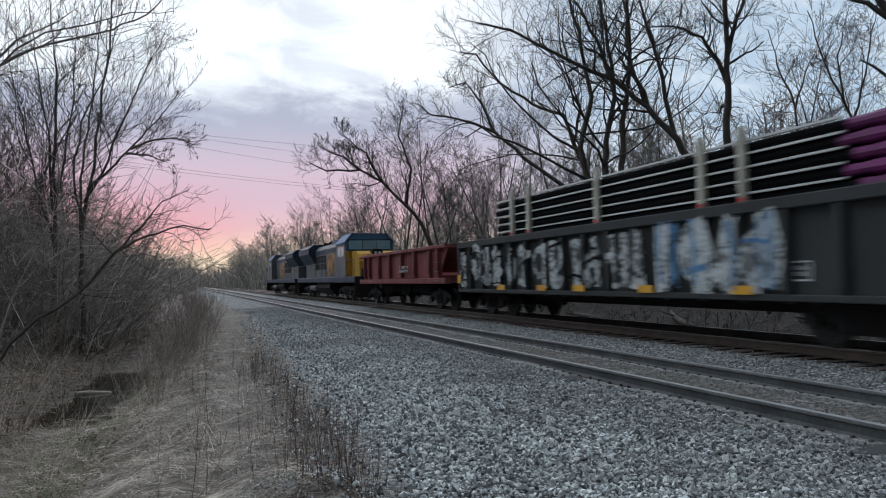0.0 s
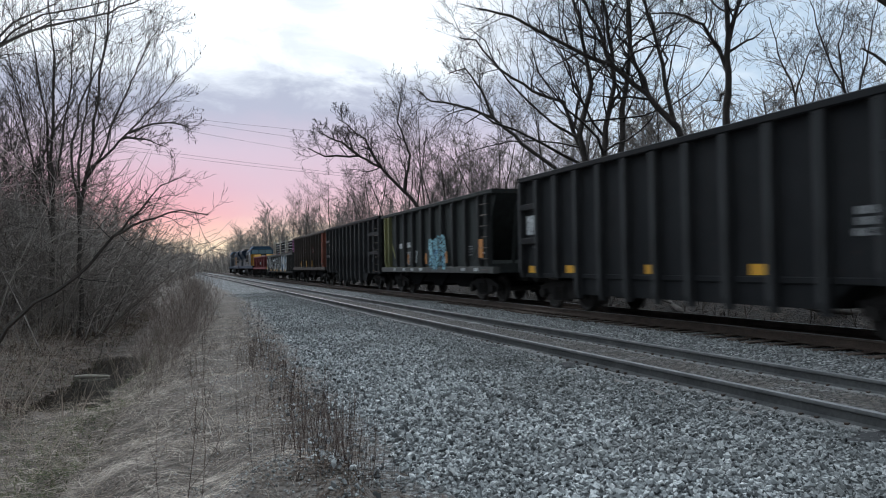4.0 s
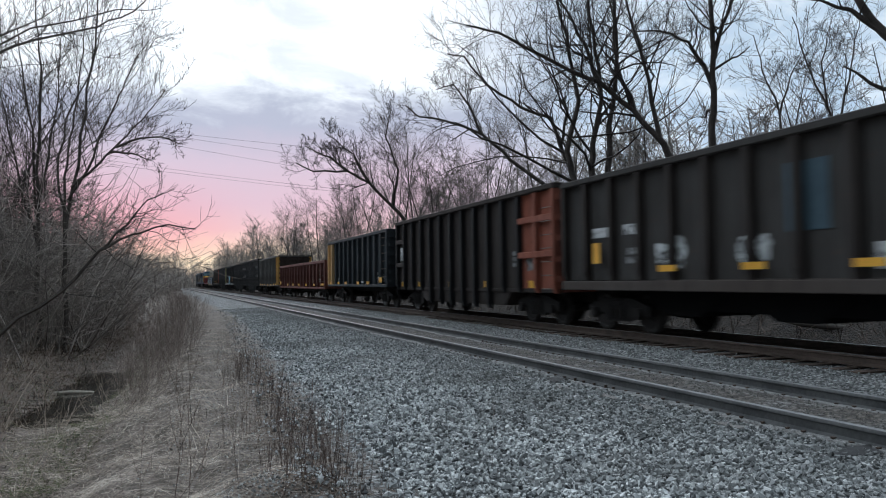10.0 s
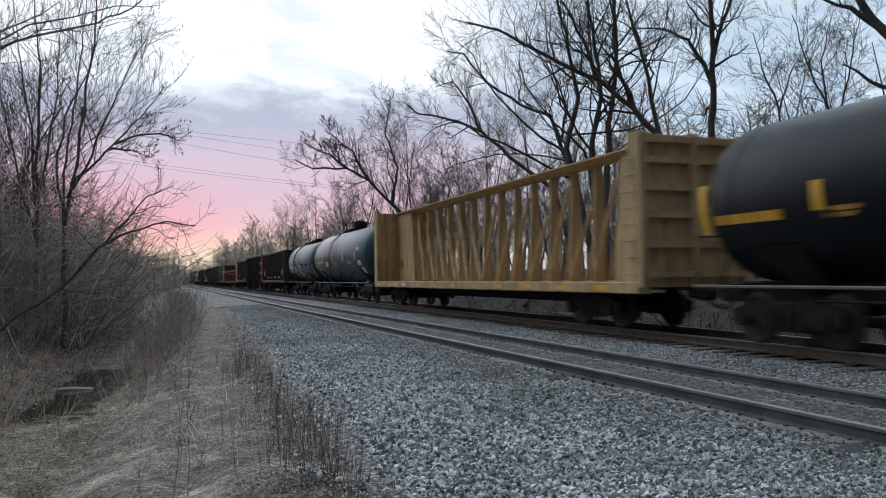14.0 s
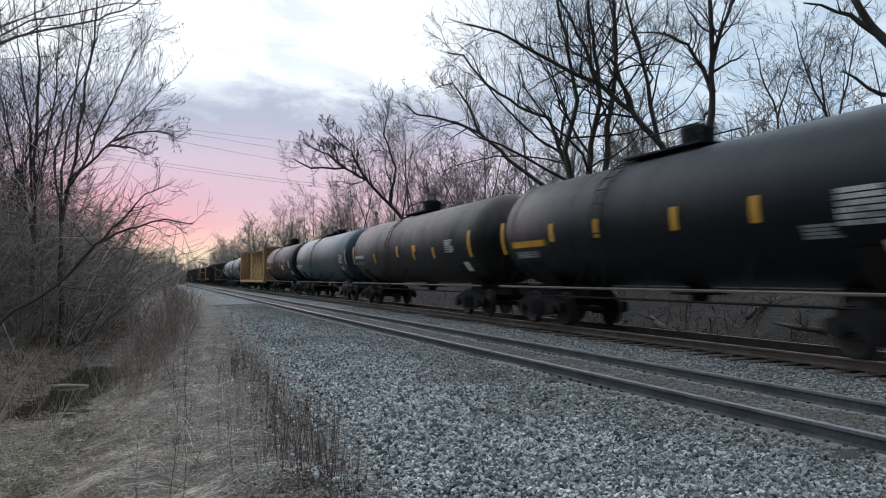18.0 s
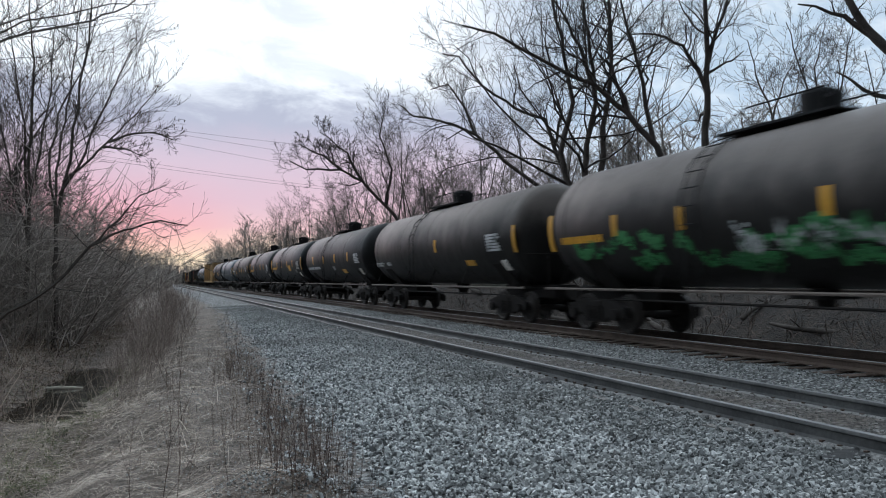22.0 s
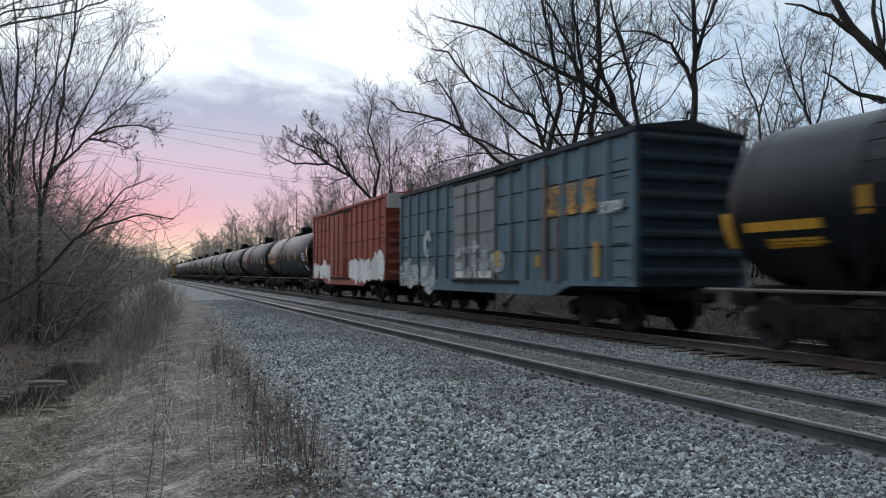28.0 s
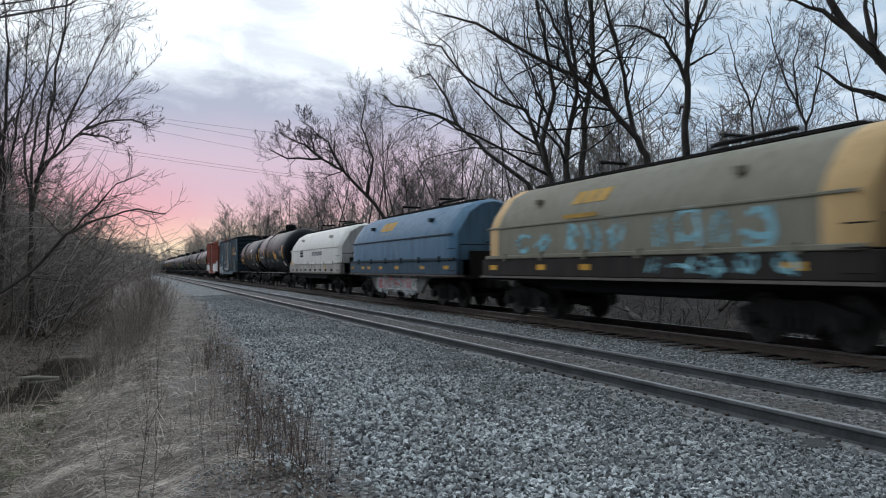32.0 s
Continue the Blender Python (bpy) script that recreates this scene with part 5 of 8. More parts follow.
def make_grass():
    """Dead grass on the bank, laid over and tangled, and litter on the slopes."""
    def matted(rng):
        y = 4.0 + 22 * rng.random() ** 1.9
        x = verge(y) - 0.25 - 3.0 * rng.random()
        if 1.5 * noise.noise((x * 1.5, y * 1.1, 3)) + 0.8 * noise.noise((x * 4.5, y * 4.0, 6)) + 0.42 * (verge(y) - 1.1 - x) < rng.uniform(-0.75, 0.6):
            return None
        return x, y, rng.uniform(0.02, 0.085), rng.uniform(1.2, 4.5), rng.uniform(0.0014, 0.0030), 2.7 + 2.6 * noise.noise((x * 1.1, y * 1.1, 9)) + rng.gauss(0, 1.1)

    def straw(rng):
        y = 4.0 + 18 * rng.random() ** 1.8
        x = verge(y) + 0.1 - 2.4 * rng.random()
        return x, y, rng.uniform(0.012, 0.04), rng.uniform(2.0, 6.0), rng.uniform(0.0010, 0.0022), rng.uniform(0, 6.3)

    def long(rng):
        y = 4.0 + 10 * rng.random() ** 1.5
        x = verge(y) - 1.5 - 2.4 * rng.random() ** 0.8
        if noise.noise((x * 1.1, y * 1.1, 13)) < rng.uniform(-0.45, 0.15):
            return None
        return x, y, rng.uniform(0.10, 0.38), rng.uniform(0.8, 2.4), rng.uniform(0.0018, 0.0036), rng.uniform(0, 6.3)

    def tufts(rng):
        y = 6.5 + 19 * rng.random() ** 1.2
        x = verge(y) - 0.35 - 2.7 * rng.random()
        if noise.noise((x * 1.4, y * 0.8, 23)) < rng.uniform(-0.2, 0.35):
            return None
        return x, y, rng.uniform(0.10, 0.42), rng.uniform(0.3, 1.3), rng.uniform(0.0014, 0.0032), rng.uniform(0, 6.3)

    def green(rng):
        y = 6.5 + 30 * rng.random() ** 1.5
        pick = rng.random()
        x = verge(y) - (rng.uniform(2.2, 2.95) if pick < 0.35 else 3.75 + 3.0 * rng.random() ** 1.4)
        if pick > 0.85:
            y = rng.uniform(6.5, 12)
            x = verge(y) - rng.uniform(2.2, 5.0)
        return x, y, rng.uniform(0.05, 0.2), rng.uniform(0.5, 1.6), rng.uniform(0.003, 0.007), rng.uniform(0, 6.3)

    def bank_litter(rng):
        y = 10 + 32 * rng.random() ** 1.3
        x = verge(y) - 3.7 - 6.0 * rng.random()
        return x, y, rng.uniform(0.06, 0.5), rng.uniform(0.3, 2.2), rng.uniform(0.003, 0.009), rng.uniform(0, 6.3)

    def mulch(rng):
        y = 4.6 + 13 * rng.random() ** 1.7
        x = 1.05 + 0.045 * (y - 5) + rng.gauss(0, 0.27)
        return x, y, rng.uniform(0.008, 0.035), rng.uniform(0.8, 3.0), rng.uniform(0.002, 0.007), rng.uniform(0, 6.3)

    def slope(rng):
        y = 3 + 75 * rng.random() ** 1.5
        x = 13.6 + 6.6 * rng.random()
        if noise.noise((x * 0.55, y * 0.4, 31)) < rng.uniform(-0.55, 0.35):
            return None
        return x, y, rng.uniform(0.06, 0.42), rng.uniform(0.6, 2.6), rng.uniform(0.006, 0.016), rng.uniform(0, 6.3)

    blade_mesh("dead_grass", MAT_GRASS, "matted tan dead grass on the bank", 50000, matted, 51)
    blade_mesh("fallen_straw", MAT_GRASS, "short bits of dead grass lying flat on the bank", 9000, straw, 52)
    blade_mesh("long_grass", LONG_GRASS, "long pale dead grass blades fallen over the bank", 2600, long, 53)
    blade_mesh("grass_tufts", MAT_GRASS, "upright tufts of dry grass on the side of the ditch", 7000, tufts, 54)
    blade_mesh("green_grass", GREEN_GRASS, "thin faded green grass beside the ditch", 8000, green, 55)
    blade_mesh("bank_litter", LITTER, "dead leaves and stalks on the wooded side of the ditch", 17000, bank_litter, 58)
    blade_mesh("weed_litter", LITTER, "brown leaf and twig litter at the ballast edge", 12000, mulch, 56)
    blade_mesh("slope_grass", DARK_LITTER, "withered grass and litter on the slope beyond the tracks", 11000, slope, 57)


def make_weeds():
    # the reddish stems along the edge of the ballast
    rng = random.Random(61)
    edge = []
    for _ in range(84):
        y = 4.9 + 9.5 * rng.random() ** 1.5
        edge.append((1.05 + 0.035 * (y - 5) + rng.gauss(0, 0.22), y, rng.uniform(0.55, 1.0), rng.uniform(0, 360)))
    shrub("dry_weed", "thin dark dry weed stems at the ballast edge", "weed", "weeds at the ballast edge", WEED, WEED, 62, edge,
          stems=4, height=0.66, spread=0.2, count=(4, 2), last=1, thin=0.0012, lean=0.16, r=0.0036, fork=0.4)
    shrub("tall_weed", "tall thin dark weed stem on the bank", "weed", "tall weeds on the bank", WEED, WEED, 63,
          [(-0.08, 5.15, 0.8, 0), (0.04, 5.2, 1.1, 140), (0.14, 5.35, 1.0, 200), (2.44, 5.5, 0.62, 80), (0.34, 9.2, 1.15, 30), (1.2, 11.5, 1.0, 250), (1.3, 14, 1.1, 300), (0.15, 8.0, 0.9, 120), (0.75, 10.2, 0.8, 60)],
          stems=1, height=1.05, spread=0.02, count=(6, 2), last=1, thin=0.0018, lean=0.22, r=0.006, fork=0.5)
    shrub("dry_stalk", "pale dry stalks leaning over the ditch", "weed", "stalks by the ditch", STRAW, STRAW, 64,
          [(-1.5, 8.8, 1.0, 0), (-1.9, 9.6, 1.2, 120), (-2.2, 10.8, 1.3, 220), (-1.2, 10.0, 0.9, 310), (-1.6, 12.5, 1.2, 45), (-2.6, 12.5, 1.4, 170), (-2.9, 14.6, 1.3, 20), (-3.2, 16.2, 1.5, 140), (-2.7, 18.2, 1.2, 260), (-3.3, 20.5, 1.4, 60), (-2.2, 20.8, 1.1, 200), (-4.2, 18.5, 1.5, 330), (-1.9, 8.6, 0.8, 100), (-0.9, 14.5, 1.0, 270), (-0.7, 15.5, 1.1, 80)],
          stems=9, height=1.1, spread=0.35, count=(3, 2), last=1, thin=0.002, lean=1.1, r=0.0055)
    # a fallen log in the ditch, a loose board and scraps of tie by the rails
    s = Shape().tube([(-0.75, 0, 0), (-0.2, 0.05, 0.03), (0.8, 0.02, 0.0)], [0.06, 0.07, 0.045], 8)
    ob = tagged(new("fallen_log", s.mesh("fallen_log", CREAM_WOOD, True)), "pale bare log lying across the ditch", "log")
    ob.matrix_basis = pose(-1.76, 17.9, -0.985, 0, 1, -4) @ Matrix.Diagonal((0.5, 0.6, 0.6, 1))
    for x, y, l, turn, tilt, r in ((16.2, 21.5, 3.2, 70, 6, 0.11), (17.4, 18.0, 2.4, 20, 14, 0.08), (15.8, 27.5, 3.6, 95, 4, 0.10), (17.0, 33.0, 2.8, 50, 10, 0.12), (16.4, 15.2, 2.2, 120, 5, 0.09), (17.8, 41.0, 3.4, 80, 8, 0.13)):
        s = Shape().tube([(-l / 2, 0, 0), (-l / 6, 0.05 * l, 0.04), (l / 5, 0.02 * l, 0.02), (l / 2, -0.03 * l, 0.07)], [r, r * 0.95, r * 0.8, r * 0.45], 8)
        s.tube([(l / 8, 0, 0.05), (l / 5, 0.22 * l, 0.3)], [r * 0.4, r * 0.15], 5)
        ob = tagged(new("fallen_log", s.mesh("fallen_log", BARK, True)), "dark fallen branch on the slope beyond the tracks", "log", "fallen branches on the slope")
        ob.matrix_basis = pose(x, y, lie(x, y) + r * 0.7, 0, -tilt, turn)
    first = None
    for x, y, w, l, a in ((5.05, 9.0, 0.10, 0.55, 78), (5.12, 8.0, 0.09, 0.5, 85), (5.1, 7.2, 0.08, 0.45, 70), (4.75, 6.6, 0.08, 0.42, 60), (5.15, 10.4, 0.08, 0.5, 88), (5.2, 6.0, 0.1, 0.4, 95), (4.9, 18.5, 0.14, 0.9, 80)):
        if first is None:
            sh = Shape().prism([(-0.5, 0), (0.46, 0), (0.5, 0.25), (0.2, 0.45), (-0.47, 0.35)], -0.5, 0.5)
            first = tagged(new("wood_scrap", sh.mesh("wood_scrap", OLD_WOOD)), "split grey scrap of an old tie on the ballast", "wood scrap", "wood scraps by the rails")
            ob = first
        else:
            ob = copy_thing(first, Matrix.Identity(4))
        ob.matrix_basis = pose(x, y, lie(x, y) - 0.005, 0, 0, a) @ Matrix.Diagonal((l, w, 0.05, 1))
    sh = Shape()
    sh.v = [(0.27 * math.cos(a) * (1 + 0.3 * math.sin(3 * a) + 0.2 * math.sin(7 * a)), 0.13 * math.sin(a) * (1 + 0.35 * math.cos(5 * a)), 0.0) for a in [2 * math.pi * k / 18 for k in range(18)]] + [(0, 0, 0.012)]
    sh.f = [(k, (k + 1) % 18, 18) for k in range(18)]
    for x, y, turn, s in ((5.33, 4.62, 20, 1.0), (5.38, 9.7, 60, 1.0), (5.0, 22.0, 80, 1.6)):
        ob = tagged(new("oil_stain", sh.mesh("oil_stain", PIPE)), "dark patch of spilt tar on the ballast", "stain", "tar patches")
        ob.matrix_basis = pose(x, y, lie(x, y) + 0.02, 0, 0, turn) @ Matrix.Scale(s, 4)
    # power lines high over the woods
    for z, fall in ((40.75, -0.0535), (40.11, -0.103), (37.77, -0.1324), (31.31, -0.0889), (30.44, -0.0859)):
        pts = [(-60 + 10 * i, 205.0, z + fall * (-60 + 10 * i) + 0.0004 * (10 * i - 85) ** 2 - 0.5) for i in range(26)]
        tagged(new("power_line", Shape().tube(pts, 0.035, 4).mesh("power_line", WIRE)), "thin dark overhead power line", "power line", "power lines")


make_trees()
make_far_woods()
make_ditch_thicket()
make_grass()
make_weeds()


# ---- the train ----
WHEELSETS, CARS = [], []
GROUP = "freight cars of the train"


def truck_mesh():
    frame_ = []
    for s in (-1, 1):
        sh = Shape()
        x0, x1 = (1.0 * s - 0.07, 1.0 * s + 0.07)
        sh.slab([(-1.22, 0.40), (-1.22, 0.62), (-0.95, 0.70), (-0.55, 0.80), (0.55, 0.80), (0.95, 0.70), (1.22, 0.62), (1.22, 0.40), (1.0, 0.38), (0.62, 0.46), (0.42, 0.26), (-0.42, 0.26), (-0.62, 0.46), (-1.0, 0.38)], x0, x1)
        for y in (-0.89, 0.89):
            sh.tube([(x1 * 1.0 - 0.02 * s, y, 0.45), (x1 + 0.12 * s, y, 0.45)] if s > 0 else [(x0 + 0.02, y, 0.45), (x0 - 0.12, y, 0.45)], 0.13, 10)
        for y in (-0.26, -0.09, 0.09, 0.26):
            xx = x1 + 0.01 if s > 0 else x0 - 0.01
            sh.tube([(xx, y, 0.32), (xx, y, 0.64)], 0.06, 8)
        frame_.append(sh.mesh("side_frame", STEEL))
    bolster = Shape().soft(-1.1, -0.2, 0.5, 1.1, 0.2, 0.78, 0.04).box(-0.3, -0.3, 0.78, 0.3, 0.3, 0.9).box(-1.0, -1.2, 0.42, -0.9, -1.0, 0.5).mesh("truck", STEEL)
    ws = Shape()
    ws.tube([(-0.95, 0, 0), (0.95, 0, 0)], 0.08, 10)
    for s in (-1, 1):
        x = 0.7525 * s
        prof = [(x - 0.02 * s, 0.10), (x + 0.03 * s, 0.10), (x + 0.04 * s, 0.16), (x + 0.015 * s, 0.20), (x + 0.015 * s, 0.36), (x + 0.05 * s, 0.40), (x + 0.05 * s, 0.445), (x - 0.03 * s, 0.455), (x - 0.06 * s, 0.48), (x - 0.075 * s, 0.48), (x - 0.08 * s, 0.40), (x - 0.03 * s, 0.36), (x - 0.03 * s, 0.2), (x - 0.06 * s, 0.16), (x - 0.06 * s, 0.1)]
        b, n = len(ws.v), 15
        for xx, r in prof:
            ws.v += [(xx, r * math.cos(2 * math.pi * k / n), r * math.sin(2 * math.pi * k / n)) for k in range(n)]
        for i in range(len(prof) - 1):
            for k in range(n):
                a, c = b + i * n + k, b + i * n + (k + 1) % n
                ws.f.append((a, c, c + n, a + n))
    return bolster, frame_, auto_smooth(ws.mesh("wheelset", WHEEL), 30)


BOLSTER, FRAMES, WHEELS = truck_mesh()
COUPLER = Shape().soft(-0.11, 0.0, 0.74, 0.11, 0.45, 0.96, 0.03).slab([(0.42, 0.70), (0.62, 0.70), (0.72, 0.78), (0.72, 0.92), (0.60, 1.0), (0.42, 1.0)], -0.17, 0.17).tube([(-0.35, 0.05, 0.75), (-0.33, 0.4, 0.55), (-0.25, 0.75, 0.62)], 0.03, 6).mesh("coupler", STEEL)


def running_gear(car, length, inset=1.9, coupler=0.35, wheel_count=2):
    """Trucks and couplers. inset: from the body's end to the truck's middle."""
    for s in (-1, 1):
        truck = part("truck", BOLSTER, None, car)
        truck.matrix_basis = pose(0, s * (length / 2 - inset), 0)
        for fr in FRAMES:
            part("side_frame", fr, None, truck)
        for y in (-0.89, 0.89):
            ws = part("wheelset", WHEELS, None, truck)
            ws.matrix_basis = pose(0, y, 0.455)
            WHEELSETS.append((ws, y))
        c = part("coupler", COUPLER, None, car)
        c.matrix_basis = pose(0, s * (length / 2 - 0.15), 0, 0, 0, 0 if s > 0 else 180)


def new_car(name, label, front, rear, category="freight car", group=GROUP):
    car = thing(name, label, category, group)
    car.matrix_basis = pose(XF, (front + rear) / 2, DZ)
    CARS.append((car, (front + rear) / 2))
    return car, front - rear


def ladder(car, x, y, z0, z1, mat, w=0.42, step=0.36):
    """Grab irons up a corner of the side."""
    rung = Shape().tube([(0, -w / 2, 0), (-0.06, -w / 2, 0), (-0.06, w / 2, 0), (0, w / 2, 0)], 0.014, 5).mesh("rung", mat)
    for s in (-1, 1):
        z = z0
        while z < z1:
            ob = part("rung", rung, None, car)
            ob.matrix_basis = pose(s * abs(x), y, z, 0, 0, 0 if s < 0 else 180)
            z += step


def bars(car, y0, z0, w, h, rows, mat, x=-1.5, name="lettering", rng=random.Random(9)):
    """Lines of worn lettering as plain bars; the car's front is at greater y."""
    sh = Shape()
    hh = h / rows
    for r in range(rows):
        y = y0
        end = y0 + w * (rng.uniform(0.7, 1.0) if rows > 1 else 1)
        while y < end:
            l = hh * rng.uniform(0.35, 0.75)
            sh.box(x - 0.006, y, z0 + h - (r + 0.82) * hh, x + 0.001, min(y + l, end), z0 + h - (r + 0.1) * hh)
            y += l + hh * rng.uniform(0.12, 0.25)
    part(name, sh, mat, car)


def sign(car, y0, z0, w, h, mat, x=-1.5, name="panel", label="", tilt=0.0):
    part(name, Shape().box(x - 0.008, y0, z0, x + 0.001, y0 + w, z0 + h), mat, car, label)


def frame_sign(car, y0, z0, w, h, x=-1.34):
    """A plate with a thin painted border and two lines of worn lettering."""
    sh = Shape()
    for a, b, c, d in ((0, 0, w, 0.03), (0, h - 0.03, w, 0.03), (0, 0.03, 0.03, h - 0.06), (w - 0.03, 0.03, 0.03, h - 0.06)):
        sh.box(x - 0.008, y0 + a, z0 + b, x + 0.001, y0 + a + c, z0 + b + d)
    part("sign_border", sh, MARK, car, "thin white border")
    bars(car, y0 + 0.08, z0 + 0.07, w - 0.16, h - 0.14, 2, PALE, x)


def strokes(car, x, y0, y1, z0, z1, mat, seed, letters, width=0.09, name="graffiti", label=""):
    """Sprayed letters: bent bands on the side, one letter after the other."""
    rng = random.Random(seed)
    step = (y1 - y0) / letters

    def band(sh, pts, w, lift):
        left, right = [], []
        for i, p in enumerate(pts):
            a, b = pts[max(i - 1, 0)], pts[min(i + 1, len(pts) - 1)]
            dx, dz = b[0] - a[0], b[1] - a[1]
            m = math.hypot(dx, dz) or 1
            left.append((p[0] - dz / m * w, p[1] + dx / m * w))
            right.append((p[0] + dz / m * w, p[1] - dx / m * w))
        b = len(sh.v)
        sh.v += [(x - lift, y, z) for y, z in left] + [(x - lift, y, z) for y, z in right]
        n = len(pts)
        sh.f += [(b + i, b + i + 1, b + n + i + 1, b + n + i) for i in range(n - 1)]

    for k in range(letters):
        sh = Shape()
        c = y0 + (k + 0.5) * step
        for j in range(rng.choice((2, 3, 3, 4))):
            kind = rng.random()
            w = width * rng.uniform(0.6, 1.3)
            h0, h1 = z0 + (z1 - z0) * rng.uniform(0, 0.12), z1 - (z1 - z0) * rng.uniform(0, 0.12)
            lift = 0.004 + 0.0015 * (j + 3 * (k % 2))
            if kind < 0.55:
                yy = c + step * rng.uniform(-0.4, 0.4)
                band(sh, [(yy, h0), (yy + step * rng.uniform(-0.12, 0.12), (h0 + h1) / 2), (yy + step * rng.uniform(-0.2, 0.2), h1)], w, lift)
            elif kind < 0.85:
                r, zc = step * rng.uniform(0.22, 0.4), (h0 + h1) / 2 + rng.uniform(-0.2, 0.2) * (z1 - z0)
                a0 = rng.uniform(0, 6.3)
                band(sh, [(c + r * math.cos(a0 + t * 0.55), zc + min(r * 1.3, (z1 - z0) * 0.45) * math.sin(a0 + t * 0.55)) for t in range(rng.randint(6, 11))], w, lift)
            else:
                zc = rng.uniform(h0, h1)
                band(sh, [(c - step * 0.4, zc), (c, zc + rng.uniform(-0.1, 0.1)), (c + step * 0.45, zc + rng.uniform(-0.15, 0.15))], w, lift)
        part(name, sh, mat, car, label)


def reflectors(car, ys, z, x=-1.5, w=0.45, h=0.10, mat=None):
    me = Shape().box(-0.006, -w / 2, -h / 2, 0.001, w / 2, h / 2).mesh("reflector", mat or REFLECT)
    for y in ys:
        ob = part("reflector", me, None, car)
        ob.matrix_basis = pose(x, y, z)
        ob = part("reflector", me, None, car)
        ob.matrix_basis = pose(-x, y, z, 0, 0, 180)


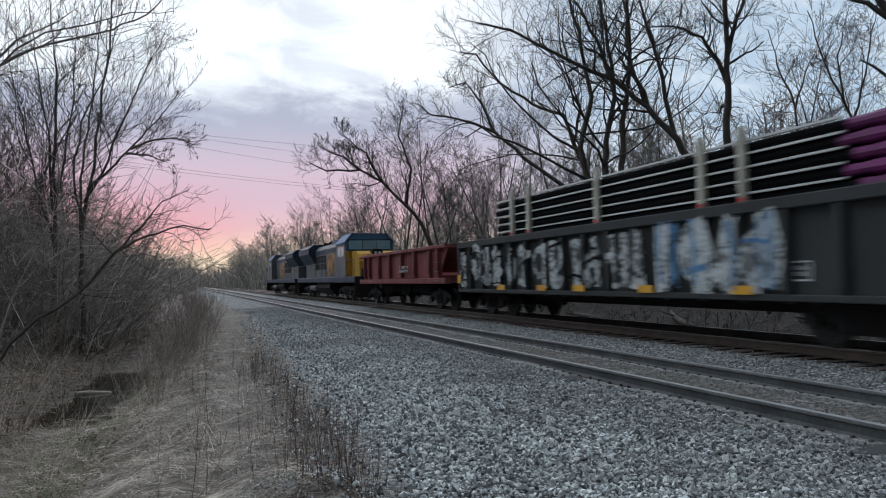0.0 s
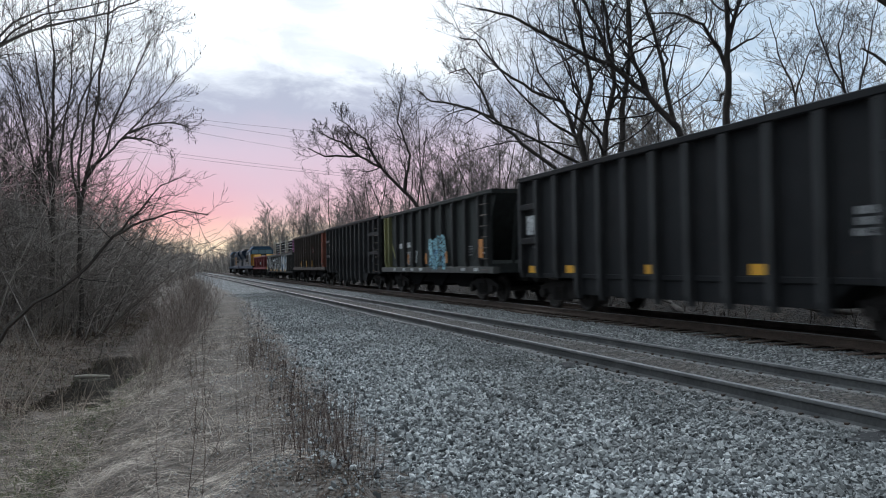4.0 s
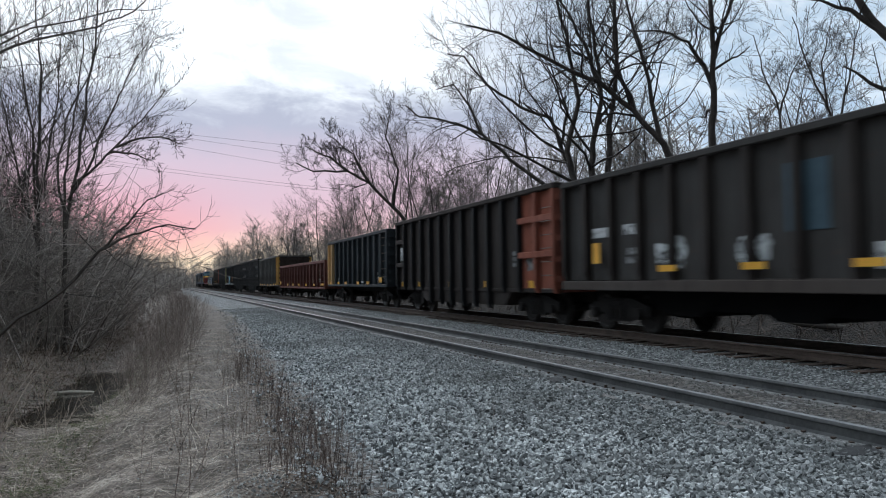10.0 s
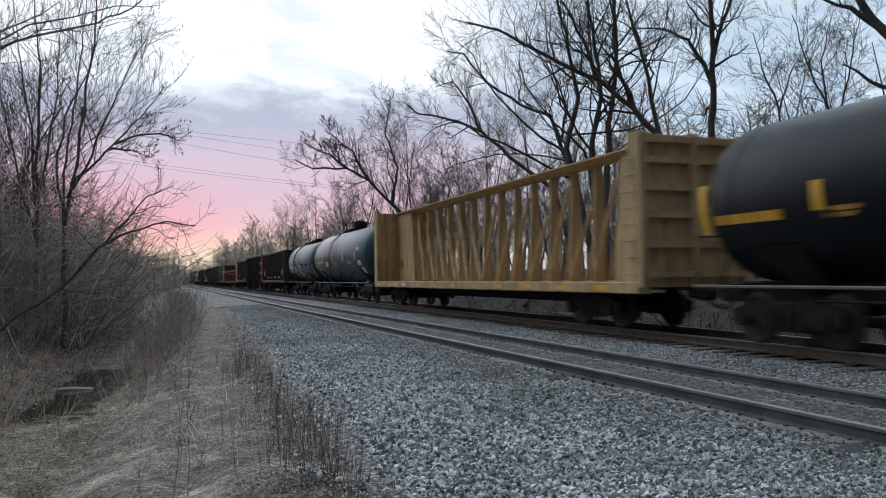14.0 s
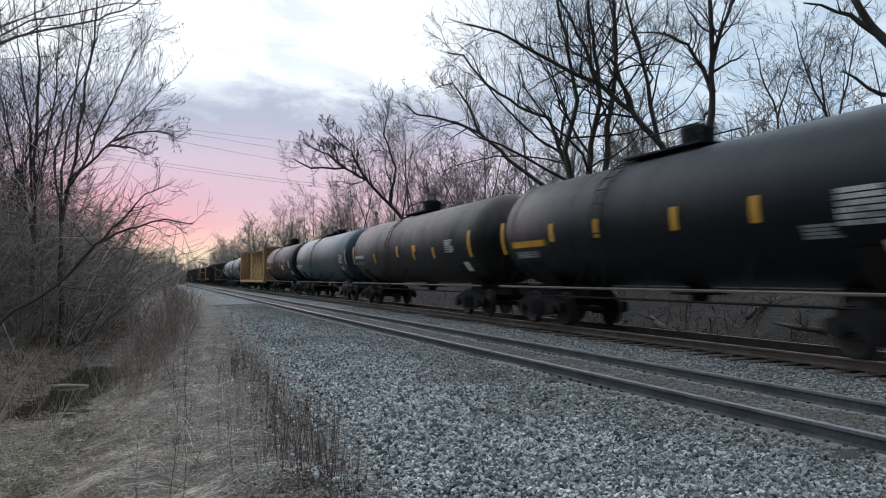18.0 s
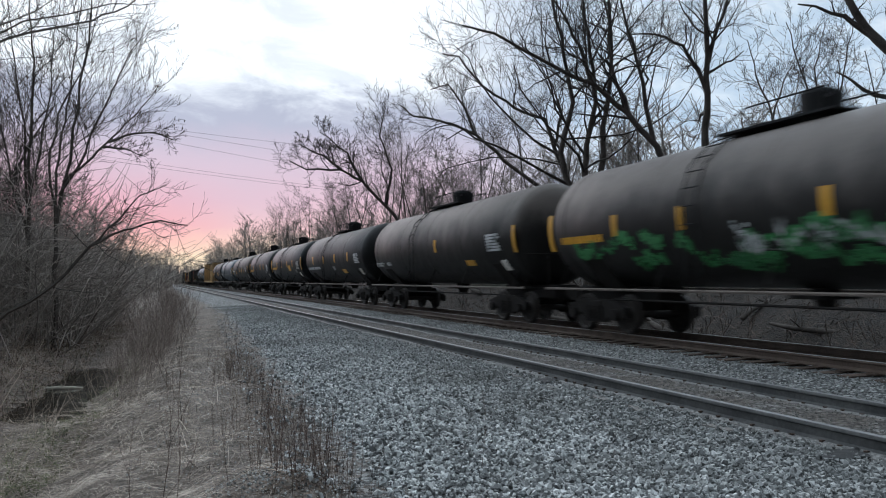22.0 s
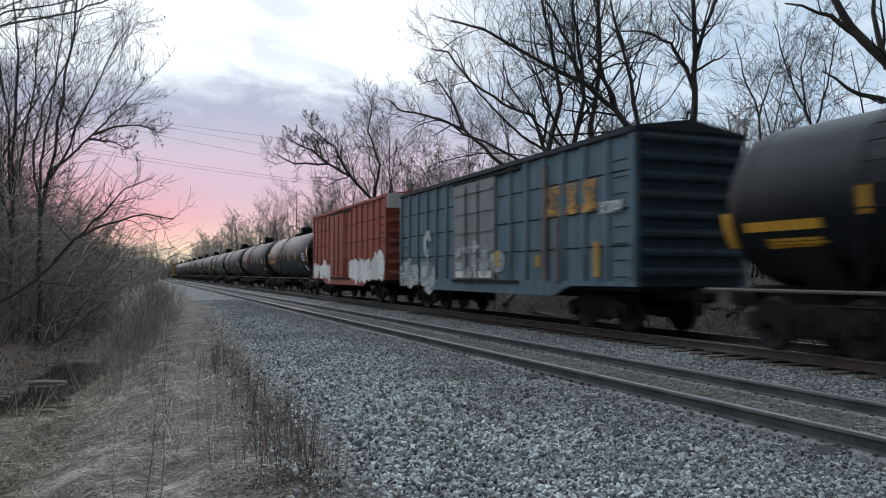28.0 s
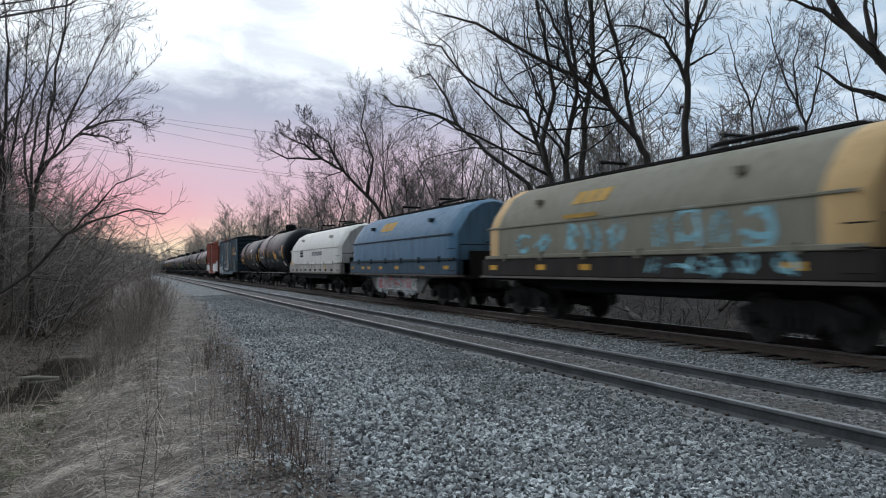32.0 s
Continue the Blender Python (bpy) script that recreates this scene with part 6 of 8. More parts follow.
def open_car(name, label, front, rear, z0, z1, body, posts=14, post_mat=None, chord=None, front_mat=None, rear_mat=None, tub=False, sill=None, slope=0.0, framed=False, end_ribs=4, inset=1.9, rim=0.12, post_w=0.13, post_d=0.10, end_mat=None):
    """An open-topped car with posts along its sides. tub: with sunk bottoms; sill: a deep side sill; slope: the ends' overhang; framed: end bays with level ribs."""
    car, L = new_car(name, label, front, rear)
    h, post_mat, chord = L / 2, post_mat or body, chord or body
    zs = z0 + (0.22 if sill else 0)
    bay = L / posts
    for s in (-1, 1):
        xo, xi = s * 1.33, s * 1.29
        rb = bay * (2 if framed else 1)
        for y0, y1, mat, nm in ((-h, -h + rb, rear_mat or body, "rear_bay"), (-h + rb, h - bay, body, "side_sheet"), (h - bay, h, front_mat or body, "front_bay")):
            out = [(y0, zs), (y1, zs), (y1, z1), (y0, z1)]
            if slope and nm == "rear_bay":
                out = [(y0 + slope, zs), (y1, zs), (y1, z1), (y0, z1), (y0 + slope * 0.9, z1 - 0.9)]
            if slope and nm == "front_bay":
                out = [(y0, zs), (y1 - slope, zs), (y1 - slope * 0.9, z1 - 0.9), (y1, z1), (y0, z1)]
            part(nm, Shape().slab(out, min(xo, xi), max(xo, xi)), mat, car)
        part("top_chord", Shape().soft(min(xi, s * 1.5), -h - 0.02, z1 - rim, max(xi, s * 1.5), h + 0.02, z1 + 0.02, 0.02), chord, car)
        wide = 1.36 if framed else 1.50
        part("side_sill", Shape().soft(min(s * 1.25, s * wide), -h, z0 - 0.02, max(s * 1.25, s * wide), h, z0 + (0.20 if sill else 0.10), 0.015), sill or body, car)
        xa, xb = sorted((s * 1.325, s * (1.40 + post_d)))
        low = 0.46 if framed else 0.0
        def post_mesh(zl):
            x2 = xb - 0.07 if s > 0 else xa + 0.07
            pts = [(x2, zl - 0.06), (xb, zl + 0.16), (xb, z1 - rim - 0.01), (xa, z1 - rim - 0.01), (xa, zl - 0.06)] if s > 0 else [(xb, zl - 0.06), (xb, z1 - rim - 0.01), (xa, z1 - rim - 0.01), (xa, zl + 0.16), (x2, zl - 0.06)]
            return Shape().prism(pts, -post_w / 2, post_w / 2).mesh("side_post", post_mat)
        me, deep = post_mesh(zs + 0.04), post_mesh(zs - low)
        for i in range(posts + 1):
            y = -h + i * bay
            y = min(max(y, -h + post_w / 2 + slope), h - post_w / 2 - slope)
            ob = part("side_post", deep if abs(y) < h - 3.3 else me, None, car)
            ob.matrix_basis = pose(0, y, 0)
            if i in (0, 1) and rear_mat or i in (posts, posts - 1) and front_mat:
                ob.data = me.copy()
                ob.data.materials[0] = rear_mat if i < 2 else front_mat
        if framed:
            for y0, y1 in ((-h, -h + bay), (-h + bay, -h + 2 * bay), (h - bay, h)):
                for k, z in enumerate((z0 + (z1 - z0) * 0.36, z0 + (z1 - z0) * 0.70)):
                    part("end_rib", Shape().soft(min(xo, s * 1.49), y0 + 0.07, z - 0.09, max(xo, s * 1.49), y1 - 0.07, z + 0.09, 0.02), (rear_mat if y0 < 0 else front_mat) or body, car)
    for e, mat in ((-1, end_mat or rear_mat or body), (1, front_mat or body)):
        ya, yb = sorted((e * (h - 0.03), e * (h - 0.10)))
        if slope:
            pts = [(e * h, z1), (e * (h - 0.06), z1), (e * (h - slope - 1.6), z0 + 0.5), (e * (h - slope - 1.55), z0 + 0.42)]
            part("end_slope", Shape().slab(pts if e > 0 else pts[::-1], -1.36, 1.36), mat, car)
            part("end_sill", Shape().box(-1.45, min(e * (h - slope), e * (h - slope - 0.25)), z0, 1.45, max(e * (h - slope), e * (h - slope - 0.25)), z0 + 0.3), mat, car)
            for x in (-0.5, 0.5):
                part("end_strut", Shape().tube([(x, e * (h - slope - 0.1), z0 + 0.2), (x, e * (h - 0.25), z1 - 0.35)], 0.06, 6), mat, car)
        else:
            part("end_wall", Shape().box(-1.40, ya, z0, 1.40, yb, z1), mat, car)
            for k in range(end_ribs):
                z = z0 + (z1 - z0) * (k + 0.7) / (end_ribs + 0.3)
                y0, y1 = sorted((e * (h - 0.03), e * (h + 0.09)))
                part("end_rib", Shape().box(-1.38, y0, z - 0.11, 1.38, y1, z + 0.05), mat, car)
        part("end_chord", Shape().box(-1.5, *[v for v in (min(e * (h - 0.1), e * (h + 0.03)), z1 - rim)], 1.5, max(e * (h - 0.1), e * (h + 0.03)), z1 + 0.015), chord, car)
    part("floor", Shape().box(-1.29, -h + 0.1, z0 + 0.0, 1.29, h - 0.1, z0 + 0.08), body, car)
    part("center_sill", Shape().box(-0.3, -h, z0 - 0.28, 0.3, h, z0 - 0.02), STEEL, car)
    if tub:
        half = h - 3.4
        pts = [(-half - 0.5, z0), (-half, z0 - 0.42), (half, z0 - 0.42), (half + 0.5, z0)]
        part("tub_bottom", Shape().slab(pts, -1.32, 1.32), body, car)
    elif sill:
        half = h - 3.0
        # solid belly behind the chutes, near-black so the colour carries the shade underneath
        part("shaded_hopper_bottom", Shape().slab([(-half - 0.4, z0), (-half, z0 - 0.42), (half, z0 - 0.42), (half + 0.4, z0)], -0.92, 0.92), PITCH, car)
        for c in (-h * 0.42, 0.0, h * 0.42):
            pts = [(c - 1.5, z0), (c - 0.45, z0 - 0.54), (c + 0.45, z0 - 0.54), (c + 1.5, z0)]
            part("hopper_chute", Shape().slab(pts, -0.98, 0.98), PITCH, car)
    ladder(car, 1.50, -h + max(slope, 0.0) * 0.6 + 0.32, z0 + 0.1, z1 - 0.3, RAIL_DUST)
    running_gear(car, L, inset)
    return car, L


def head(z, r, y, e, n=6, bulge=0.42):
    """Half of a tank's profile at one end."""
    return [(y + e * bulge * math.sin(math.pi / 2 * k / n), max(r * math.cos(math.pi / 2 * k / n), 0.02)) for k in range(n + 1)]


def tank_car(label, front, rear, shell, r=1.47, top=4.05, ends=None, strips=(), straps=True, dome="box", placards=(), rows=(), white_dot=False, panel=None, band=None):
    """A tank car: shell, heads, sills, walkway, hatch, ladders and marks. strips: yellow marks as fractions of the length from the front."""
    car, L = new_car("tank_car", label, front, rear)
    h, zc = L / 2, top - r
    b = 0.55
    prof = head(zc, r, -h + b, -1, bulge=b)[::-1] + [(-h + b + (L - 2 * b) * k / 4, r) for k in range(1, 4)] + head(zc, r, h - b, 1, bulge=b)
    part("shell", auto_smooth(Shape().lathe(prof, zc, 40).mesh("shell", shell), 50), shell, car)
    for k in (0.03, 0.27, 0.5, 0.73, 0.97):
        y = -h + b + (L - 2 * b) * k
        part("weld_seam", auto_smooth(Shape().lathe([(y - 0.03, r), (y - 0.02, r + 0.008), (y + 0.02, r + 0.008), (y + 0.03, r)], zc, 40).mesh("weld_seam", shell), 50), shell, car)
    # frame, saddles and the bright running rail
    for s in (-1, 1):
        part("running_rail", Shape().tube([(s * 1.42, -h - 0.1, 1.04), (s * 1.42, h + 0.1, 1.04)], 0.03, 6), RAIL_DUST, car, "pale worn running rail")
        for k in (-0.46, -0.2, 0.0, 0.2, 0.46):
            part("rail_bracket", Shape().tube([(s * 1.42, k * L, 1.04), (s * 1.12, k * L, zc - 0.92)], 0.022, 5), STEEL, car)
    for e in (-1, 1):
        y0, y1 = sorted((e * (h - 3.2), e * (h + 0.1)))
        part("stub_sill", Shape().soft(-0.35, y0, 0.72, 0.35, y1, 1.12, 0.03), STEEL, car)
        yb = e * (h - 1.9)
        part("saddle", Shape().prism([(-1.25, 1.75), (-0.6, 1.0), (0.6, 1.0), (1.25, 1.75), (0.6, 1.35), (-0.6, 1.35)], yb - 0.4, yb + 0.4), STEEL, car)
        part("end_platform", Shape().box(-1.4, min(e * (h - 0.25), e * (h + 0.12)), 1.0, 1.4, max(e * (h - 0.25), e * (h + 0.12)), 1.07), STEEL, car)
        part("hand_rail", Shape().tube([(-1.35, e * (h + 0.08), 1.05), (-1.35, e * (h + 0.08), 2.0), (1.35, e * (h + 0.08), 2.0), (1.35, e * (h + 0.08), 1.05)], 0.018, 5), STEEL, car)
        # brake rigging under the tank
    part("brake_rod", Shape().tube([(-0.9, -h * 0.7, 0.80), (-0.9, h * 0.7, 0.80)], 0.025, 5), STEEL, car)
    part("bottom_outlet", Shape().tube([(0, 0, zc - r + 0.05), (0, 0, zc - r - 0.35)], [0.28, 0.16], 12).box(-0.5, -0.35, zc - r - 0.18, 0.5, 0.35, zc - r - 0.1), STEEL, car)
    # top: walkway, hatch and rails
    part("walkway", Shape().box(-0.55, -0.75, top + 0.03, 0.55, 2.1, top + 0.075), BLACK, car)
    if dome == "box":
        part("hatch_housing", Shape().tube([(0, 0, top - 0.05), (0, 0, top + 0.10), (0, 0, top + 0.44), (0, 0, top + 0.50)], [0.37, 0.37, 0.40, 0.38], 18).tube([(0, 0, top + 0.50), (0, 0, top + 0.56)], [0.30, 0.24], 12).tube([(-0.3, -0.45, top + 0.3), (0.1, 0.0, top + 0.66), (0.3, 0.7, top + 0.62)], 0.02, 5), BLACK, car)
    else:
        part("hatch_housing", Shape().tube([(0, 0.25, top - 0.05), (0, 0.25, top + 0.22), (0, 0.25, top + 0.26)], [0.36, 0.36, 0.2], 16).box(-0.25, -0.8, top + 0.05, 0.25, -0.35, top + 0.3), BLACK, car)
    for s in (-1, 1):
        x = s * 0.62
        part("walkway_rail", Shape().tube([(x, -0.9, top + 0.05), (x, -0.7, top + 0.42), (x, 1.2, top + 0.42), (x, 2.0, top + 0.05)], 0.018, 5).tube([(x, -0.6, top), (x, -0.6, top + 0.42)], 0.015, 5).tube([(x, 1.0, top), (x, 1.0, top + 0.42)], 0.015, 5), BLACK, car)
        # ladder to the hatch
        sh = Shape()
        for dy in (-0.22, 0.22):
            sh.tube([(s * 1.45, dy + 1.75, 1.05)] + [(s * (r + 0.07) * math.cos(radians(a)), dy + 1.75, zc + (r + 0.07) * math.sin(radians(a))) for a in (-15, 10, 35, 60, 75)], 0.016, 5)
        for a in range(-10, 76, 13):
            sh.tube([(s * (r + 0.07) * math.cos(radians(a)), 1.53, zc + (r + 0.07) * math.sin(radians(a))), (s * (r + 0.07) * math.cos(radians(a)), 1.97, zc + (r + 0.07) * math.sin(radians(a)))], 0.013, 5)
        part("ladder", sh, BLACK if s < 0 else BLACK, car)
    part("brake_wheel", Shape().tube([(0.5, -h - 0.12, 1.8), (0.5, -h - 0.16, 1.8)], 0.24, 14), STEEL, car)
    if band:
        part("heater_band", auto_smooth(Shape().lathe([(-h * 0.2, r + 0.004), (-h * 0.2, r + 0.02), (h * 0.2, r + 0.02), (h * 0.2, r + 0.004)], zc, 40).mesh("heater_band", band), 50), band, car)
    low = -22
    for k, a0, a1, w in strips:
        y, a0, a1, w = h - k * L, a0 + low, a1 + low, w * 1.25
        part("reflector", Shape().patch(y - w, y, a0, a1, r + 0.002, zc), REFLECT, car, "yellow reflective strip")
    for k, a0, a1, w in placards:
        y, a0, a1 = h - k * L, a0 + low, a1 + low
        part("warning_panel", Shape().patch(y - w, y, a0, a1, r + 0.003, zc), REFLECT, car, "yellow marking panel")
    rng = random.Random(int(abs(front) * 7))
    for k, a0, a1, w, lines, mat in rows:
        y, a0, a1 = h - k * L, a0 + low, a1 + low
        sh = Shape()
        for i in range(lines):
            t0, t1 = a1 - (a1 - a0) * (i + 0.85) / lines, a1 - (a1 - a0) * (i + 0.1) / lines
            yy, end = y, y - w * rng.uniform(0.75, 1.0)
            size = radians(abs(t1 - t0)) * r
            while yy > end:
                l = size * rng.uniform(0.4, 0.8)
                sh.patch(max(yy - l, end), yy, t0, t1, r + 0.002, zc, n=1)
                yy -= l + size * rng.uniform(0.15, 0.3)
        part("lettering", sh, mat, car)
    if white_dot:
        part("placard", Shape().patch(-h + 1.15, -h + 1.55, -44, -30, r + 0.03, zc), HOOD_WHITE, car, "white diamond placard")
    running_gear(car, L + 0.6, 2.0)
    return car, L, h, zc


def pipe_load(car_y, front, rear):
    """A load of pipes in five layers, with stakes."""
    load = thing("pipe_load", "five layers of black pipes with purple capped ends", "pipes")
    load.matrix_basis = pose(XF, car_y, DZ)
    CARS.append((load, car_y))
    f, b = front - car_y, rear - car_y
    for k in range(5):
        z = 2.62 + 0.245 * k
        pipe = Shape().tube([(0, b, 0), (0, f, 0)], 0.092, 10).mesh("pipe", PITCH)
        cap = Shape().tube([(0, b + y, 0) for y in (-0.06, 0.22, 0.26, 0.62, 0.66, 0.95, 1.0, 1.35, 1.4)], [0.116, 0.116, 0.097, 0.097, 0.116, 0.116, 0.097, 0.097, 0.112], 10).mesh("pipe_cap", PURPLE)
        for i in range(11):
            p = part("pipe", pipe, None, load)
            p.matrix_basis = pose(-1.05 + 0.21 * i, 0.09 * ((i * 7 + k * 3) % 5) - 0.16, z)
            part("pipe_cap", cap, None, p, "purple end cap")
        part("batten", Shape().box(-1.19, b + 1.5, z + 0.10, -1.12, f - 0.05, z + 0.14), BATTEN, load, "pale spacer strip")
    for y in (5.2, 4.05, 0.2, -3.75, -4.9):
        for s in (-1, 1):
            st = part("stake", Shape().box(s * 1.24 - 0.05, y - 0.075, 2.5, s * 1.24 + 0.05, y + 0.075, 3.98), CREAM_WOOD, load, "pale wooden stake")
            part("strap", Shape().box(s * 1.24 - 0.06, y - 0.07, 2.55, s * 1.24 + 0.06, y + 0.07, 2.66), RED_MARK, st, "red strap end")


def make_gondolas():
    # maroon ballast hopper behind the engines
    car, L = open_car("ballast_hopper", "maroon ballast hopper with slanted ends", 41.0, 26.9, 1.10, 2.58, MAROON, 7, slope=0.9, sill=MAROON, inset=1.8)
    bars(car, -2.2, 1.55, 1.6, 0.35, 2, PALE)
    # graffitied gondola with pipes
    car, L = open_car("gondola", "black gondola covered in white and blue graffiti", 25.48, 6.66, 0.80, 2.54, CHARCOAL, 17, inset=2.2, rim=0.2)
    strokes(car, -1.51, -2.4, 9.1, 0.92, 2.3, SPRAY, 71, 12, 0.13, label="white sprayed letter")
    strokes(car, -1.525, -2.4, 9.1, 1.0, 2.2, PITCH, 70, 12, 0.03, label="thin black sprayed outline")
    strokes(car, -1.52, -5.95, -2.6, 0.88, 2.4, SPRAY, 72, 4, 0.20, label="white sprayed letter")
    strokes(car, -1.532, -5.95, -2.6, 0.95, 2.4, BLUE_SPRAY, 73, 4, 0.055, label="blue sprayed outline")
    reflectors(car, [5.55, 2.77, 0.72, -2.15, -5.1], 0.97, -1.535, 0.55, 0.16)
    reflectors(car, [9.2], 1.25, -1.535, 0.3, 0.3)
    frame_sign(car, -6.5, 1.12, 0.55, 0.34)
    pipe_load(16.07, 22.6, 7.5)
    # brown hopper with a rusty rear
    car, L = open_car("open_hopper", "dark brown open hopper car with a rusty red end", 6.03, -8.35, 1.04, 3.72, BROWN, 13, slope=0.55, sill=BROWN, rear_mat=RUST, inset=1.8)
    for y, mat, w, h, z in ((1.3, RED_MARK, 0.5, 0.36, 2.32), (-0.48, BLUE_MARK, 0.58, 1.0, 1.72), (-2.22, RED_MARK, 0.65, 0.45, 2.3), (4.6, MARK, 0.30, 0.26, 1.78), (4.6, MARK, 0.30, 0.26, 2.14), (3.9, MARK, 0.30, 0.26, 1.78), (3.9, MARK, 0.30, 0.26, 2.14), (-4.5, MARK, 0.28, 0.35, 1.65)):
        sign(car, y, z, w, h, mat, -1.336)
    sign(car, -0.46, 2.05, 0.54, 0.65, SKY_MARK, -1.345, label="pale blue panel")
    for y, w, z in ((1.34, 0.42, 2.36), (-2.18, 0.57, 2.35)):
        bars(car, y, z, w, 0.28, 2, HOOD_WHITE, -1.345)
    sh = Shape()
    for z, d in ((2.52, 1), (2.36, -1)):
        sh.slab([(-0.36, z), (0.0, z), (-0.18, z + 0.14 * d)][::d], -1.356, -1.350)
    part("panel_mark", sh, BLUE_MARK, car, "two blue triangles")
    strokes(car, -1.342, 1.2, 3.0, 1.32, 1.85, CYAN, 74, 3, 0.05, label="pale blue sprayed letter")
    strokes(car, -1.342, 4.8, 5.8, 1.35, 1.8, CYAN, 97, 2, 0.05, label="pale blue sprayed letter")
    reflectors(car, [2.75, 0.2, -2.32], 1.5, -1.51, 0.14, 0.5)
    strokes(car, -1.342, 3.0, 6.0, 1.10, 1.22, CYAN, 98, 2, 0.03, label="pale blue sprayed line")
    # black tub cars
    for front, rear, mat, rmat, words in ((-9.02, -22.8, BLACK, None, "black coal gondola with sunken tub bottom"), (-39.06, -53.4, BLACK, None, "black coal gondola with ribbed sides"),
                                          (-53.95, -66.95, BLACK, None, "dull black coal gondola with framed ends"), (-117.19, -131.3, SOOT, RUST, "dark brown coal gondola with a rusty red end")):
        car, L = open_car("coal_gondola", words, front, rear, 0.90, 3.78, mat, 13, post_mat=LIT_POST if mat is BLACK else BLACK, tub=True, framed=True, rear_mat=rmat, end_ribs=5, inset=1.75)
        sign(car, L / 2 - 0.98, 2.12, 0.72, 0.55, MARK, -1.34, label="white number panel")
        sign(car, -L / 2 + 1.35, 1.5, 0.5, 0.36, PALE, -1.34, label="grey number panel")
        bars(car, L / 2 - 1.0, 1.7, 0.5, 0.25, 2, PALE, -1.34)
        reflectors(car, [L / 2 - 0.6, L / 2 - 2.8, 0.8, -2.4, -L / 2 + 1.5], 1.12, -1.335, w=0.50, h=0.2)
        bars(car, -L / 2 + 2.4, 1.6, 0.4, 0.5, 3, PALE, -1.34)
    # hopper with a pale olive end and blue graffiti
    car, L = open_car("open_hopper", "ash grey open hopper car with a pale olive end", -23.4, -37.1, 1.0, 3.70, ASH, 11, post_mat=CHARCOAL, slope=0.5, sill=SLATE, front_mat=OLIVE, inset=1.8)
    strokes(car, -1.515, -2.45, -0.3, 1.05, 2.42, CYAN, 75, 3, 0.13, label="pale blue sprayed figure")
    strokes(car, -1.522, -2.4, -0.35, 1.15, 1.9, BLUE_SPRAY, 76, 3, 0.025, label="thin blue sprayed outlines")
    frame_sign(car, -4.69, 1.6, 0.6, 0.33)
    for y, z, w, hh in ((3.82, 2.05, 0.58, 0.22), (2.52, 2.07, 0.66, 0.22), (-5.5, 1.72, 0.34, 0.19), (-5.82, 1.63, 0.28, 0.07)):
        sign(car, y, z, w, hh, MARK, -1.342, label="white marking")
    sign(car, 2.55, 1.3, 0.55, 0.58, PALE, -1.342)
    strokes(car, -1.342, 1.4, 2.1, 1.36, 1.92, SPRAY, 79, 1, 0.07, label="grey sprayed mark")
    for y, z, w, hh in ((2.25, 1.33, 0.14, 0.44), (-0.2, 1.33, 0.16, 0.43), (-2.62, 1.35, 0.18, 0.43), (-6.1, 1.5, 0.34, 0.62)):
        sign(car, y, z, w, hh, RUST_ORANGE, -1.512, label="orange marking")
    for y in (4.4, 2.9, 1.7, 0.45, -4.4, -5.6):
        sign(car, y, 1.05, 0.36, 0.11, MARK, -1.505)
    # grey gondola with yellow end
    car, L = open_car("high_gondola", "slate grey high-sided gondola with a yellow end", -68.27, -81.55, 0.95, 3.62, SLATE, 13, rear_mat=YELLOW, end_mat=BROWN, end_ribs=6, inset=1.8)
    sign(car, 3.0, 1.75, 2.4, 0.75, LOCO_DARK, -1.34, label="dark blue painted panel")
    bars(car, 5.2, 2.2, 0.5, 0.5, 2, MARK, -1.34)
    bars(car, -4.5, 1.1, 0.5, 0.65, 4, MARK, -1.34)
    reflectors(car, [5.8, 4.2, 2.4, 0.2, -2.2, -4.0, -5.3], 1.06, w=0.40, h=0.14)
    # low oxide-red gondola
    car, L = open_car("gondola", "low rust-red gondola with worn white numbers", -82.94, -101.85, 0.82, 2.62, OXIDE, 15, inset=2.2, rim=0.16)
    for y, w in ((6.96, 1.02), (6.0, 0.64)):
        sign(car, y, 1.66, w, 0.77, PITCH, -1.34)
        bars(car, y + 0.04, 1.70, w - 0.08, 0.36, 1, HOOD_WHITE, -1.347)
        bars(car, y + 0.04, 2.10, w * 0.6, 0.26, 1, HOOD_WHITE, -1.347)
    sign(car, 4.78, 0.84, 0.84, 0.42, TAN_SPRAY, -1.336, label="pale square behind the reflector")
    reflectors(car, [9.0], 1.2, w=0.45, h=0.26)
    reflectors(car, [5.2, 2.6, 0.05, -2.95, -5.95], 1.06, w=0.55, h=0.16)
    reflectors(car, [-8.7], 1.08, w=1.0, h=0.13)
    sign(car, 4.76, 1.42, 0.25, 0.5, PALE, -1.34)
    for y0, y1, z0, z1, k, seed in ((-5.45, -3.5, 0.85, 1.75, 4, 101), (-7.4, -6.5, 1.35, 2.1, 2, 102), (-3.4, -2.5, 0.85, 1.3, 2, 103), (4.0, 4.7, 0.85, 1.25, 2, 104), (5.9, 8.6, 1.15, 1.5, 5, 105)):
        strokes(car, -1.345, y0, y1, z0, z1, TAN_SPRAY, seed, k, 0.11 if seed < 105 else 0.03, label="faded tan sprayed patch")
    bars(car, -7.3, 1.2, 0.5, 0.3, 2, MARK, -1.34)
    # blue-black gondola with a pale yellow front bay
    car, L = open_car("high_gondola", "blue-black high-sided gondola with a pale yellow front bay", -102.84, -115.75, 1.0, 3.62, TEAL, 12, front_mat=CREAM, end_ribs=6, inset=1.8)
    reflectors(car, [5.6, 3.5, 1.68, -1.1, -3.1], 1.18, w=0.5, h=0.14)
    reflectors(car, [-5.4], 1.31, w=0.5, h=0.24)
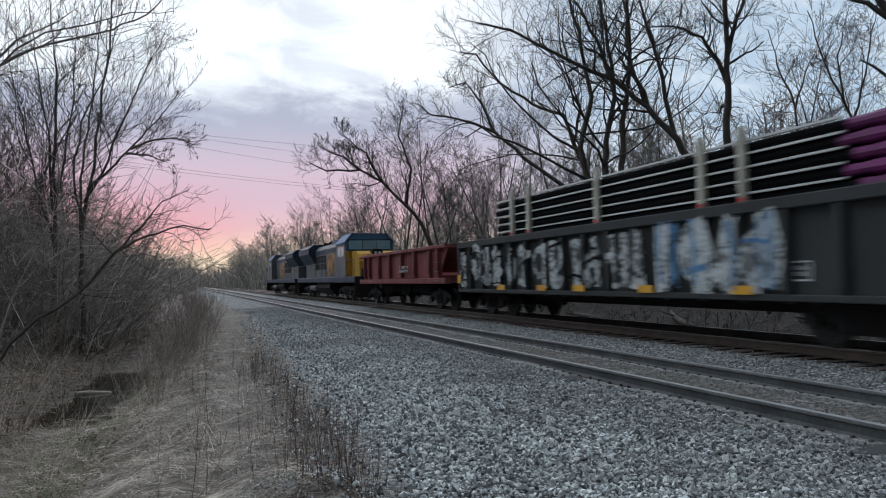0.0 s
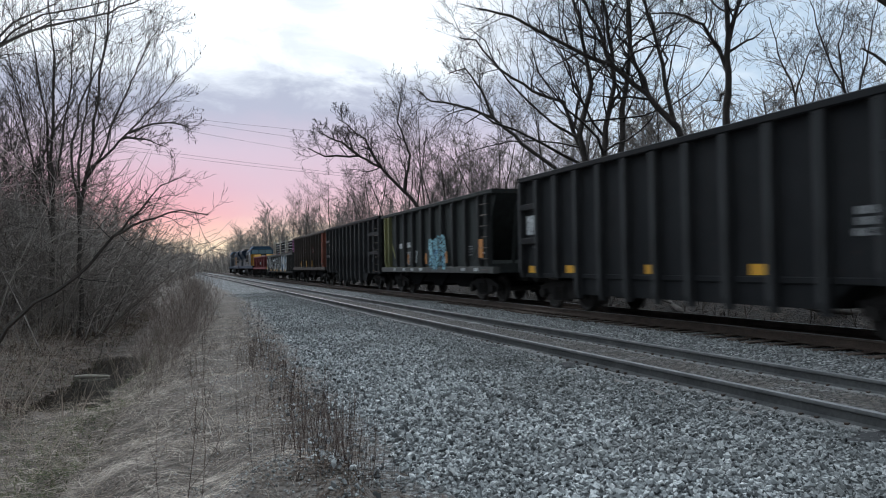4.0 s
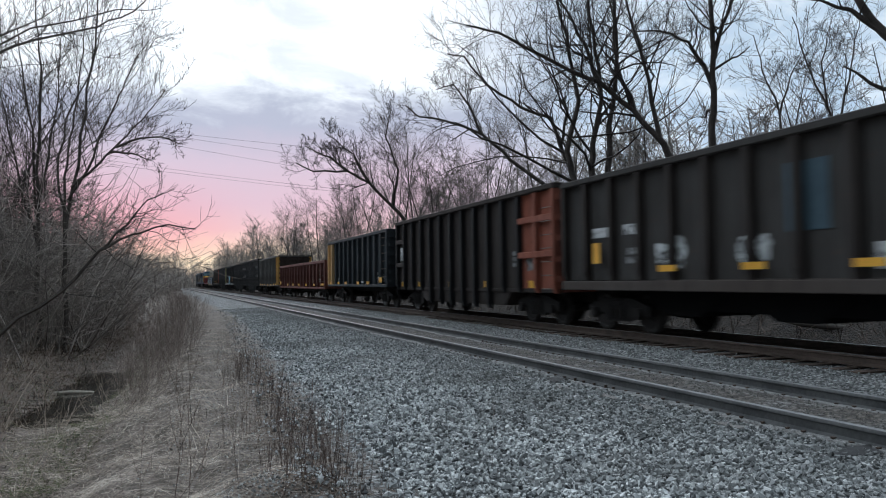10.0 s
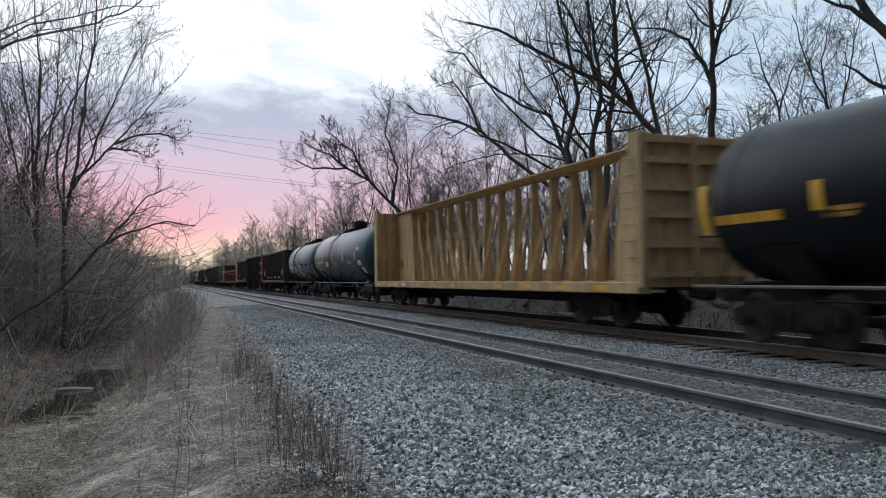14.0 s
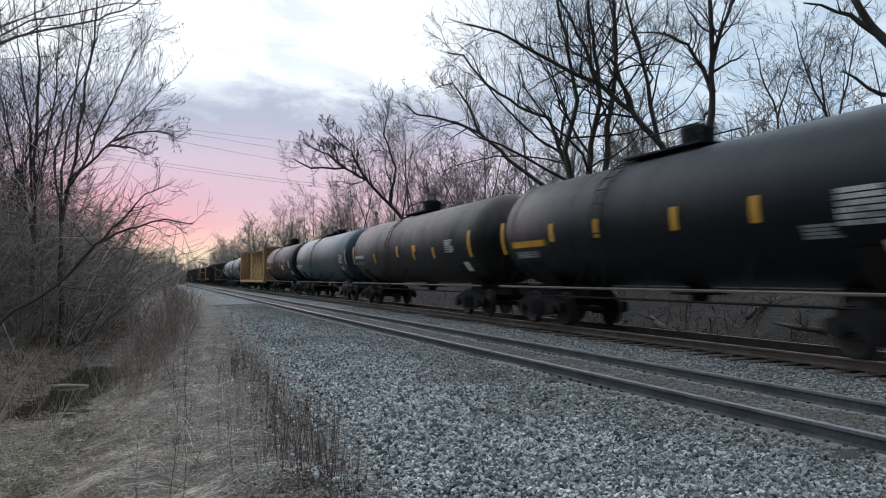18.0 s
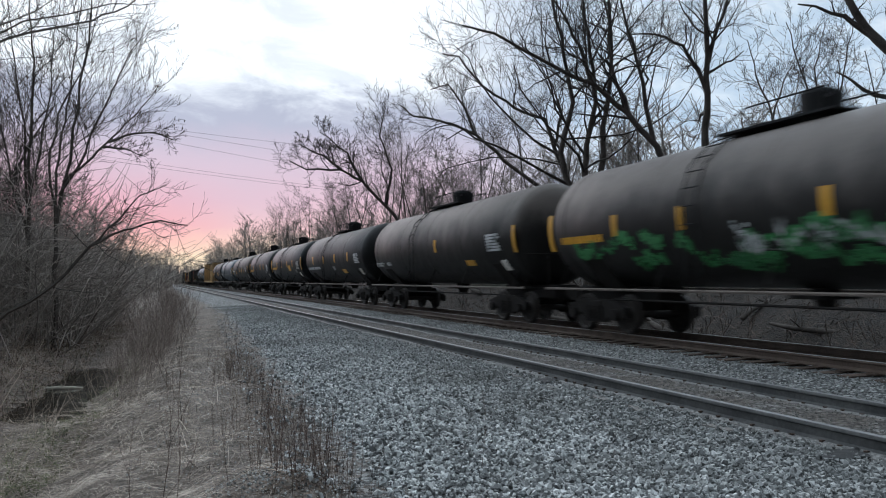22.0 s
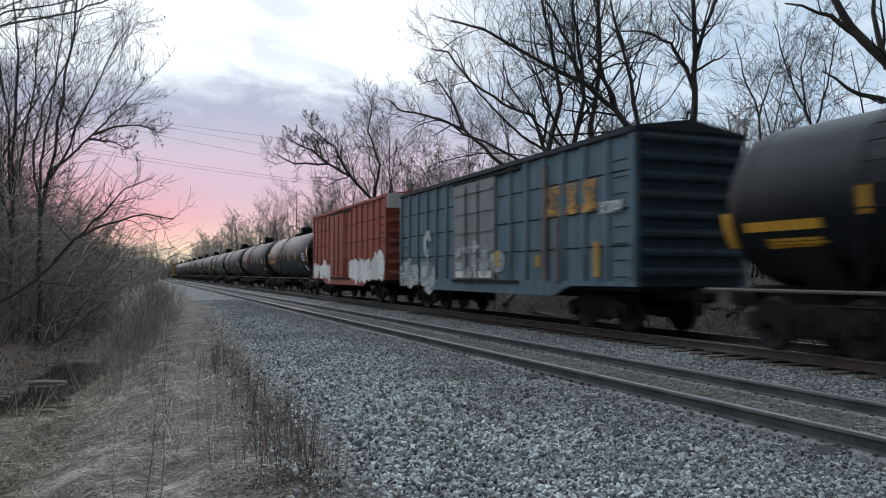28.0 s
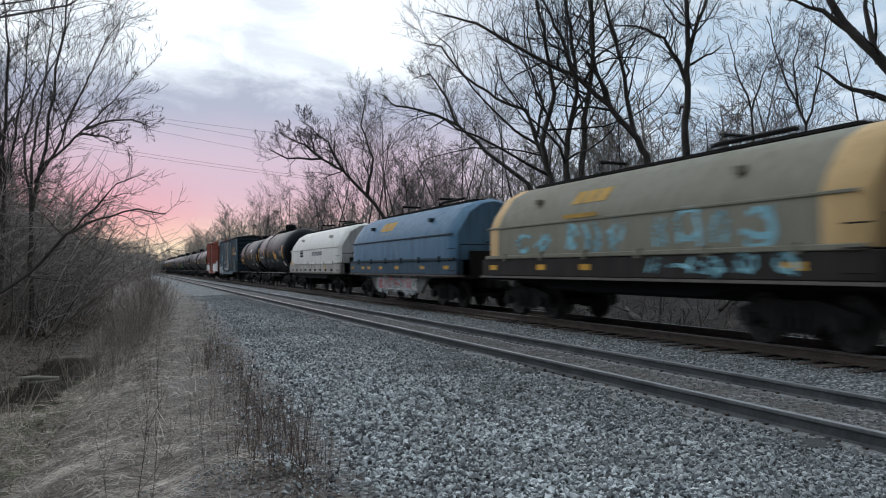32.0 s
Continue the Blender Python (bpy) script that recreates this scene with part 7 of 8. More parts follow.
    bars(car, -4.45, 1.1, 0.8, 0.6, 3, MARK, -1.34)
    bars(car, -5.55, 1.18, 0.7, 0.42, 3, MARK, -1.34)
    bars(car, 5.42, 2.02, 0.5, 0.56, 2, MARK, -1.342)
    bars(car, 3.3, 1.1, 1.3, 0.38, 2, PALE, -1.34)
    sign(car, -2.28, 1.19, 0.46, 0.08, MARK, -1.508)
    # brown hopper with a grey rear bay
    car, L = open_car("open_hopper", "smoke grey open hopper car with a faded blue panel", -131.75, -145.8, 1.0, 3.68, DUSK, 13, post_mat=SOOT, slope=0.0, sill=BROWN, rear_mat=DUSK, end_ribs=3, inset=1.8)
    for y, z, w, hh, mat in ((4.88, 2.22, 0.9, 0.23, MARK), (3.74, 2.23, 0.75, 0.23, MARK), (-1.09, 2.0, 0.88, 1.14, DIM_BLUE), (-2.3, 1.35, 0.4, 0.4, MARK), (-4.4, 1.35, 0.4, 0.4, MARK), (-5.2, 1.35, 0.4, 0.4, MARK)):
        sign(car, y, z, w, hh, mat, -1.342)
    for y, seed in ((2.4, 87), (0.12, 88)):
        strokes(car, -1.345, y, y + 0.84, 1.52, 2.0, SPRAY, seed, 2, 0.10, label="bluish white sprayed patch")
    bars(car, 3.75, 1.55, 0.7, 0.4, 2, PALE, -1.342)
    reflectors(car, [2.78, 0.4, -1.9, -4.0], 1.45, w=0.55, h=0.13)
    reflectors(car, [5.4, -5.9], 1.85, w=0.3, h=0.48)


def make_tanks():
    yel = lambda *ks: tuple((k, 8, 26, 0.14) for k in ks)
    tank_car("short blue-grey tank car with dusty shell", -147.05, -157.3, TANK_BLUE, 1.42, 3.95, dome="low", strips=((0.99, -25, 10, 0.12), (0.266, 4, 19, 0.14), (0.461, 4, 21, 0.14), (0.687, 4, 20, 0.14)), rows=((0.095, 2, 12, 1.9, 1, MARK), (0.1, -12, 0, 1.8, 2, PALE), (0.30, -6, 8, 1.0, 3, MARK), (0.473, -27, 12, 1.0, 8, MARK), (0.621, 4, 17, 0.66, 1, PITCH), (0.76, 4, 17, 0.66, 1, PITCH), (0.62, -10, 2, 1.2, 3, PALE), (0.78, 2, 8, 0.7, 1, MARK)), straps=True)
    tank_car("blue-grey tank car with yellow strips", -158.64, -172.3, TANK_BLUE, 1.5, 4.12, strips=yel(0.21, 0.40, 0.61, 0.81) + ((0.03, -2, 32, 0.14),), placards=((0.262, -2, 10, 0.8),), rows=((0.077, 4, 14, 1.9, 1, MARK), (0.08, -10, 2, 1.8, 3, PALE), (0.43, -2, 8, 1.0, 4, PALE), (0.68, 0, 8, 1.0, 2, PALE), (0.84, 26, 34, 0.8, 1, MARK), (0.852, -6, 8, 0.62, 1, HOOD_WHITE)), white_dot=True)
    tank_car("glossy black tank car with yellow lettering", -196.94, -211.7, TANK_BLACK, 1.5, 4.12, strips=yel(0.19, 0.354, 0.556, 0.727) + ((0.012, -2, 34, 0.14),), placards=((0.626, -3, 13, 0.93),), rows=((0.037, 3, 12, 2.1, 1, REFLECT), (0.20, 2, 10, 0.7, 2, EMBLEM), (0.85, 1, 22, 0.9, 5, MARK)), white_dot=True)
    tank_car("blue-black dusty tank car with white panels", -213.19, -229.1, TANK_BLUE, 1.5, 4.1, strips=((0.98, 0, 32, 0.12),), rows=((0.02, -5, 8, 1.6, 4, MARK), (0.13, 0, 8, 0.5, 2, MARK), (0.88, 3, 22, 1.0, 6, MARK), (0.9, -14, -4, 0.5, 3, MARK)), dome="low")
    tank_car("dusty brown tank car with slanted yellow strips", -230.49, -247.1, TANK_BROWN, 1.5, 4.1, strips=((0.012, -2, 34, 0.13), (0.25, -2, 16, 0.17), (0.47, 6, 24, 0.2), (0.6, 0, 16, 0.15), (0.74, 0, 16, 0.15), (0.95, -2, 32, 0.14)), placards=((0.60, 12, 22, 0.4),), rows=((0.04, 8, 16, 2.0, 1, MARK), (0.05, -4, 2, 1.4, 2, PALE), (0.82, 6, 24, 0.9, 6, MARK)), white_dot=True)
    tank_car("dull black tank car with yellow lettering", -248.71, -263.0, TANK_BLACK, 1.5, 4.1, strips=yel(0.219, 0.368, 0.568, 0.72) + ((0.013, -2, 34, 0.14),), rows=((0.062, 3, 12, 2.07, 1, REFLECT), (0.07, -8, 0, 1.4, 3, PALE), (0.843, 1, 24, 1.0, 6, MARK), (0.792, -6, 4, 0.7, 4, PALE)), white_dot=True)
    tank_car("black tank car with bright yellow strips", -264.1, -278.2, TANK_BLACK, 1.5, 4.1, strips=yel(0.228, 0.378, 0.574, 0.733) + ((0.012, -2, 34, 0.14), (0.97, -2, 32, 0.14)), placards=((0.612, -3, 13, 0.78),), rows=((0.065, 3, 12, 2.05, 1, REFLECT), (0.07, -8, 0, 1.2, 3, PALE), (0.844, 1, 22, 1.1, 6, MARK), (0.79, -10, 0, 0.8, 4, PALE)), white_dot=True)
    tank_car("dusty grey tank car with worn white lettering", -279.61, -294.8, TANK_GREY, 1.5, 4.12, strips=yel(0.169, 0.374, 0.567, 0.766), placards=((0.653, -18, -8, 0.8),), rows=((0.06, -6, 2, 4.0, 1, MARK), (0.52, -10, 0, 0.6, 4, PALE), (0.86, 3, 22, 1.0, 6, MARK)), white_dot=True)
    tank_car("dusty brown tank car with worn markings", -296.15, -311.4, TANK_BROWN, 1.5, 4.12, strips=yel(0.55) + ((0.97, 0, 30, 0.14),), placards=((0.72, -14, -6, 0.7),), rows=((0.03, -8, 0, 1.2, 2, MARK), (0.14, -8, 0, 0.5, 1, MARK), (0.85, 3, 24, 1.0, 6, MARK)), white_dot=True)
    car, L, h, zc = tank_car("grey-brown tank car with green graffiti along its side", -312.9, -327.8, TANK_BROWN, 1.5, 4.1, strips=yel(0.206, 0.358, 0.587) + ((0.014, -2, 34, 0.14),), rows=((0.054, 3, 12, 2.0, 1, REFLECT), (0.84, 3, 24, 1.2, 6, MARK)), white_dot=True)
    for seed, mat, y0, y1, a0, a1, words in ((77, GREEN, -5.6, 5.4, -50, -16, "green sprayed letter"), (78, SPRAY, -2.6, 0.6, -32, -8, "pale sprayed outlines")):
        rng = random.Random(seed)
        sh = Shape()
        for k in range(36 if mat is GREEN else 18):
            y, a = rng.uniform(y0, y1), rng.uniform(a0, a1 - 8)
            w, d = rng.uniform(0.3, 1.1) * (1 if mat is GREEN else 0.35), rng.uniform(5, 12) * (1 if mat is GREEN else 0.5)
            for j in range(5):
                sh.patch(y + w * j / 5, y + w * (j + 1) / 5, a + 4 * math.sin(j + k), a + d + 4 * math.sin(j * 1.3 + k), 1.502 + 0.003 * (k % 4) + (0 if mat is GREEN else 0.014), zc, n=3)
        tagged(part("graffiti", sh, mat, car, words), kind="stuff")
    for front, rear, mat, words, rows, st in (
            (-329.26, -344.3, TANK_GREY, "dusty dark grey tank car with a white sign", ((0.05, -6, 1, 1.6, 1, MARK), (0.84, 5, 22, 1.0, 6, MARK)), yel(0.3, 0.5) + ((0.97, 0, 22, 0.14),)),
            (-345.84, -360.9, TANK_GREY, "soot-grey tank car with faint lettering", ((0.05, -4, 4, 1.8, 1, PALE), (0.84, 5, 22, 1.0, 6, MARK)), yel(0.2, 0.45, 0.7) + ((0.015, -10, 14, 0.14), (0.97, 0, 22, 0.14))),
            (-362.4, -377.5, TANK_BLACK, "black tank car with yellow lettering and strips", ((0.068, 3, 12, 2.0, 1, REFLECT), (0.08, -8, -1, 1.1, 3, EMBLEM), (0.87, 3, 24, 1.1, 6, MARK), (0.79, -8, 0, 0.5, 3, PALE)), yel(0.206, 0.374, 0.565, 0.729) + ((0.012, -2, 34, 0.14), (0.97, 0, 36, 0.16)))):
        tank_car(words, front, rear, mat, 1.5, 4.1, strips=st, rows=rows, white_dot=True)
    tank_car("short black tank car with yellow lettering", -412.28, -422.4, TANK_BLACK, 1.42, 3.95, strips=yel(0.3, 0.5, 0.7) + ((0.03, -10, 16, 0.15), (0.97, -8, 22, 0.15)), rows=((0.08, 0, 9, 2.0, 1, REFLECT), (0.12, -12, -4, 1.2, 3, REFLECT), (0.62, 30, 44, 1.2, 1, MARK), (0.78, -4, 14, 1.0, 6, PALE), (0.6, -16, -9, 1.4, 1, MARK)), dome="low", white_dot=True)
    tank_car("large glossy black tank car with yellow panels", -423.64, -435.2, TANK_BLACK, 1.5, 4.1, strips=yel(0.24, 0.405) + ((0.012, -2, 34, 0.16), (0.89, 0, 36, 0.16)), placards=((0.615, 0, 15, 0.9), (0.605, 12, 22, 0.25)), rows=((0.065, 3, 11, 2.0, 1, MARK), (0.06, -12, -1, 1.4, 3, PALE), (0.32, -8, 0, 0.8, 5, PALE), (0.48, -10, 0, 0.8, 4, PALE), (0.6, -8, -1, 1.8, 4, PALE), (0.78, 6, 22, 1.3, 6, PALE)), white_dot=True)


def make_centerbeam():
    car, L = new_car("lumber_car", "empty yellow centre-beam lumber car with end bulkheads", -173.91, -195.07)
    h, top = L / 2, 4.36
    for e in (-1, 1):
        y0, y1 = sorted((e * h, e * (h - 0.14)))
        part("bulkhead", Shape().box(-1.45, y0, 1.05, 1.45, y1, top), TAN_YELLOW, car)
        for z in (1.3, 1.95, 2.6, 3.2, 3.8, 4.25):
            part("bulkhead_rib", Shape().box(-1.4, *[min(e * h, e * (h + 0.12)), z - 0.09], 1.4, max(e * h, e * (h + 0.12)), z + 0.05), TAN_YELLOW, car)
        for x in (-1.38, 0.0, 1.38):
            part("bulkhead_post", Shape().box(x - 0.09, min(e * (h - 0.3), e * (h + 0.12)), 1.0, x + 0.09, max(e * (h - 0.3), e * (h + 0.12)), top + 0.03), TAN_YELLOW, car)
        # the wing panel beside the bulkhead
        y0, y1 = sorted((e * (h - 0.3), e * (h - 2.6)))
        part("end_panel", Shape().slab([(e * (h - 0.3), 1.1), (e * (h - 2.6), 1.1), (e * (h - 2.2), top - 0.1), (e * (h - 0.3), top - 0.1)][::e], -0.35, 0.35), TAN_YELLOW, car, "solid braced end panel")
    for s in (-1, 1):
        part("side_sill", Shape().soft(min(s * 1.2, s * 1.5), -h, 0.86, max(s * 1.2, s * 1.5), h, 1.12, 0.02), TAN_YELLOW, car)
    deck = Shape().box(-1.25, -h, 1.0, 1.25, h, 1.08)
    part("deck", deck, TAN_YELLOW, car)
    part("top_beam", Shape().prism([(-0.5, top), (0.5, top), (0.5, top - 0.04), (0.12, top - 0.13), (-0.12, top - 0.13), (-0.5, top - 0.04)], -h, h), TAN_YELLOW, car)
    part("center_sill", Shape().prism([(-0.4, 1.0), (0.4, 1.0), (0.3, 0.55), (-0.3, 0.55)], -h + 2.6, h - 2.6), STEEL, car)
    n = 13
    xs = [-h + 2.6 + (L - 5.2) * i / n for i in range(n + 1)]
    post = Shape().prism([(-0.20, 1.08), (0.20, 1.08), (0.12, top - 0.15), (-0.12, top - 0.15)], -0.05, 0.05).mesh("post", TAN_YELLOW)
    for y in xs:
        part("post", post, None, car).matrix_basis = pose(0, y, 0)
    for i in range(n):
        y0, y1 = xs[i] + 0.1, xs[i + 1] - 0.1
        lo, hi = (y1, y0) if i < n / 2 else (y0, y1)
        for s in (-1, 1):
            part("brace", Shape().tube([(s * 0.26, lo, 1.15), (s * 0.16, hi, top - 1.3 if i % 2 else top - 0.6)], 0.07, 6), TAN_YELLOW, car)
    reflectors(car, [h - 0.7 - 1.9 * i for i in range(11)], 0.98, -1.505, 0.55, 0.13)
    sign(car, h - 3.6, 0.92, 0.5, 0.12, MARK, -1.507)
    sign(car, h - 4.8, 0.92, 0.5, 0.12, MARK, -1.507)
    part("emblem", Shape().slab([(h - 0.75 + 0.22 * math.cos(a), 1.9 + 0.22 * math.sin(a)) for a in [math.pi / 3 * k for k in range(6)]], -0.36, -0.352), RUST, car, "faded dark red emblem")
    ladder(car, 1.45, -h + 0.35, 1.3, 4.0, TAN_YELLOW)
    running_gear(car, L, 2.6)


def boxcar(label, front, rear, body, top, posts, door, door_mat, roof_mat, door_w=3.0, end_mat=None):
    end_mat = end_mat or body
    car, L = new_car("boxcar", label, front, rear)
    h, z0 = L / 2, 1.05
    for s in (-1, 1):
        xo, xi = sorted((s * 1.44, s * 1.38))
        part("side_wall", Shape().slab([(-h, z0), (-h, top), (h, top), (h, z0)], xo, xi), body, car)
        low = [(-h + 0.1, z0), (h - 0.1, z0), (h - 2.6, z0 - 0.02), (h - 3.4, z0 - 0.28), (-h + 3.4, z0 - 0.28), (-h + 2.6, z0 - 0.02)]
        xo, xi = sorted((s * 1.50, s * 1.42))
        part("side_sill", Shape().slab(low[::-1], xo, xi).slab([(-h, z0), (h, z0), (h, z0 + 0.1), (-h, z0 + 0.1)][::-1], xo, xi), body, car)
        part("eave", Shape().soft(min(s * 1.40, s * 1.53), -h - 0.03, top - 0.12, max(s * 1.40, s * 1.53), h + 0.03, top + 0.02, 0.03), roof_mat, car)
        me = Shape().box(min(s * 1.435, s * 1.50), -0.07, z0 + 0.1, max(s * 1.435, s * 1.50), 0.07, top - 0.12).mesh("side_post", body)
        for i in range(posts + 1):
            y = -h + 0.09 + (L - 0.18) * i / posts
            if abs(y - door) < door_w / 2 + 0.05:
                continue
            part("side_post", me, None, car).matrix_basis = pose(0, y, 0)
        for f in (0.26, 0.5, 0.74):
            z = z0 + (top - z0) * f
            part("panel_seam", Shape().box(min(s * 1.438, s * 1.452), -h + 0.1, z - 0.018, max(s * 1.438, s * 1.452), h - 0.1, z + 0.018), STEEL, car)
        x0, x1 = sorted((s * 1.44, s * 1.515))
        dr = part("door", Shape().box(x0, door - door_w / 2, z0 + 0.1, x1, door + door_w / 2, top - 0.25), door_mat, car, "sliding plug door")
        for k in range(5):
            z = z0 + 0.35 + (top - z0 - 0.9) * k / 4
            part("door_rib", Shape().box(min(s * 1.51, s * 1.545), door - door_w / 2 + 0.08, z - 0.05, max(s * 1.51, s * 1.545), door + door_w / 2 - 0.08, z + 0.05), door_mat, dr)
        for y in (-0.45, 0.45):
            part("lock_rod", Shape().tube([(s * 1.56, door + y, z0 + 0.15), (s * 1.56, door + y, top - 0.35)], 0.025, 6), STEEL, dr)
        part("door_track", Shape().box(min(s * 1.44, s * 1.53), door - door_w, top - 0.25, max(s * 1.44, s * 1.53), door + door_w / 2 + 0.1, top - 0.17), STEEL, car)
        part("door_track", Shape().box(min(s * 1.44, s * 1.56), door - door_w, z0 + 0.02, max(s * 1.44, s * 1.56), door + door_w / 2 + 0.1, z0 + 0.09), STEEL, car)
    for e in (-1, 1):
        y0, y1 = sorted((e * h, e * (h - 0.06)))
        part("end_wall", Shape().prism([(-1.42, z0), (1.42, z0), (1.42, top), (0, top + 0.22), (-1.42, top)], y0, y1), end_mat, car)
        for k in range(8):
            z = z0 + 0.2 + (top - z0 - 0.3) * k / 7.5
            p = Shape().slab([(e * h, z - 0.02), (e * (h + 0.09), z + 0.05), (e * (h + 0.09), z + 0.13), (e * h, z + 0.22)][::e], -1.34, 1.34)
            part("end_rib", p, end_mat, car)
    roof = Shape().prism([(-1.53, top - 0.02), (1.53, top - 0.02), (1.53, top + 0.02), (0, top + 0.26), (-1.53, top + 0.02)], -h - 0.04, h + 0.04)
    part("roof", roof, roof_mat, car)
    for k in range(1, 12):
        y = -h + L * k / 12
        part("roof_rib", Shape().prism([(-1.5, top + 0.02), (1.5, top + 0.02), (0, top + 0.31)], y - 0.05, y + 0.05), roof_mat, car)
    part("floor_frame", Shape().box(-1.36, -h + 0.06, z0 - 0.1, 1.36, h - 0.06, z0 + 0.06).box(-0.3, -h, z0 - 0.32, 0.3, h, z0 - 0.1), STEEL, car)
    ladder(car, 1.45, -h + 0.5, 1.25, top - 0.6, STEEL)
    ladder(car, 1.45, h - 0.5, 1.25, 2.8, STEEL)
    running_gear(car, L, 2.1)
    return car, L


def make_boxcars():
    car, L = boxcar("brick red boxcar with white graffiti low on its side", -379.0, -393.06, BOX_RED, 4.66, 15, 1.2, BOX_RED, BOX_RED, 2.6)
    strokes(car, -1.512, -6.7, -1.2, 1.05, 2.0, CHALK, 81, 7, 0.30, label="worn cream sprayed letter")
    strokes(car, -1.512, 2.7, 6.7, 1.05, 1.8, CHALK, 82, 5, 0.26, label="worn cream sprayed letter")
    part("reinforced_end", Shape().box(-1.46, -L / 2 - 0.10, 4.1, 1.46, -L / 2 - 0.03, 4.72), HOOD_WHITE, car, "white painted upper end")
    car, L = boxcar("faded blue boxcar with a grey plug door", -394.94, -410.13, BOX_BLUE, 4.42, 16, 0.55, DOOR_GREY, TEAL, 3.0, BOX_END)
    h = L / 2
    # the faded yellow emblem letters, as plain shapes
    for y, w in ((-4.58, 0.60), (-5.38, 0.52), (-6.22, 0.62)):
        part("emblem", Shape().box(-1.512, y, 2.74, -1.505, y + w, 2.95).box(-1.512, y + 0.1, 2.96, -1.505, y + w - 0.1, 3.25).box(-1.512, y, 3.26, -1.505, y + w, 3.5), EMBLEM, car, "faded yellow letter shape")
    for y, z0, z1 in ((-4.55, 1.1, 2.7), (-3.95, 1.1, 4.1)):
        part("door_post", Shape().soft(-1.535, y, z0, -1.44, y + 0.16, z1, 0.015), RAIL_DUST, car, "rusty brown vertical door post")
    sign(car, -7.15, 2.66, 0.8, 0.26, MARK, -1.508)
    strokes(car, -1.512, 4.0, 7.3, 0.85, 1.7, SPRAY, 83, 5, 0.28, label="white sprayed letter")
    strokes(car, -1.56, -0.7, 1.9, 1.3, 2.2, SPRAY, 84, 4, 0.12, label="white sprayed letter")
    strokes(car, -1.512, 4.0, 5.0, 1.7, 2.9, SPRAY, 85, 1, 0.12, label="white sprayed mark")
    strokes(car, -1.512, -1.6, -0.7, 1.4, 1.9, SPRAY, 86, 1, 0.10, label="white sprayed mark")
    sign(car, -0.85, 1.2, 1.2, 0.2, HOOD_WHITE, -1.55)
    sign(car, 0.6, 1.2, 1.2, 0.2, HOOD_WHITE, -1.55)
    for y, z, w, hh in ((6.8, 1.3, 0.12, 0.5), (-1.25, 1.54, 0.22, 0.45), (-3.6, 1.5, 0.2, 0.3), (-6.3, 1.25, 0.22, 0.8)):
        sign(car, y, z, w, hh, YELLOW, -1.512)
    bars(car, -1.2, 1.2, 0.6, 0.6, 4, PALE, -1.442)


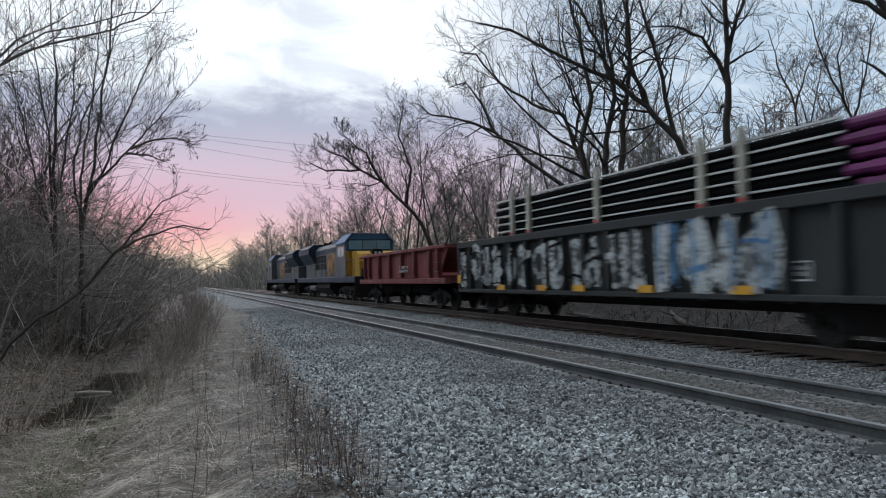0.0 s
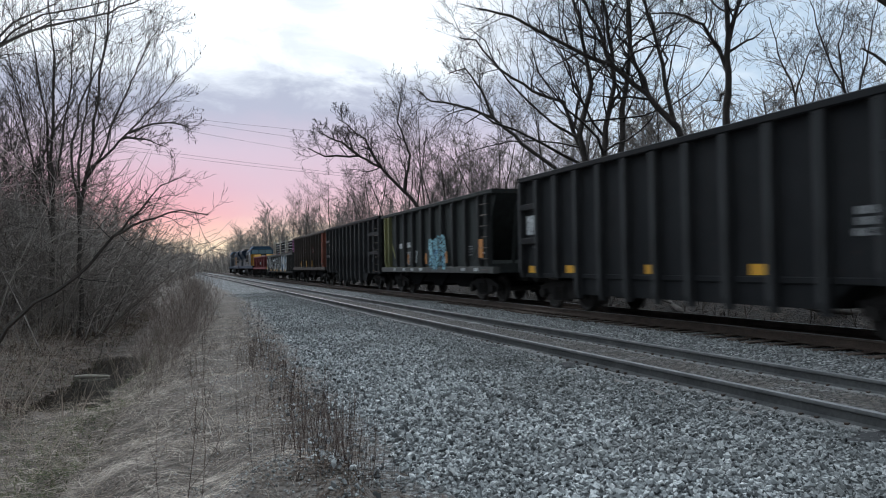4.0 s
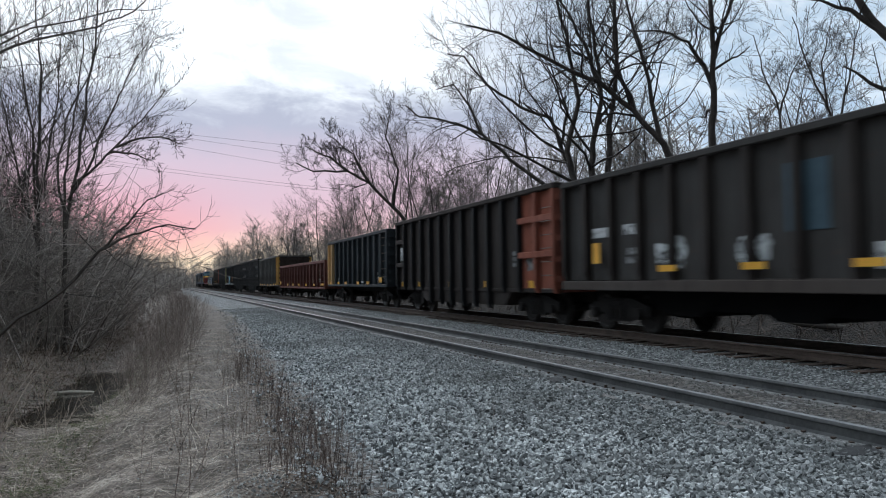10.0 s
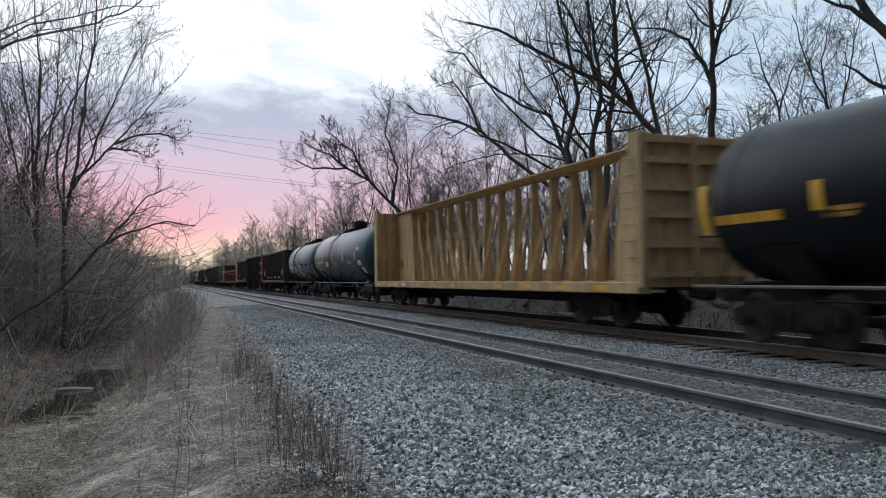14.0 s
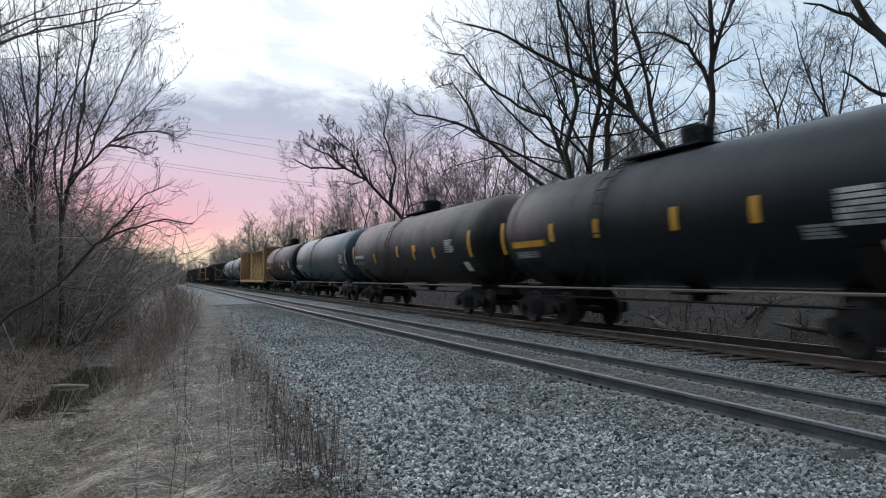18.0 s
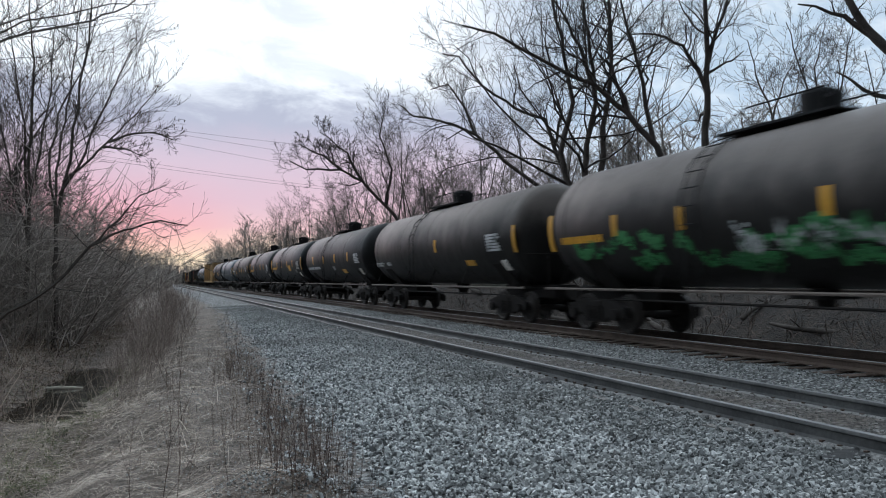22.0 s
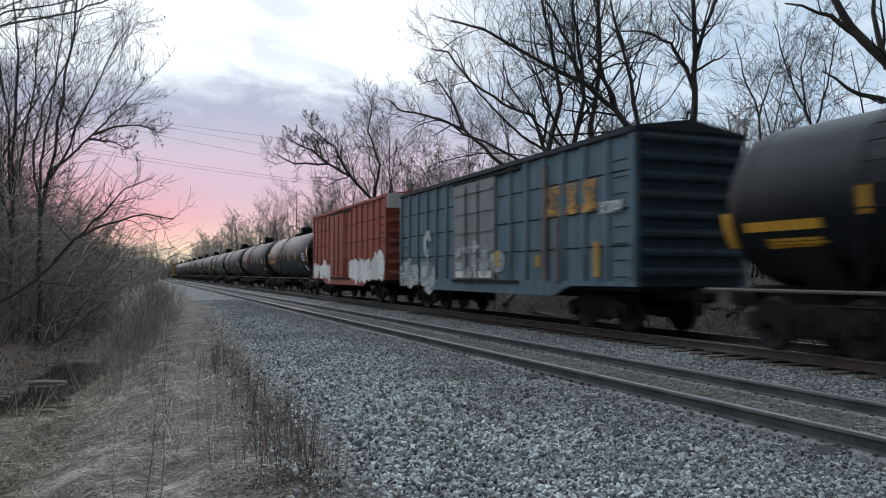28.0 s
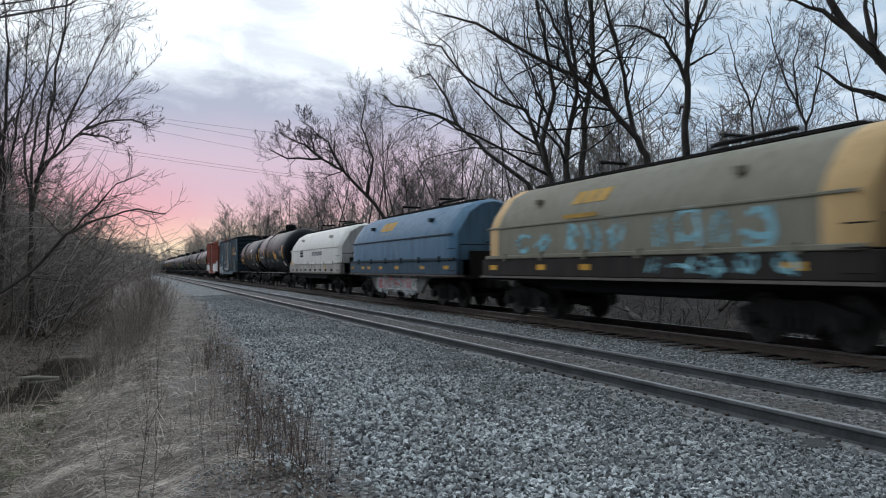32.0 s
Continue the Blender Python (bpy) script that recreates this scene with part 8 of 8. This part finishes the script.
def coil_car(label, front, rear, hood, side, ends, lower, low_mat, seed, beam=None):
    """A coil car: a deep frame with an arched hood over it."""
    car, L = new_car("coil_car", label, front, rear)
    h = L / 2
    arch = [(-1.45, 1.62), (-1.45, 2.45), (-1.30, 2.80), (-0.95, 3.30), (-0.45, 3.58), (0, 3.66), (0.45, 3.58), (0.95, 3.30), (1.30, 2.80), (1.45, 2.45), (1.45, 1.62)]
    small = [(x * 0.90, z - 0.10 if z > 2.5 else z) for x, z in arch]
    y0, y1 = -h + 0.25, h - 0.25
    for a, b, mat, nm in ((y0 + 0.75, y1 - 0.75, hood, "hood"), (y0, y0 + 0.75, ends, "hood_end"), (y1 - 0.75, y1, ends, "hood_end")):
        sh = Shape()
        lines = [(a, arch), (b, arch)]
        if nm == "hood_end":
            lines = [(a, small), (a + 0.25, arch), (b, arch)] if a == y0 else [(a, arch), (b - 0.25, arch), (b, small)]
        n = len(arch)
        for y, prof in lines:
            sh.v += [(x, y, z) for x, z in prof]
        for i in range(len(lines) - 1):
            sh.f += [(i * n + k, i * n + k + 1, (i + 1) * n + k + 1, (i + 1) * n + k) for k in range(n - 1)]
        sh.f += [tuple(range(n - 1, -1, -1)), tuple(range((len(lines) - 1) * n, len(lines) * n))]
        part(nm, auto_smooth(sh.mesh(nm, mat), 45), mat, car)
    for s in (-1, 1):
        part("hood_seam", Shape().soft(min(s * 1.44, s * 1.475), y0 + 0.1, 2.42, max(s * 1.44, s * 1.475), y1 - 0.1, 2.48, 0.01), side, car)
        part("hood_foot", Shape().soft(min(s * 1.40, s * 1.49), y0, 1.58, max(s * 1.40, s * 1.49), y1, 1.68, 0.015), side, car)
        part("side_frame_beam", Shape().soft(min(s * 1.25, s * 1.46), -h, 1.12, max(s * 1.25, s * 1.46), h, 1.58, 0.02), beam or side, car)
        part("walkway", Shape().box(min(s * 1.2, s * 1.52), -h - 0.05, 1.06, max(s * 1.2, s * 1.52), h + 0.05, 1.115), RAIL_DUST, car, "pale worn walkway edge")
        fish = [(-h, 1.05), (h, 1.05), (h - 2.9, 0.98), (h - 3.6, lower), (-h + 3.6, lower), (-h + 2.9, 0.98)]
        part("fish_belly", Shape().slab(fish[::-1], min(s * 1.20, s * 1.32), max(s * 1.20, s * 1.32)), low_mat, car)
        for k in range(6):
            y = y0 + 1.2 + (y1 - y0 - 2.4) * k / 5
            part("hood_clamp", Shape().soft(min(s * 1.45, s * 1.52), y - 0.05, 1.52, max(s * 1.45, s * 1.52), y + 0.05, 1.74, 0.015), side, car)
        for y in (-h * 0.55, h * 0.55):
            part("lifting_lug", Shape().box(min(s * 1.12, s * 1.30), y - 0.08, 2.98, max(s * 1.12, s * 1.30), y + 0.08, 3.12), side, car)
    part("ridge_walk", Shape().box(-0.3, y0 + 0.9, 3.64, 0.3, y1 - 0.9, 3.70), STEEL, car)
    for y in (-h * 0.35, h * 0.3):
        part("lifting_frame", Shape().tube([(-0.4, y, 3.6), (-0.4, y, 3.95), (0.4, y, 3.95), (0.4, y, 3.6)], 0.05, 6), STEEL, car)
    part("lifting_bar", Shape().tube([(0, -h * .62, 3.66), (0, -h * .58, 3.86), (0, -h * .24, 3.86), (0, -h * .2, 3.66)], 0.05, 6), STEEL, car)
    part("deck", Shape().box(-1.25, -h, 1.0, 1.25, h, 1.12).box(-0.35, -h, 0.7, 0.35, h, 1.0), STEEL, car)
    for e in (-1, 1):
        part("end_rail", Shape().tube([(-1.35, e * (h + 0.02), 1.1), (-1.35, e * (h + 0.02), 2.1), (1.35, e * (h + 0.02), 2.1), (1.35, e * (h + 0.02), 1.1)], 0.02, 5), STEEL, car)
        part("end_gear", Shape().box(-0.9, min(e * (h - 0.25), e * (h - 0.02)), 1.1, 0.9, max(e * (h - 0.25), e * (h - 0.02)), 1.9), STEEL, car)
    ladder(car, 1.47, -h + 0.35, 1.25, 2.2, STEEL)
    running_gear(car, L, 1.9)
    return car, L


def make_coil_cars():
    car, L = coil_car("coil car with an off-white arched steel hood", -436.74, -449.5, HOOD_WHITE, HOOD_WHITE, HOOD_WHITE, 0.80, STEEL, 1, FRAME_WHITE)
    bars(car, -2.4, 2.0, 2.4, 0.32, 1, PALE, -1.452)
    bars(car, 2.4, 2.0, 0.9, 0.5, 3, STEEL, -1.452)
    reflectors(car, [5.7], 1.68, -1.49, 0.5, 0.2)
    sh = Shape()
    for k in range(9):
        sh.box(-1.475, L / 2 - 1.2 - 1.25 * k, 1.2, -1.462, L / 2 - 0.85 - 1.25 * k, 1.31)
    part("slot", sh, STEEL, car, "row of dark slots")
    sign(car, -3.3, 1.25, 0.28, 0.3, CREAM, -1.463)
    car, L = coil_car("coil car with a sky blue arched steel hood", -451.40, -463.95, HOOD_BLUE, BOX_END, HOOD_BLUE, 0.42, OLD_WOOD, 2, BEAM_BLUE)
    part("emblem", Shape().box(-1.33, 0.6, 2.70, -1.24, 2.3, 2.74), YELLOW, car)
    sh = Shape()
    a = Vector((-1.30, 0, 2.80))
    b = Vector((-0.95, 0, 3.30))
    out = (b - a).normalized().cross(Vector((0, 1, 0))) * 0.012
    if out.x > 0:
        out = -out
    for y in (0.75, 1.3, 1.85):
        q = [a.lerp(b, 0.12) + out, a.lerp(b, 0.12) + out, a.lerp(b, 0.85) + out, a.lerp(b, 0.85) + out]
        k = len(sh.v)
        sh.v += [(q[0].x, y, q[0].z), (q[1].x, y + 0.5, q[1].z), (q[2].x, y + 0.42, q[2].z), (q[3].x, y - 0.08, q[3].z)]
        sh.f += [(k, k + 1, k + 2, k + 3)]
    part("emblem", sh, YELLOW, car, "yellow letter shapes on the hood")
    reflectors(car, [5.9, 4.2, 3.3, 1.6, -0.4, -3.2, -5.4], 1.36, -1.46, 0.42, 0.12)
    sign(car, -2.3, 0.5, 4.8, 0.46, CHALK, -1.322, name="graffiti", label="pale sprayed block")
    strokes(car, -1.331, -2.2, 2.4, 0.50, 0.98, SPRAY, 91, 7, 0.22, label="white sprayed letter")
    strokes(car, -1.345, -1.8, 2.2, 0.55, 0.92, RED_MARK, 92, 6, 0.03, label="thin red sprayed outlines")
    # beam and belly darkened: the shade below the hood is in their colours
    car, L = coil_car("coil car with a grey-olive hood and orange ends", -465.90, -478.7, HOOD_OLIVE, HOOD_OLIVE, CREAM, 0.80, PITCH, 3, SOOT)
    strokes(car, -1.455, -4.6, -1.2, 1.72, 2.36, CYAN, 93, 4, 0.055, label="pale blue sprayed letter")
    strokes(car, -1.455, -0.6, 1.9, 1.72, 2.42, CYAN, 94, 3, 0.055, label="pale blue sprayed letter")
    strokes(car, -1.455, 2.4, 4.4, 1.72, 2.2, CYAN, 95, 2, 0.055, label="pale blue sprayed letter")
    strokes(car, -1.47, -5.2, -1.0, 1.2, 1.55, CYAN, 96, 5, 0.05, label="pale blue sprayed letter")
    sh = Shape()
    for y in (0.45, 0.95, 1.45):
        k = len(sh.v)
        q = [a.lerp(b, 0.10) + out, a.lerp(b, 0.72) + out]
        sh.v += [(q[0].x, y, q[0].z), (q[0].x, y + 0.42, q[0].z), (q[1].x, y + 0.36, q[1].z), (q[1].x, y - 0.06, q[1].z)]
        sh.f += [(k, k + 1, k + 2, k + 3)]
    part("emblem", sh, YELLOW, car, "yellow letter shapes on the hood")
    sign(car, 0.5, 2.50, 1.4, 0.10, YELLOW, -1.478)
    reflectors(car, [5.7, 3.0, 1.0, -4.9], 1.35, -1.46, 0.42, 0.14)


def locomotive(label, front, rear, cab, hood, nose, lit):
    """A road engine; cab: +1 with the cab at the front, -1 at the rear."""
    car, L = new_car("locomotive", label, front, rear, "locomotive", "engines of the train")
    h = L / 2
    e = cab

    def span(a, b):
        return sorted((e * (h - a), e * (h - b)))

    y0, y1 = -h, h
    part("frame_deck", Shape().soft(-1.5, y0 + 0.3, 1.15, 1.5, y1 - 0.3, 1.5, 0.03), LOCO_DARK, car)
    part("fuel_tank", Shape().prism([(-1.3, 1.1), (1.3, 1.1), (1.35, 0.8), (1.0, 0.35), (-1.0, 0.35), (-1.35, 0.8)], -2.6, 2.4), STEEL, car)
    a, b = span(5.4, L - 1.5)
    part("engine_hood", Shape().prism([(-0.95, 1.5), (0.95, 1.5), (0.95, 3.55), (0.7, 3.85), (-0.7, 3.85), (-0.95, 3.55)], a, b), hood, car)
    a, b = span(L - 6.2, L - 1.2)
    part("radiator", Shape().prism([(-1.0, 2.6), (1.0, 2.6), (1.5, 3.35), (1.5, 3.75), (1.1, 4.05), (-1.1, 4.05), (-1.5, 3.75), (-1.5, 3.35)], a, b), LOCO_DARK, car, "flared radiator wings")
    a, b = span(7.8, 10.8)
    part("exhaust_housing", Shape().prism([(-0.75, 3.8), (0.75, 3.8), (0.65, 4.1), (-0.65, 4.1)], a, b), LOCO_DARK, car)
    for k in range(9):
        a, b = span(6.0 + 0.95 * k, 6.8 + 0.95 * k)
        for s in (-1, 1):
            part("hood_door", Shape().box(min(s * 0.95, s * 0.975), a, 1.62, max(s * 0.95, s * 0.975), b, 3.2), hood, car)
    # the dark blue upper stripe, grilles and worn yellow swash along the hood
    a, b = span(5.5, L - 1.6)
    for s in (-1, 1):
        part("hood_stripe", Shape().box(min(s * 0.945, s * 0.985), a, 3.22, max(s * 0.945, s * 0.985), b, 3.5), LOCO_DARK, car, "dark blue stripe")
        for k in range(4):
            c, d = span(11.8 + 1.15 * k, 12.7 + 1.15 * k)
            part("grille", Shape().box(min(s * 0.97, s * 0.995), c, 2.1, max(s * 0.97, s * 0.995), d, 3.1), STEEL, car, "dark louvred grille")
        c, d = span(8.9, 11.6)
        part("emblem", Shape().slab([(c, 1.7), (d, 1.7), (d + 0.5 * e, 3.15), (c + 0.5 * e, 3.15)] if e > 0 else [(c, 1.7), (d, 1.7), (d - 0.5, 3.15), (c - 0.5, 3.15)], *sorted((s * 0.977, s * 0.982))), EMBLEM, car, "slanted worn yellow band")
    for k, w in ((6.2, 0.5), (12.5, 0.9), (14.5, 0.9)):
        c, d = span(k, k + w)
        part("roof_fan", Shape().tube([(0, (c + d) / 2, 3.84), (0, (c + d) / 2, 4.0 if k < 10 else 4.14)], w * 0.55, 14), STEEL, car, "round roof fan")
    c, d = span(5.6, 6.3)
    part("air_horn", Shape().box(-0.5, c, 3.84, -0.3, d, 4.05).box(0.1, c, 3.84, 0.6, d, 3.98), STEEL, car)
    # cab
    a, b = span(2.7, 5.4)
    body = Shape().prism([(-1.5, 1.5), (1.5, 1.5), (1.5, 3.55), (1.05, 4.05), (-1.05, 4.05), (-1.5, 3.55)], a, b)
    cabin = part("cab", body, hood, car)
    part("cab_roof", Shape().prism([(-1.56, 3.52), (-1.08, 4.04), (1.08, 4.04), (1.56, 3.52), (1.56, 3.58), (1.10, 4.12), (-1.10, 4.12), (-1.56, 3.58)], a - 0.05, b + 0.05), LOCO_BLUE, cabin, "blue roof")
    f0, f1 = sorted((e * (h - 2.7), e * (h - 2.62)))
    part("cab_front", Shape().prism([(-1.48, 3.05), (1.48, 3.05), (1.48, 3.5), (1.0, 4.0), (-1.0, 4.0), (-1.48, 3.5)], f0, f1), LOCO_BLUE, cabin)
    part("cab_apron", Shape().box(-1.48, f0, 1.55, 1.48, f1, 3.05), nose, cabin)
    f0, f1 = sorted((e * (h - 2.62), e * (h - 2.605)))
    part("windscreen_frame", Shape().box(-1.36, f0, 3.08, 1.36, f1, 3.74), LOCO_DARK, cabin, "dark window surround")
    for x in (-1.3, -0.42, 0.46):
        f0, f1 = sorted((e * (h - 2.605), e * (h - 2.595)))
        part("windscreen", Shape().box(x, f0, 3.14, x + 0.84, f1, 3.68), GLASS, cabin)
    for s in (-1, 1):
        for k in (3.1, 4.1):
            a, b = span(k, k + 0.75)
            part("side_window", Shape().box(min(s * 1.5, s * 1.512), a, 2.75, max(s * 1.5, s * 1.512), b, 3.35), GLASS, cabin)
    n = [(0.62, 1.5), (2.7, 1.5), (2.7, 3.02), (1.5, 3.0), (0.95, 2.82), (0.66, 2.4)]
    part("nose", Shape().slab([(e * (h - y), z) for y, z in n][::e], -1.12, 1.12), nose, car, "short sloping nose")
    a, b = span(0.72, 1.3)
    part("lamp_housing", Shape().soft(-0.3, a, 2.6, 0.3, b, 3.08, 0.05), STEEL, car, "dark headlight housing")
    a, b = sorted((e * (h - 0.60), e * (h - 0.64)))
    part("nose_apron", Shape().box(-1.0, a, 1.5, 1.0, b, 1.95), LOCO_DARK, car, "dark lower nose")
    for x in (-0.95, 0.65):
        f0, f1 = sorted((e * (h - 2.62), e * (h - 2.59)))
        part("number_board", Shape().box(x, f0, 2.78, x + 0.3, f1, 3.0), HOOD_WHITE, cabin, "pale number board")
    part("nose_door", Shape().box(-0.3, *[min(e * (h - 0.62), e * (h - 0.58)), 1.6], 0.3, max(e * (h - 0.62), e * (h - 0.58)), 2.3), nose, car)
    for x in (-0.12, 0.12):
        part("headlight", Shape().tube([(x, e * (h - 0.8), 2.86), (x, e * (h - 0.70), 2.86)], 0.09, 12), LAMP if lit else HOOD_WHITE, car, "paired headlight")
    for x in (-0.8, 0.8):
        part("ditch_light", Shape().tube([(x, e * (h - 0.35), 1.42), (x, e * (h - 0.24), 1.42)], 0.10, 12), LAMP if lit else HOOD_WHITE, car)
    for d in (-1, 1):
        a, b = sorted((d * (h - 0.25), d * (h - 0.33)))
        part("pilot", Shape().box(-1.45, a, 0.28, 1.45, b, 1.45), STEEL, car)
        for z, y in ((0.45, 0.3), (0.85, 0.35)):
            part("end_step", Shape().box(-1.5, min(d * (h - y), d * (h - 1.0)), z, -1.18, max(d * (h - y), d * (h - 1.0)), z + 0.05), STEEL, car)
    for s in (-1, 1):
        part("handrail", Shape().tube([(s * 1.46, -h + 0.5, 1.5), (s * 1.46, -h + 0.5, 2.5), (s * 1.46, h - 0.5, 2.5), (s * 1.46, h - 0.5, 1.5)], 0.018, 5), LOCO_GREY, car)
        for k in range(1, 10):
            part("rail_post", Shape().tube([(s * 1.46, -h + 0.5 + (L - 1) * k / 10, 1.5), (s * 1.46, -h + 0.5 + (L - 1) * k / 10, 2.5)], 0.016, 5), LOCO_GREY, car)
        part("air_reservoir", Shape().tube([(s * 1.25, 2.5, 0.75), (s * 1.25, 5.0, 0.75)], 0.2, 12), LOCO_GREY, car)
    for s in (-1, 1):
        truck = part("truck", BOLSTER, None, car)
        truck.matrix_basis = pose(0, s * (h - 4.0), 0.08)
        for fr in FRAMES:
            part("side_frame", fr, None, truck).matrix_basis = Matrix.Diagonal((1.08, 1.75, 1.05, 1))
        for y in (-1.9, 0.0, 1.9):
            ws = part("wheelset", WHEELS, None, truck)
            ws.matrix_basis = pose(0, y, 0.40)
            WHEELSETS.append((ws, y))
        c = part("coupler", COUPLER, None, car)
        c.matrix_basis = pose(0, s * (h - 0.3), 0, 0, 0, 0 if s > 0 else 180)


locomotive("grey and dark blue diesel locomotive leading the train", 87.4, 65.2, 1, LOCO_GREY, LOCO_DARK, True)
locomotive("diesel locomotive with blue cab and yellow nose", 64.2, 42.0, -1, LOCO_GREY, LOCO_YELLOW, False)
make_gondolas()
make_tanks()
make_centerbeam()
make_boxcars()
make_coil_cars()


# ---- what moves ----
def gone(t):
    """How far the train has run at t seconds: it gathers speed slowly."""
    return 14.796 * t + 0.15593 * t * t / 32 + 0.23508 * t ** 3 / 1024


def motions():
    times = [2.0 * i for i in range(17)]
    for car, y in CARS:
        walk(car, [(t, pose(XF, y + gone(t), DZ)) for t in times])
    # every wheelset at the same place in its truck turns alike
    made = {}
    for ws, y in WHEELSETS:
        z = round(ws.matrix_basis.translation.z, 3)
        if (y, z) not in made:
            walk(ws, [(k / FPS, pose(0, y, z, -math.degrees(gone(k / FPS) / 0.455))) for k in range(int(32 * FPS) + 1)])
            made[(y, z)] = ws.animation_data
        else:
            ws.rotation_mode = "QUATERNION"
            keys = ws.animation_data_create()
            keys.action = made[(y, z)].action
            keys.action_slot = made[(y, z)].action_slot


motions()
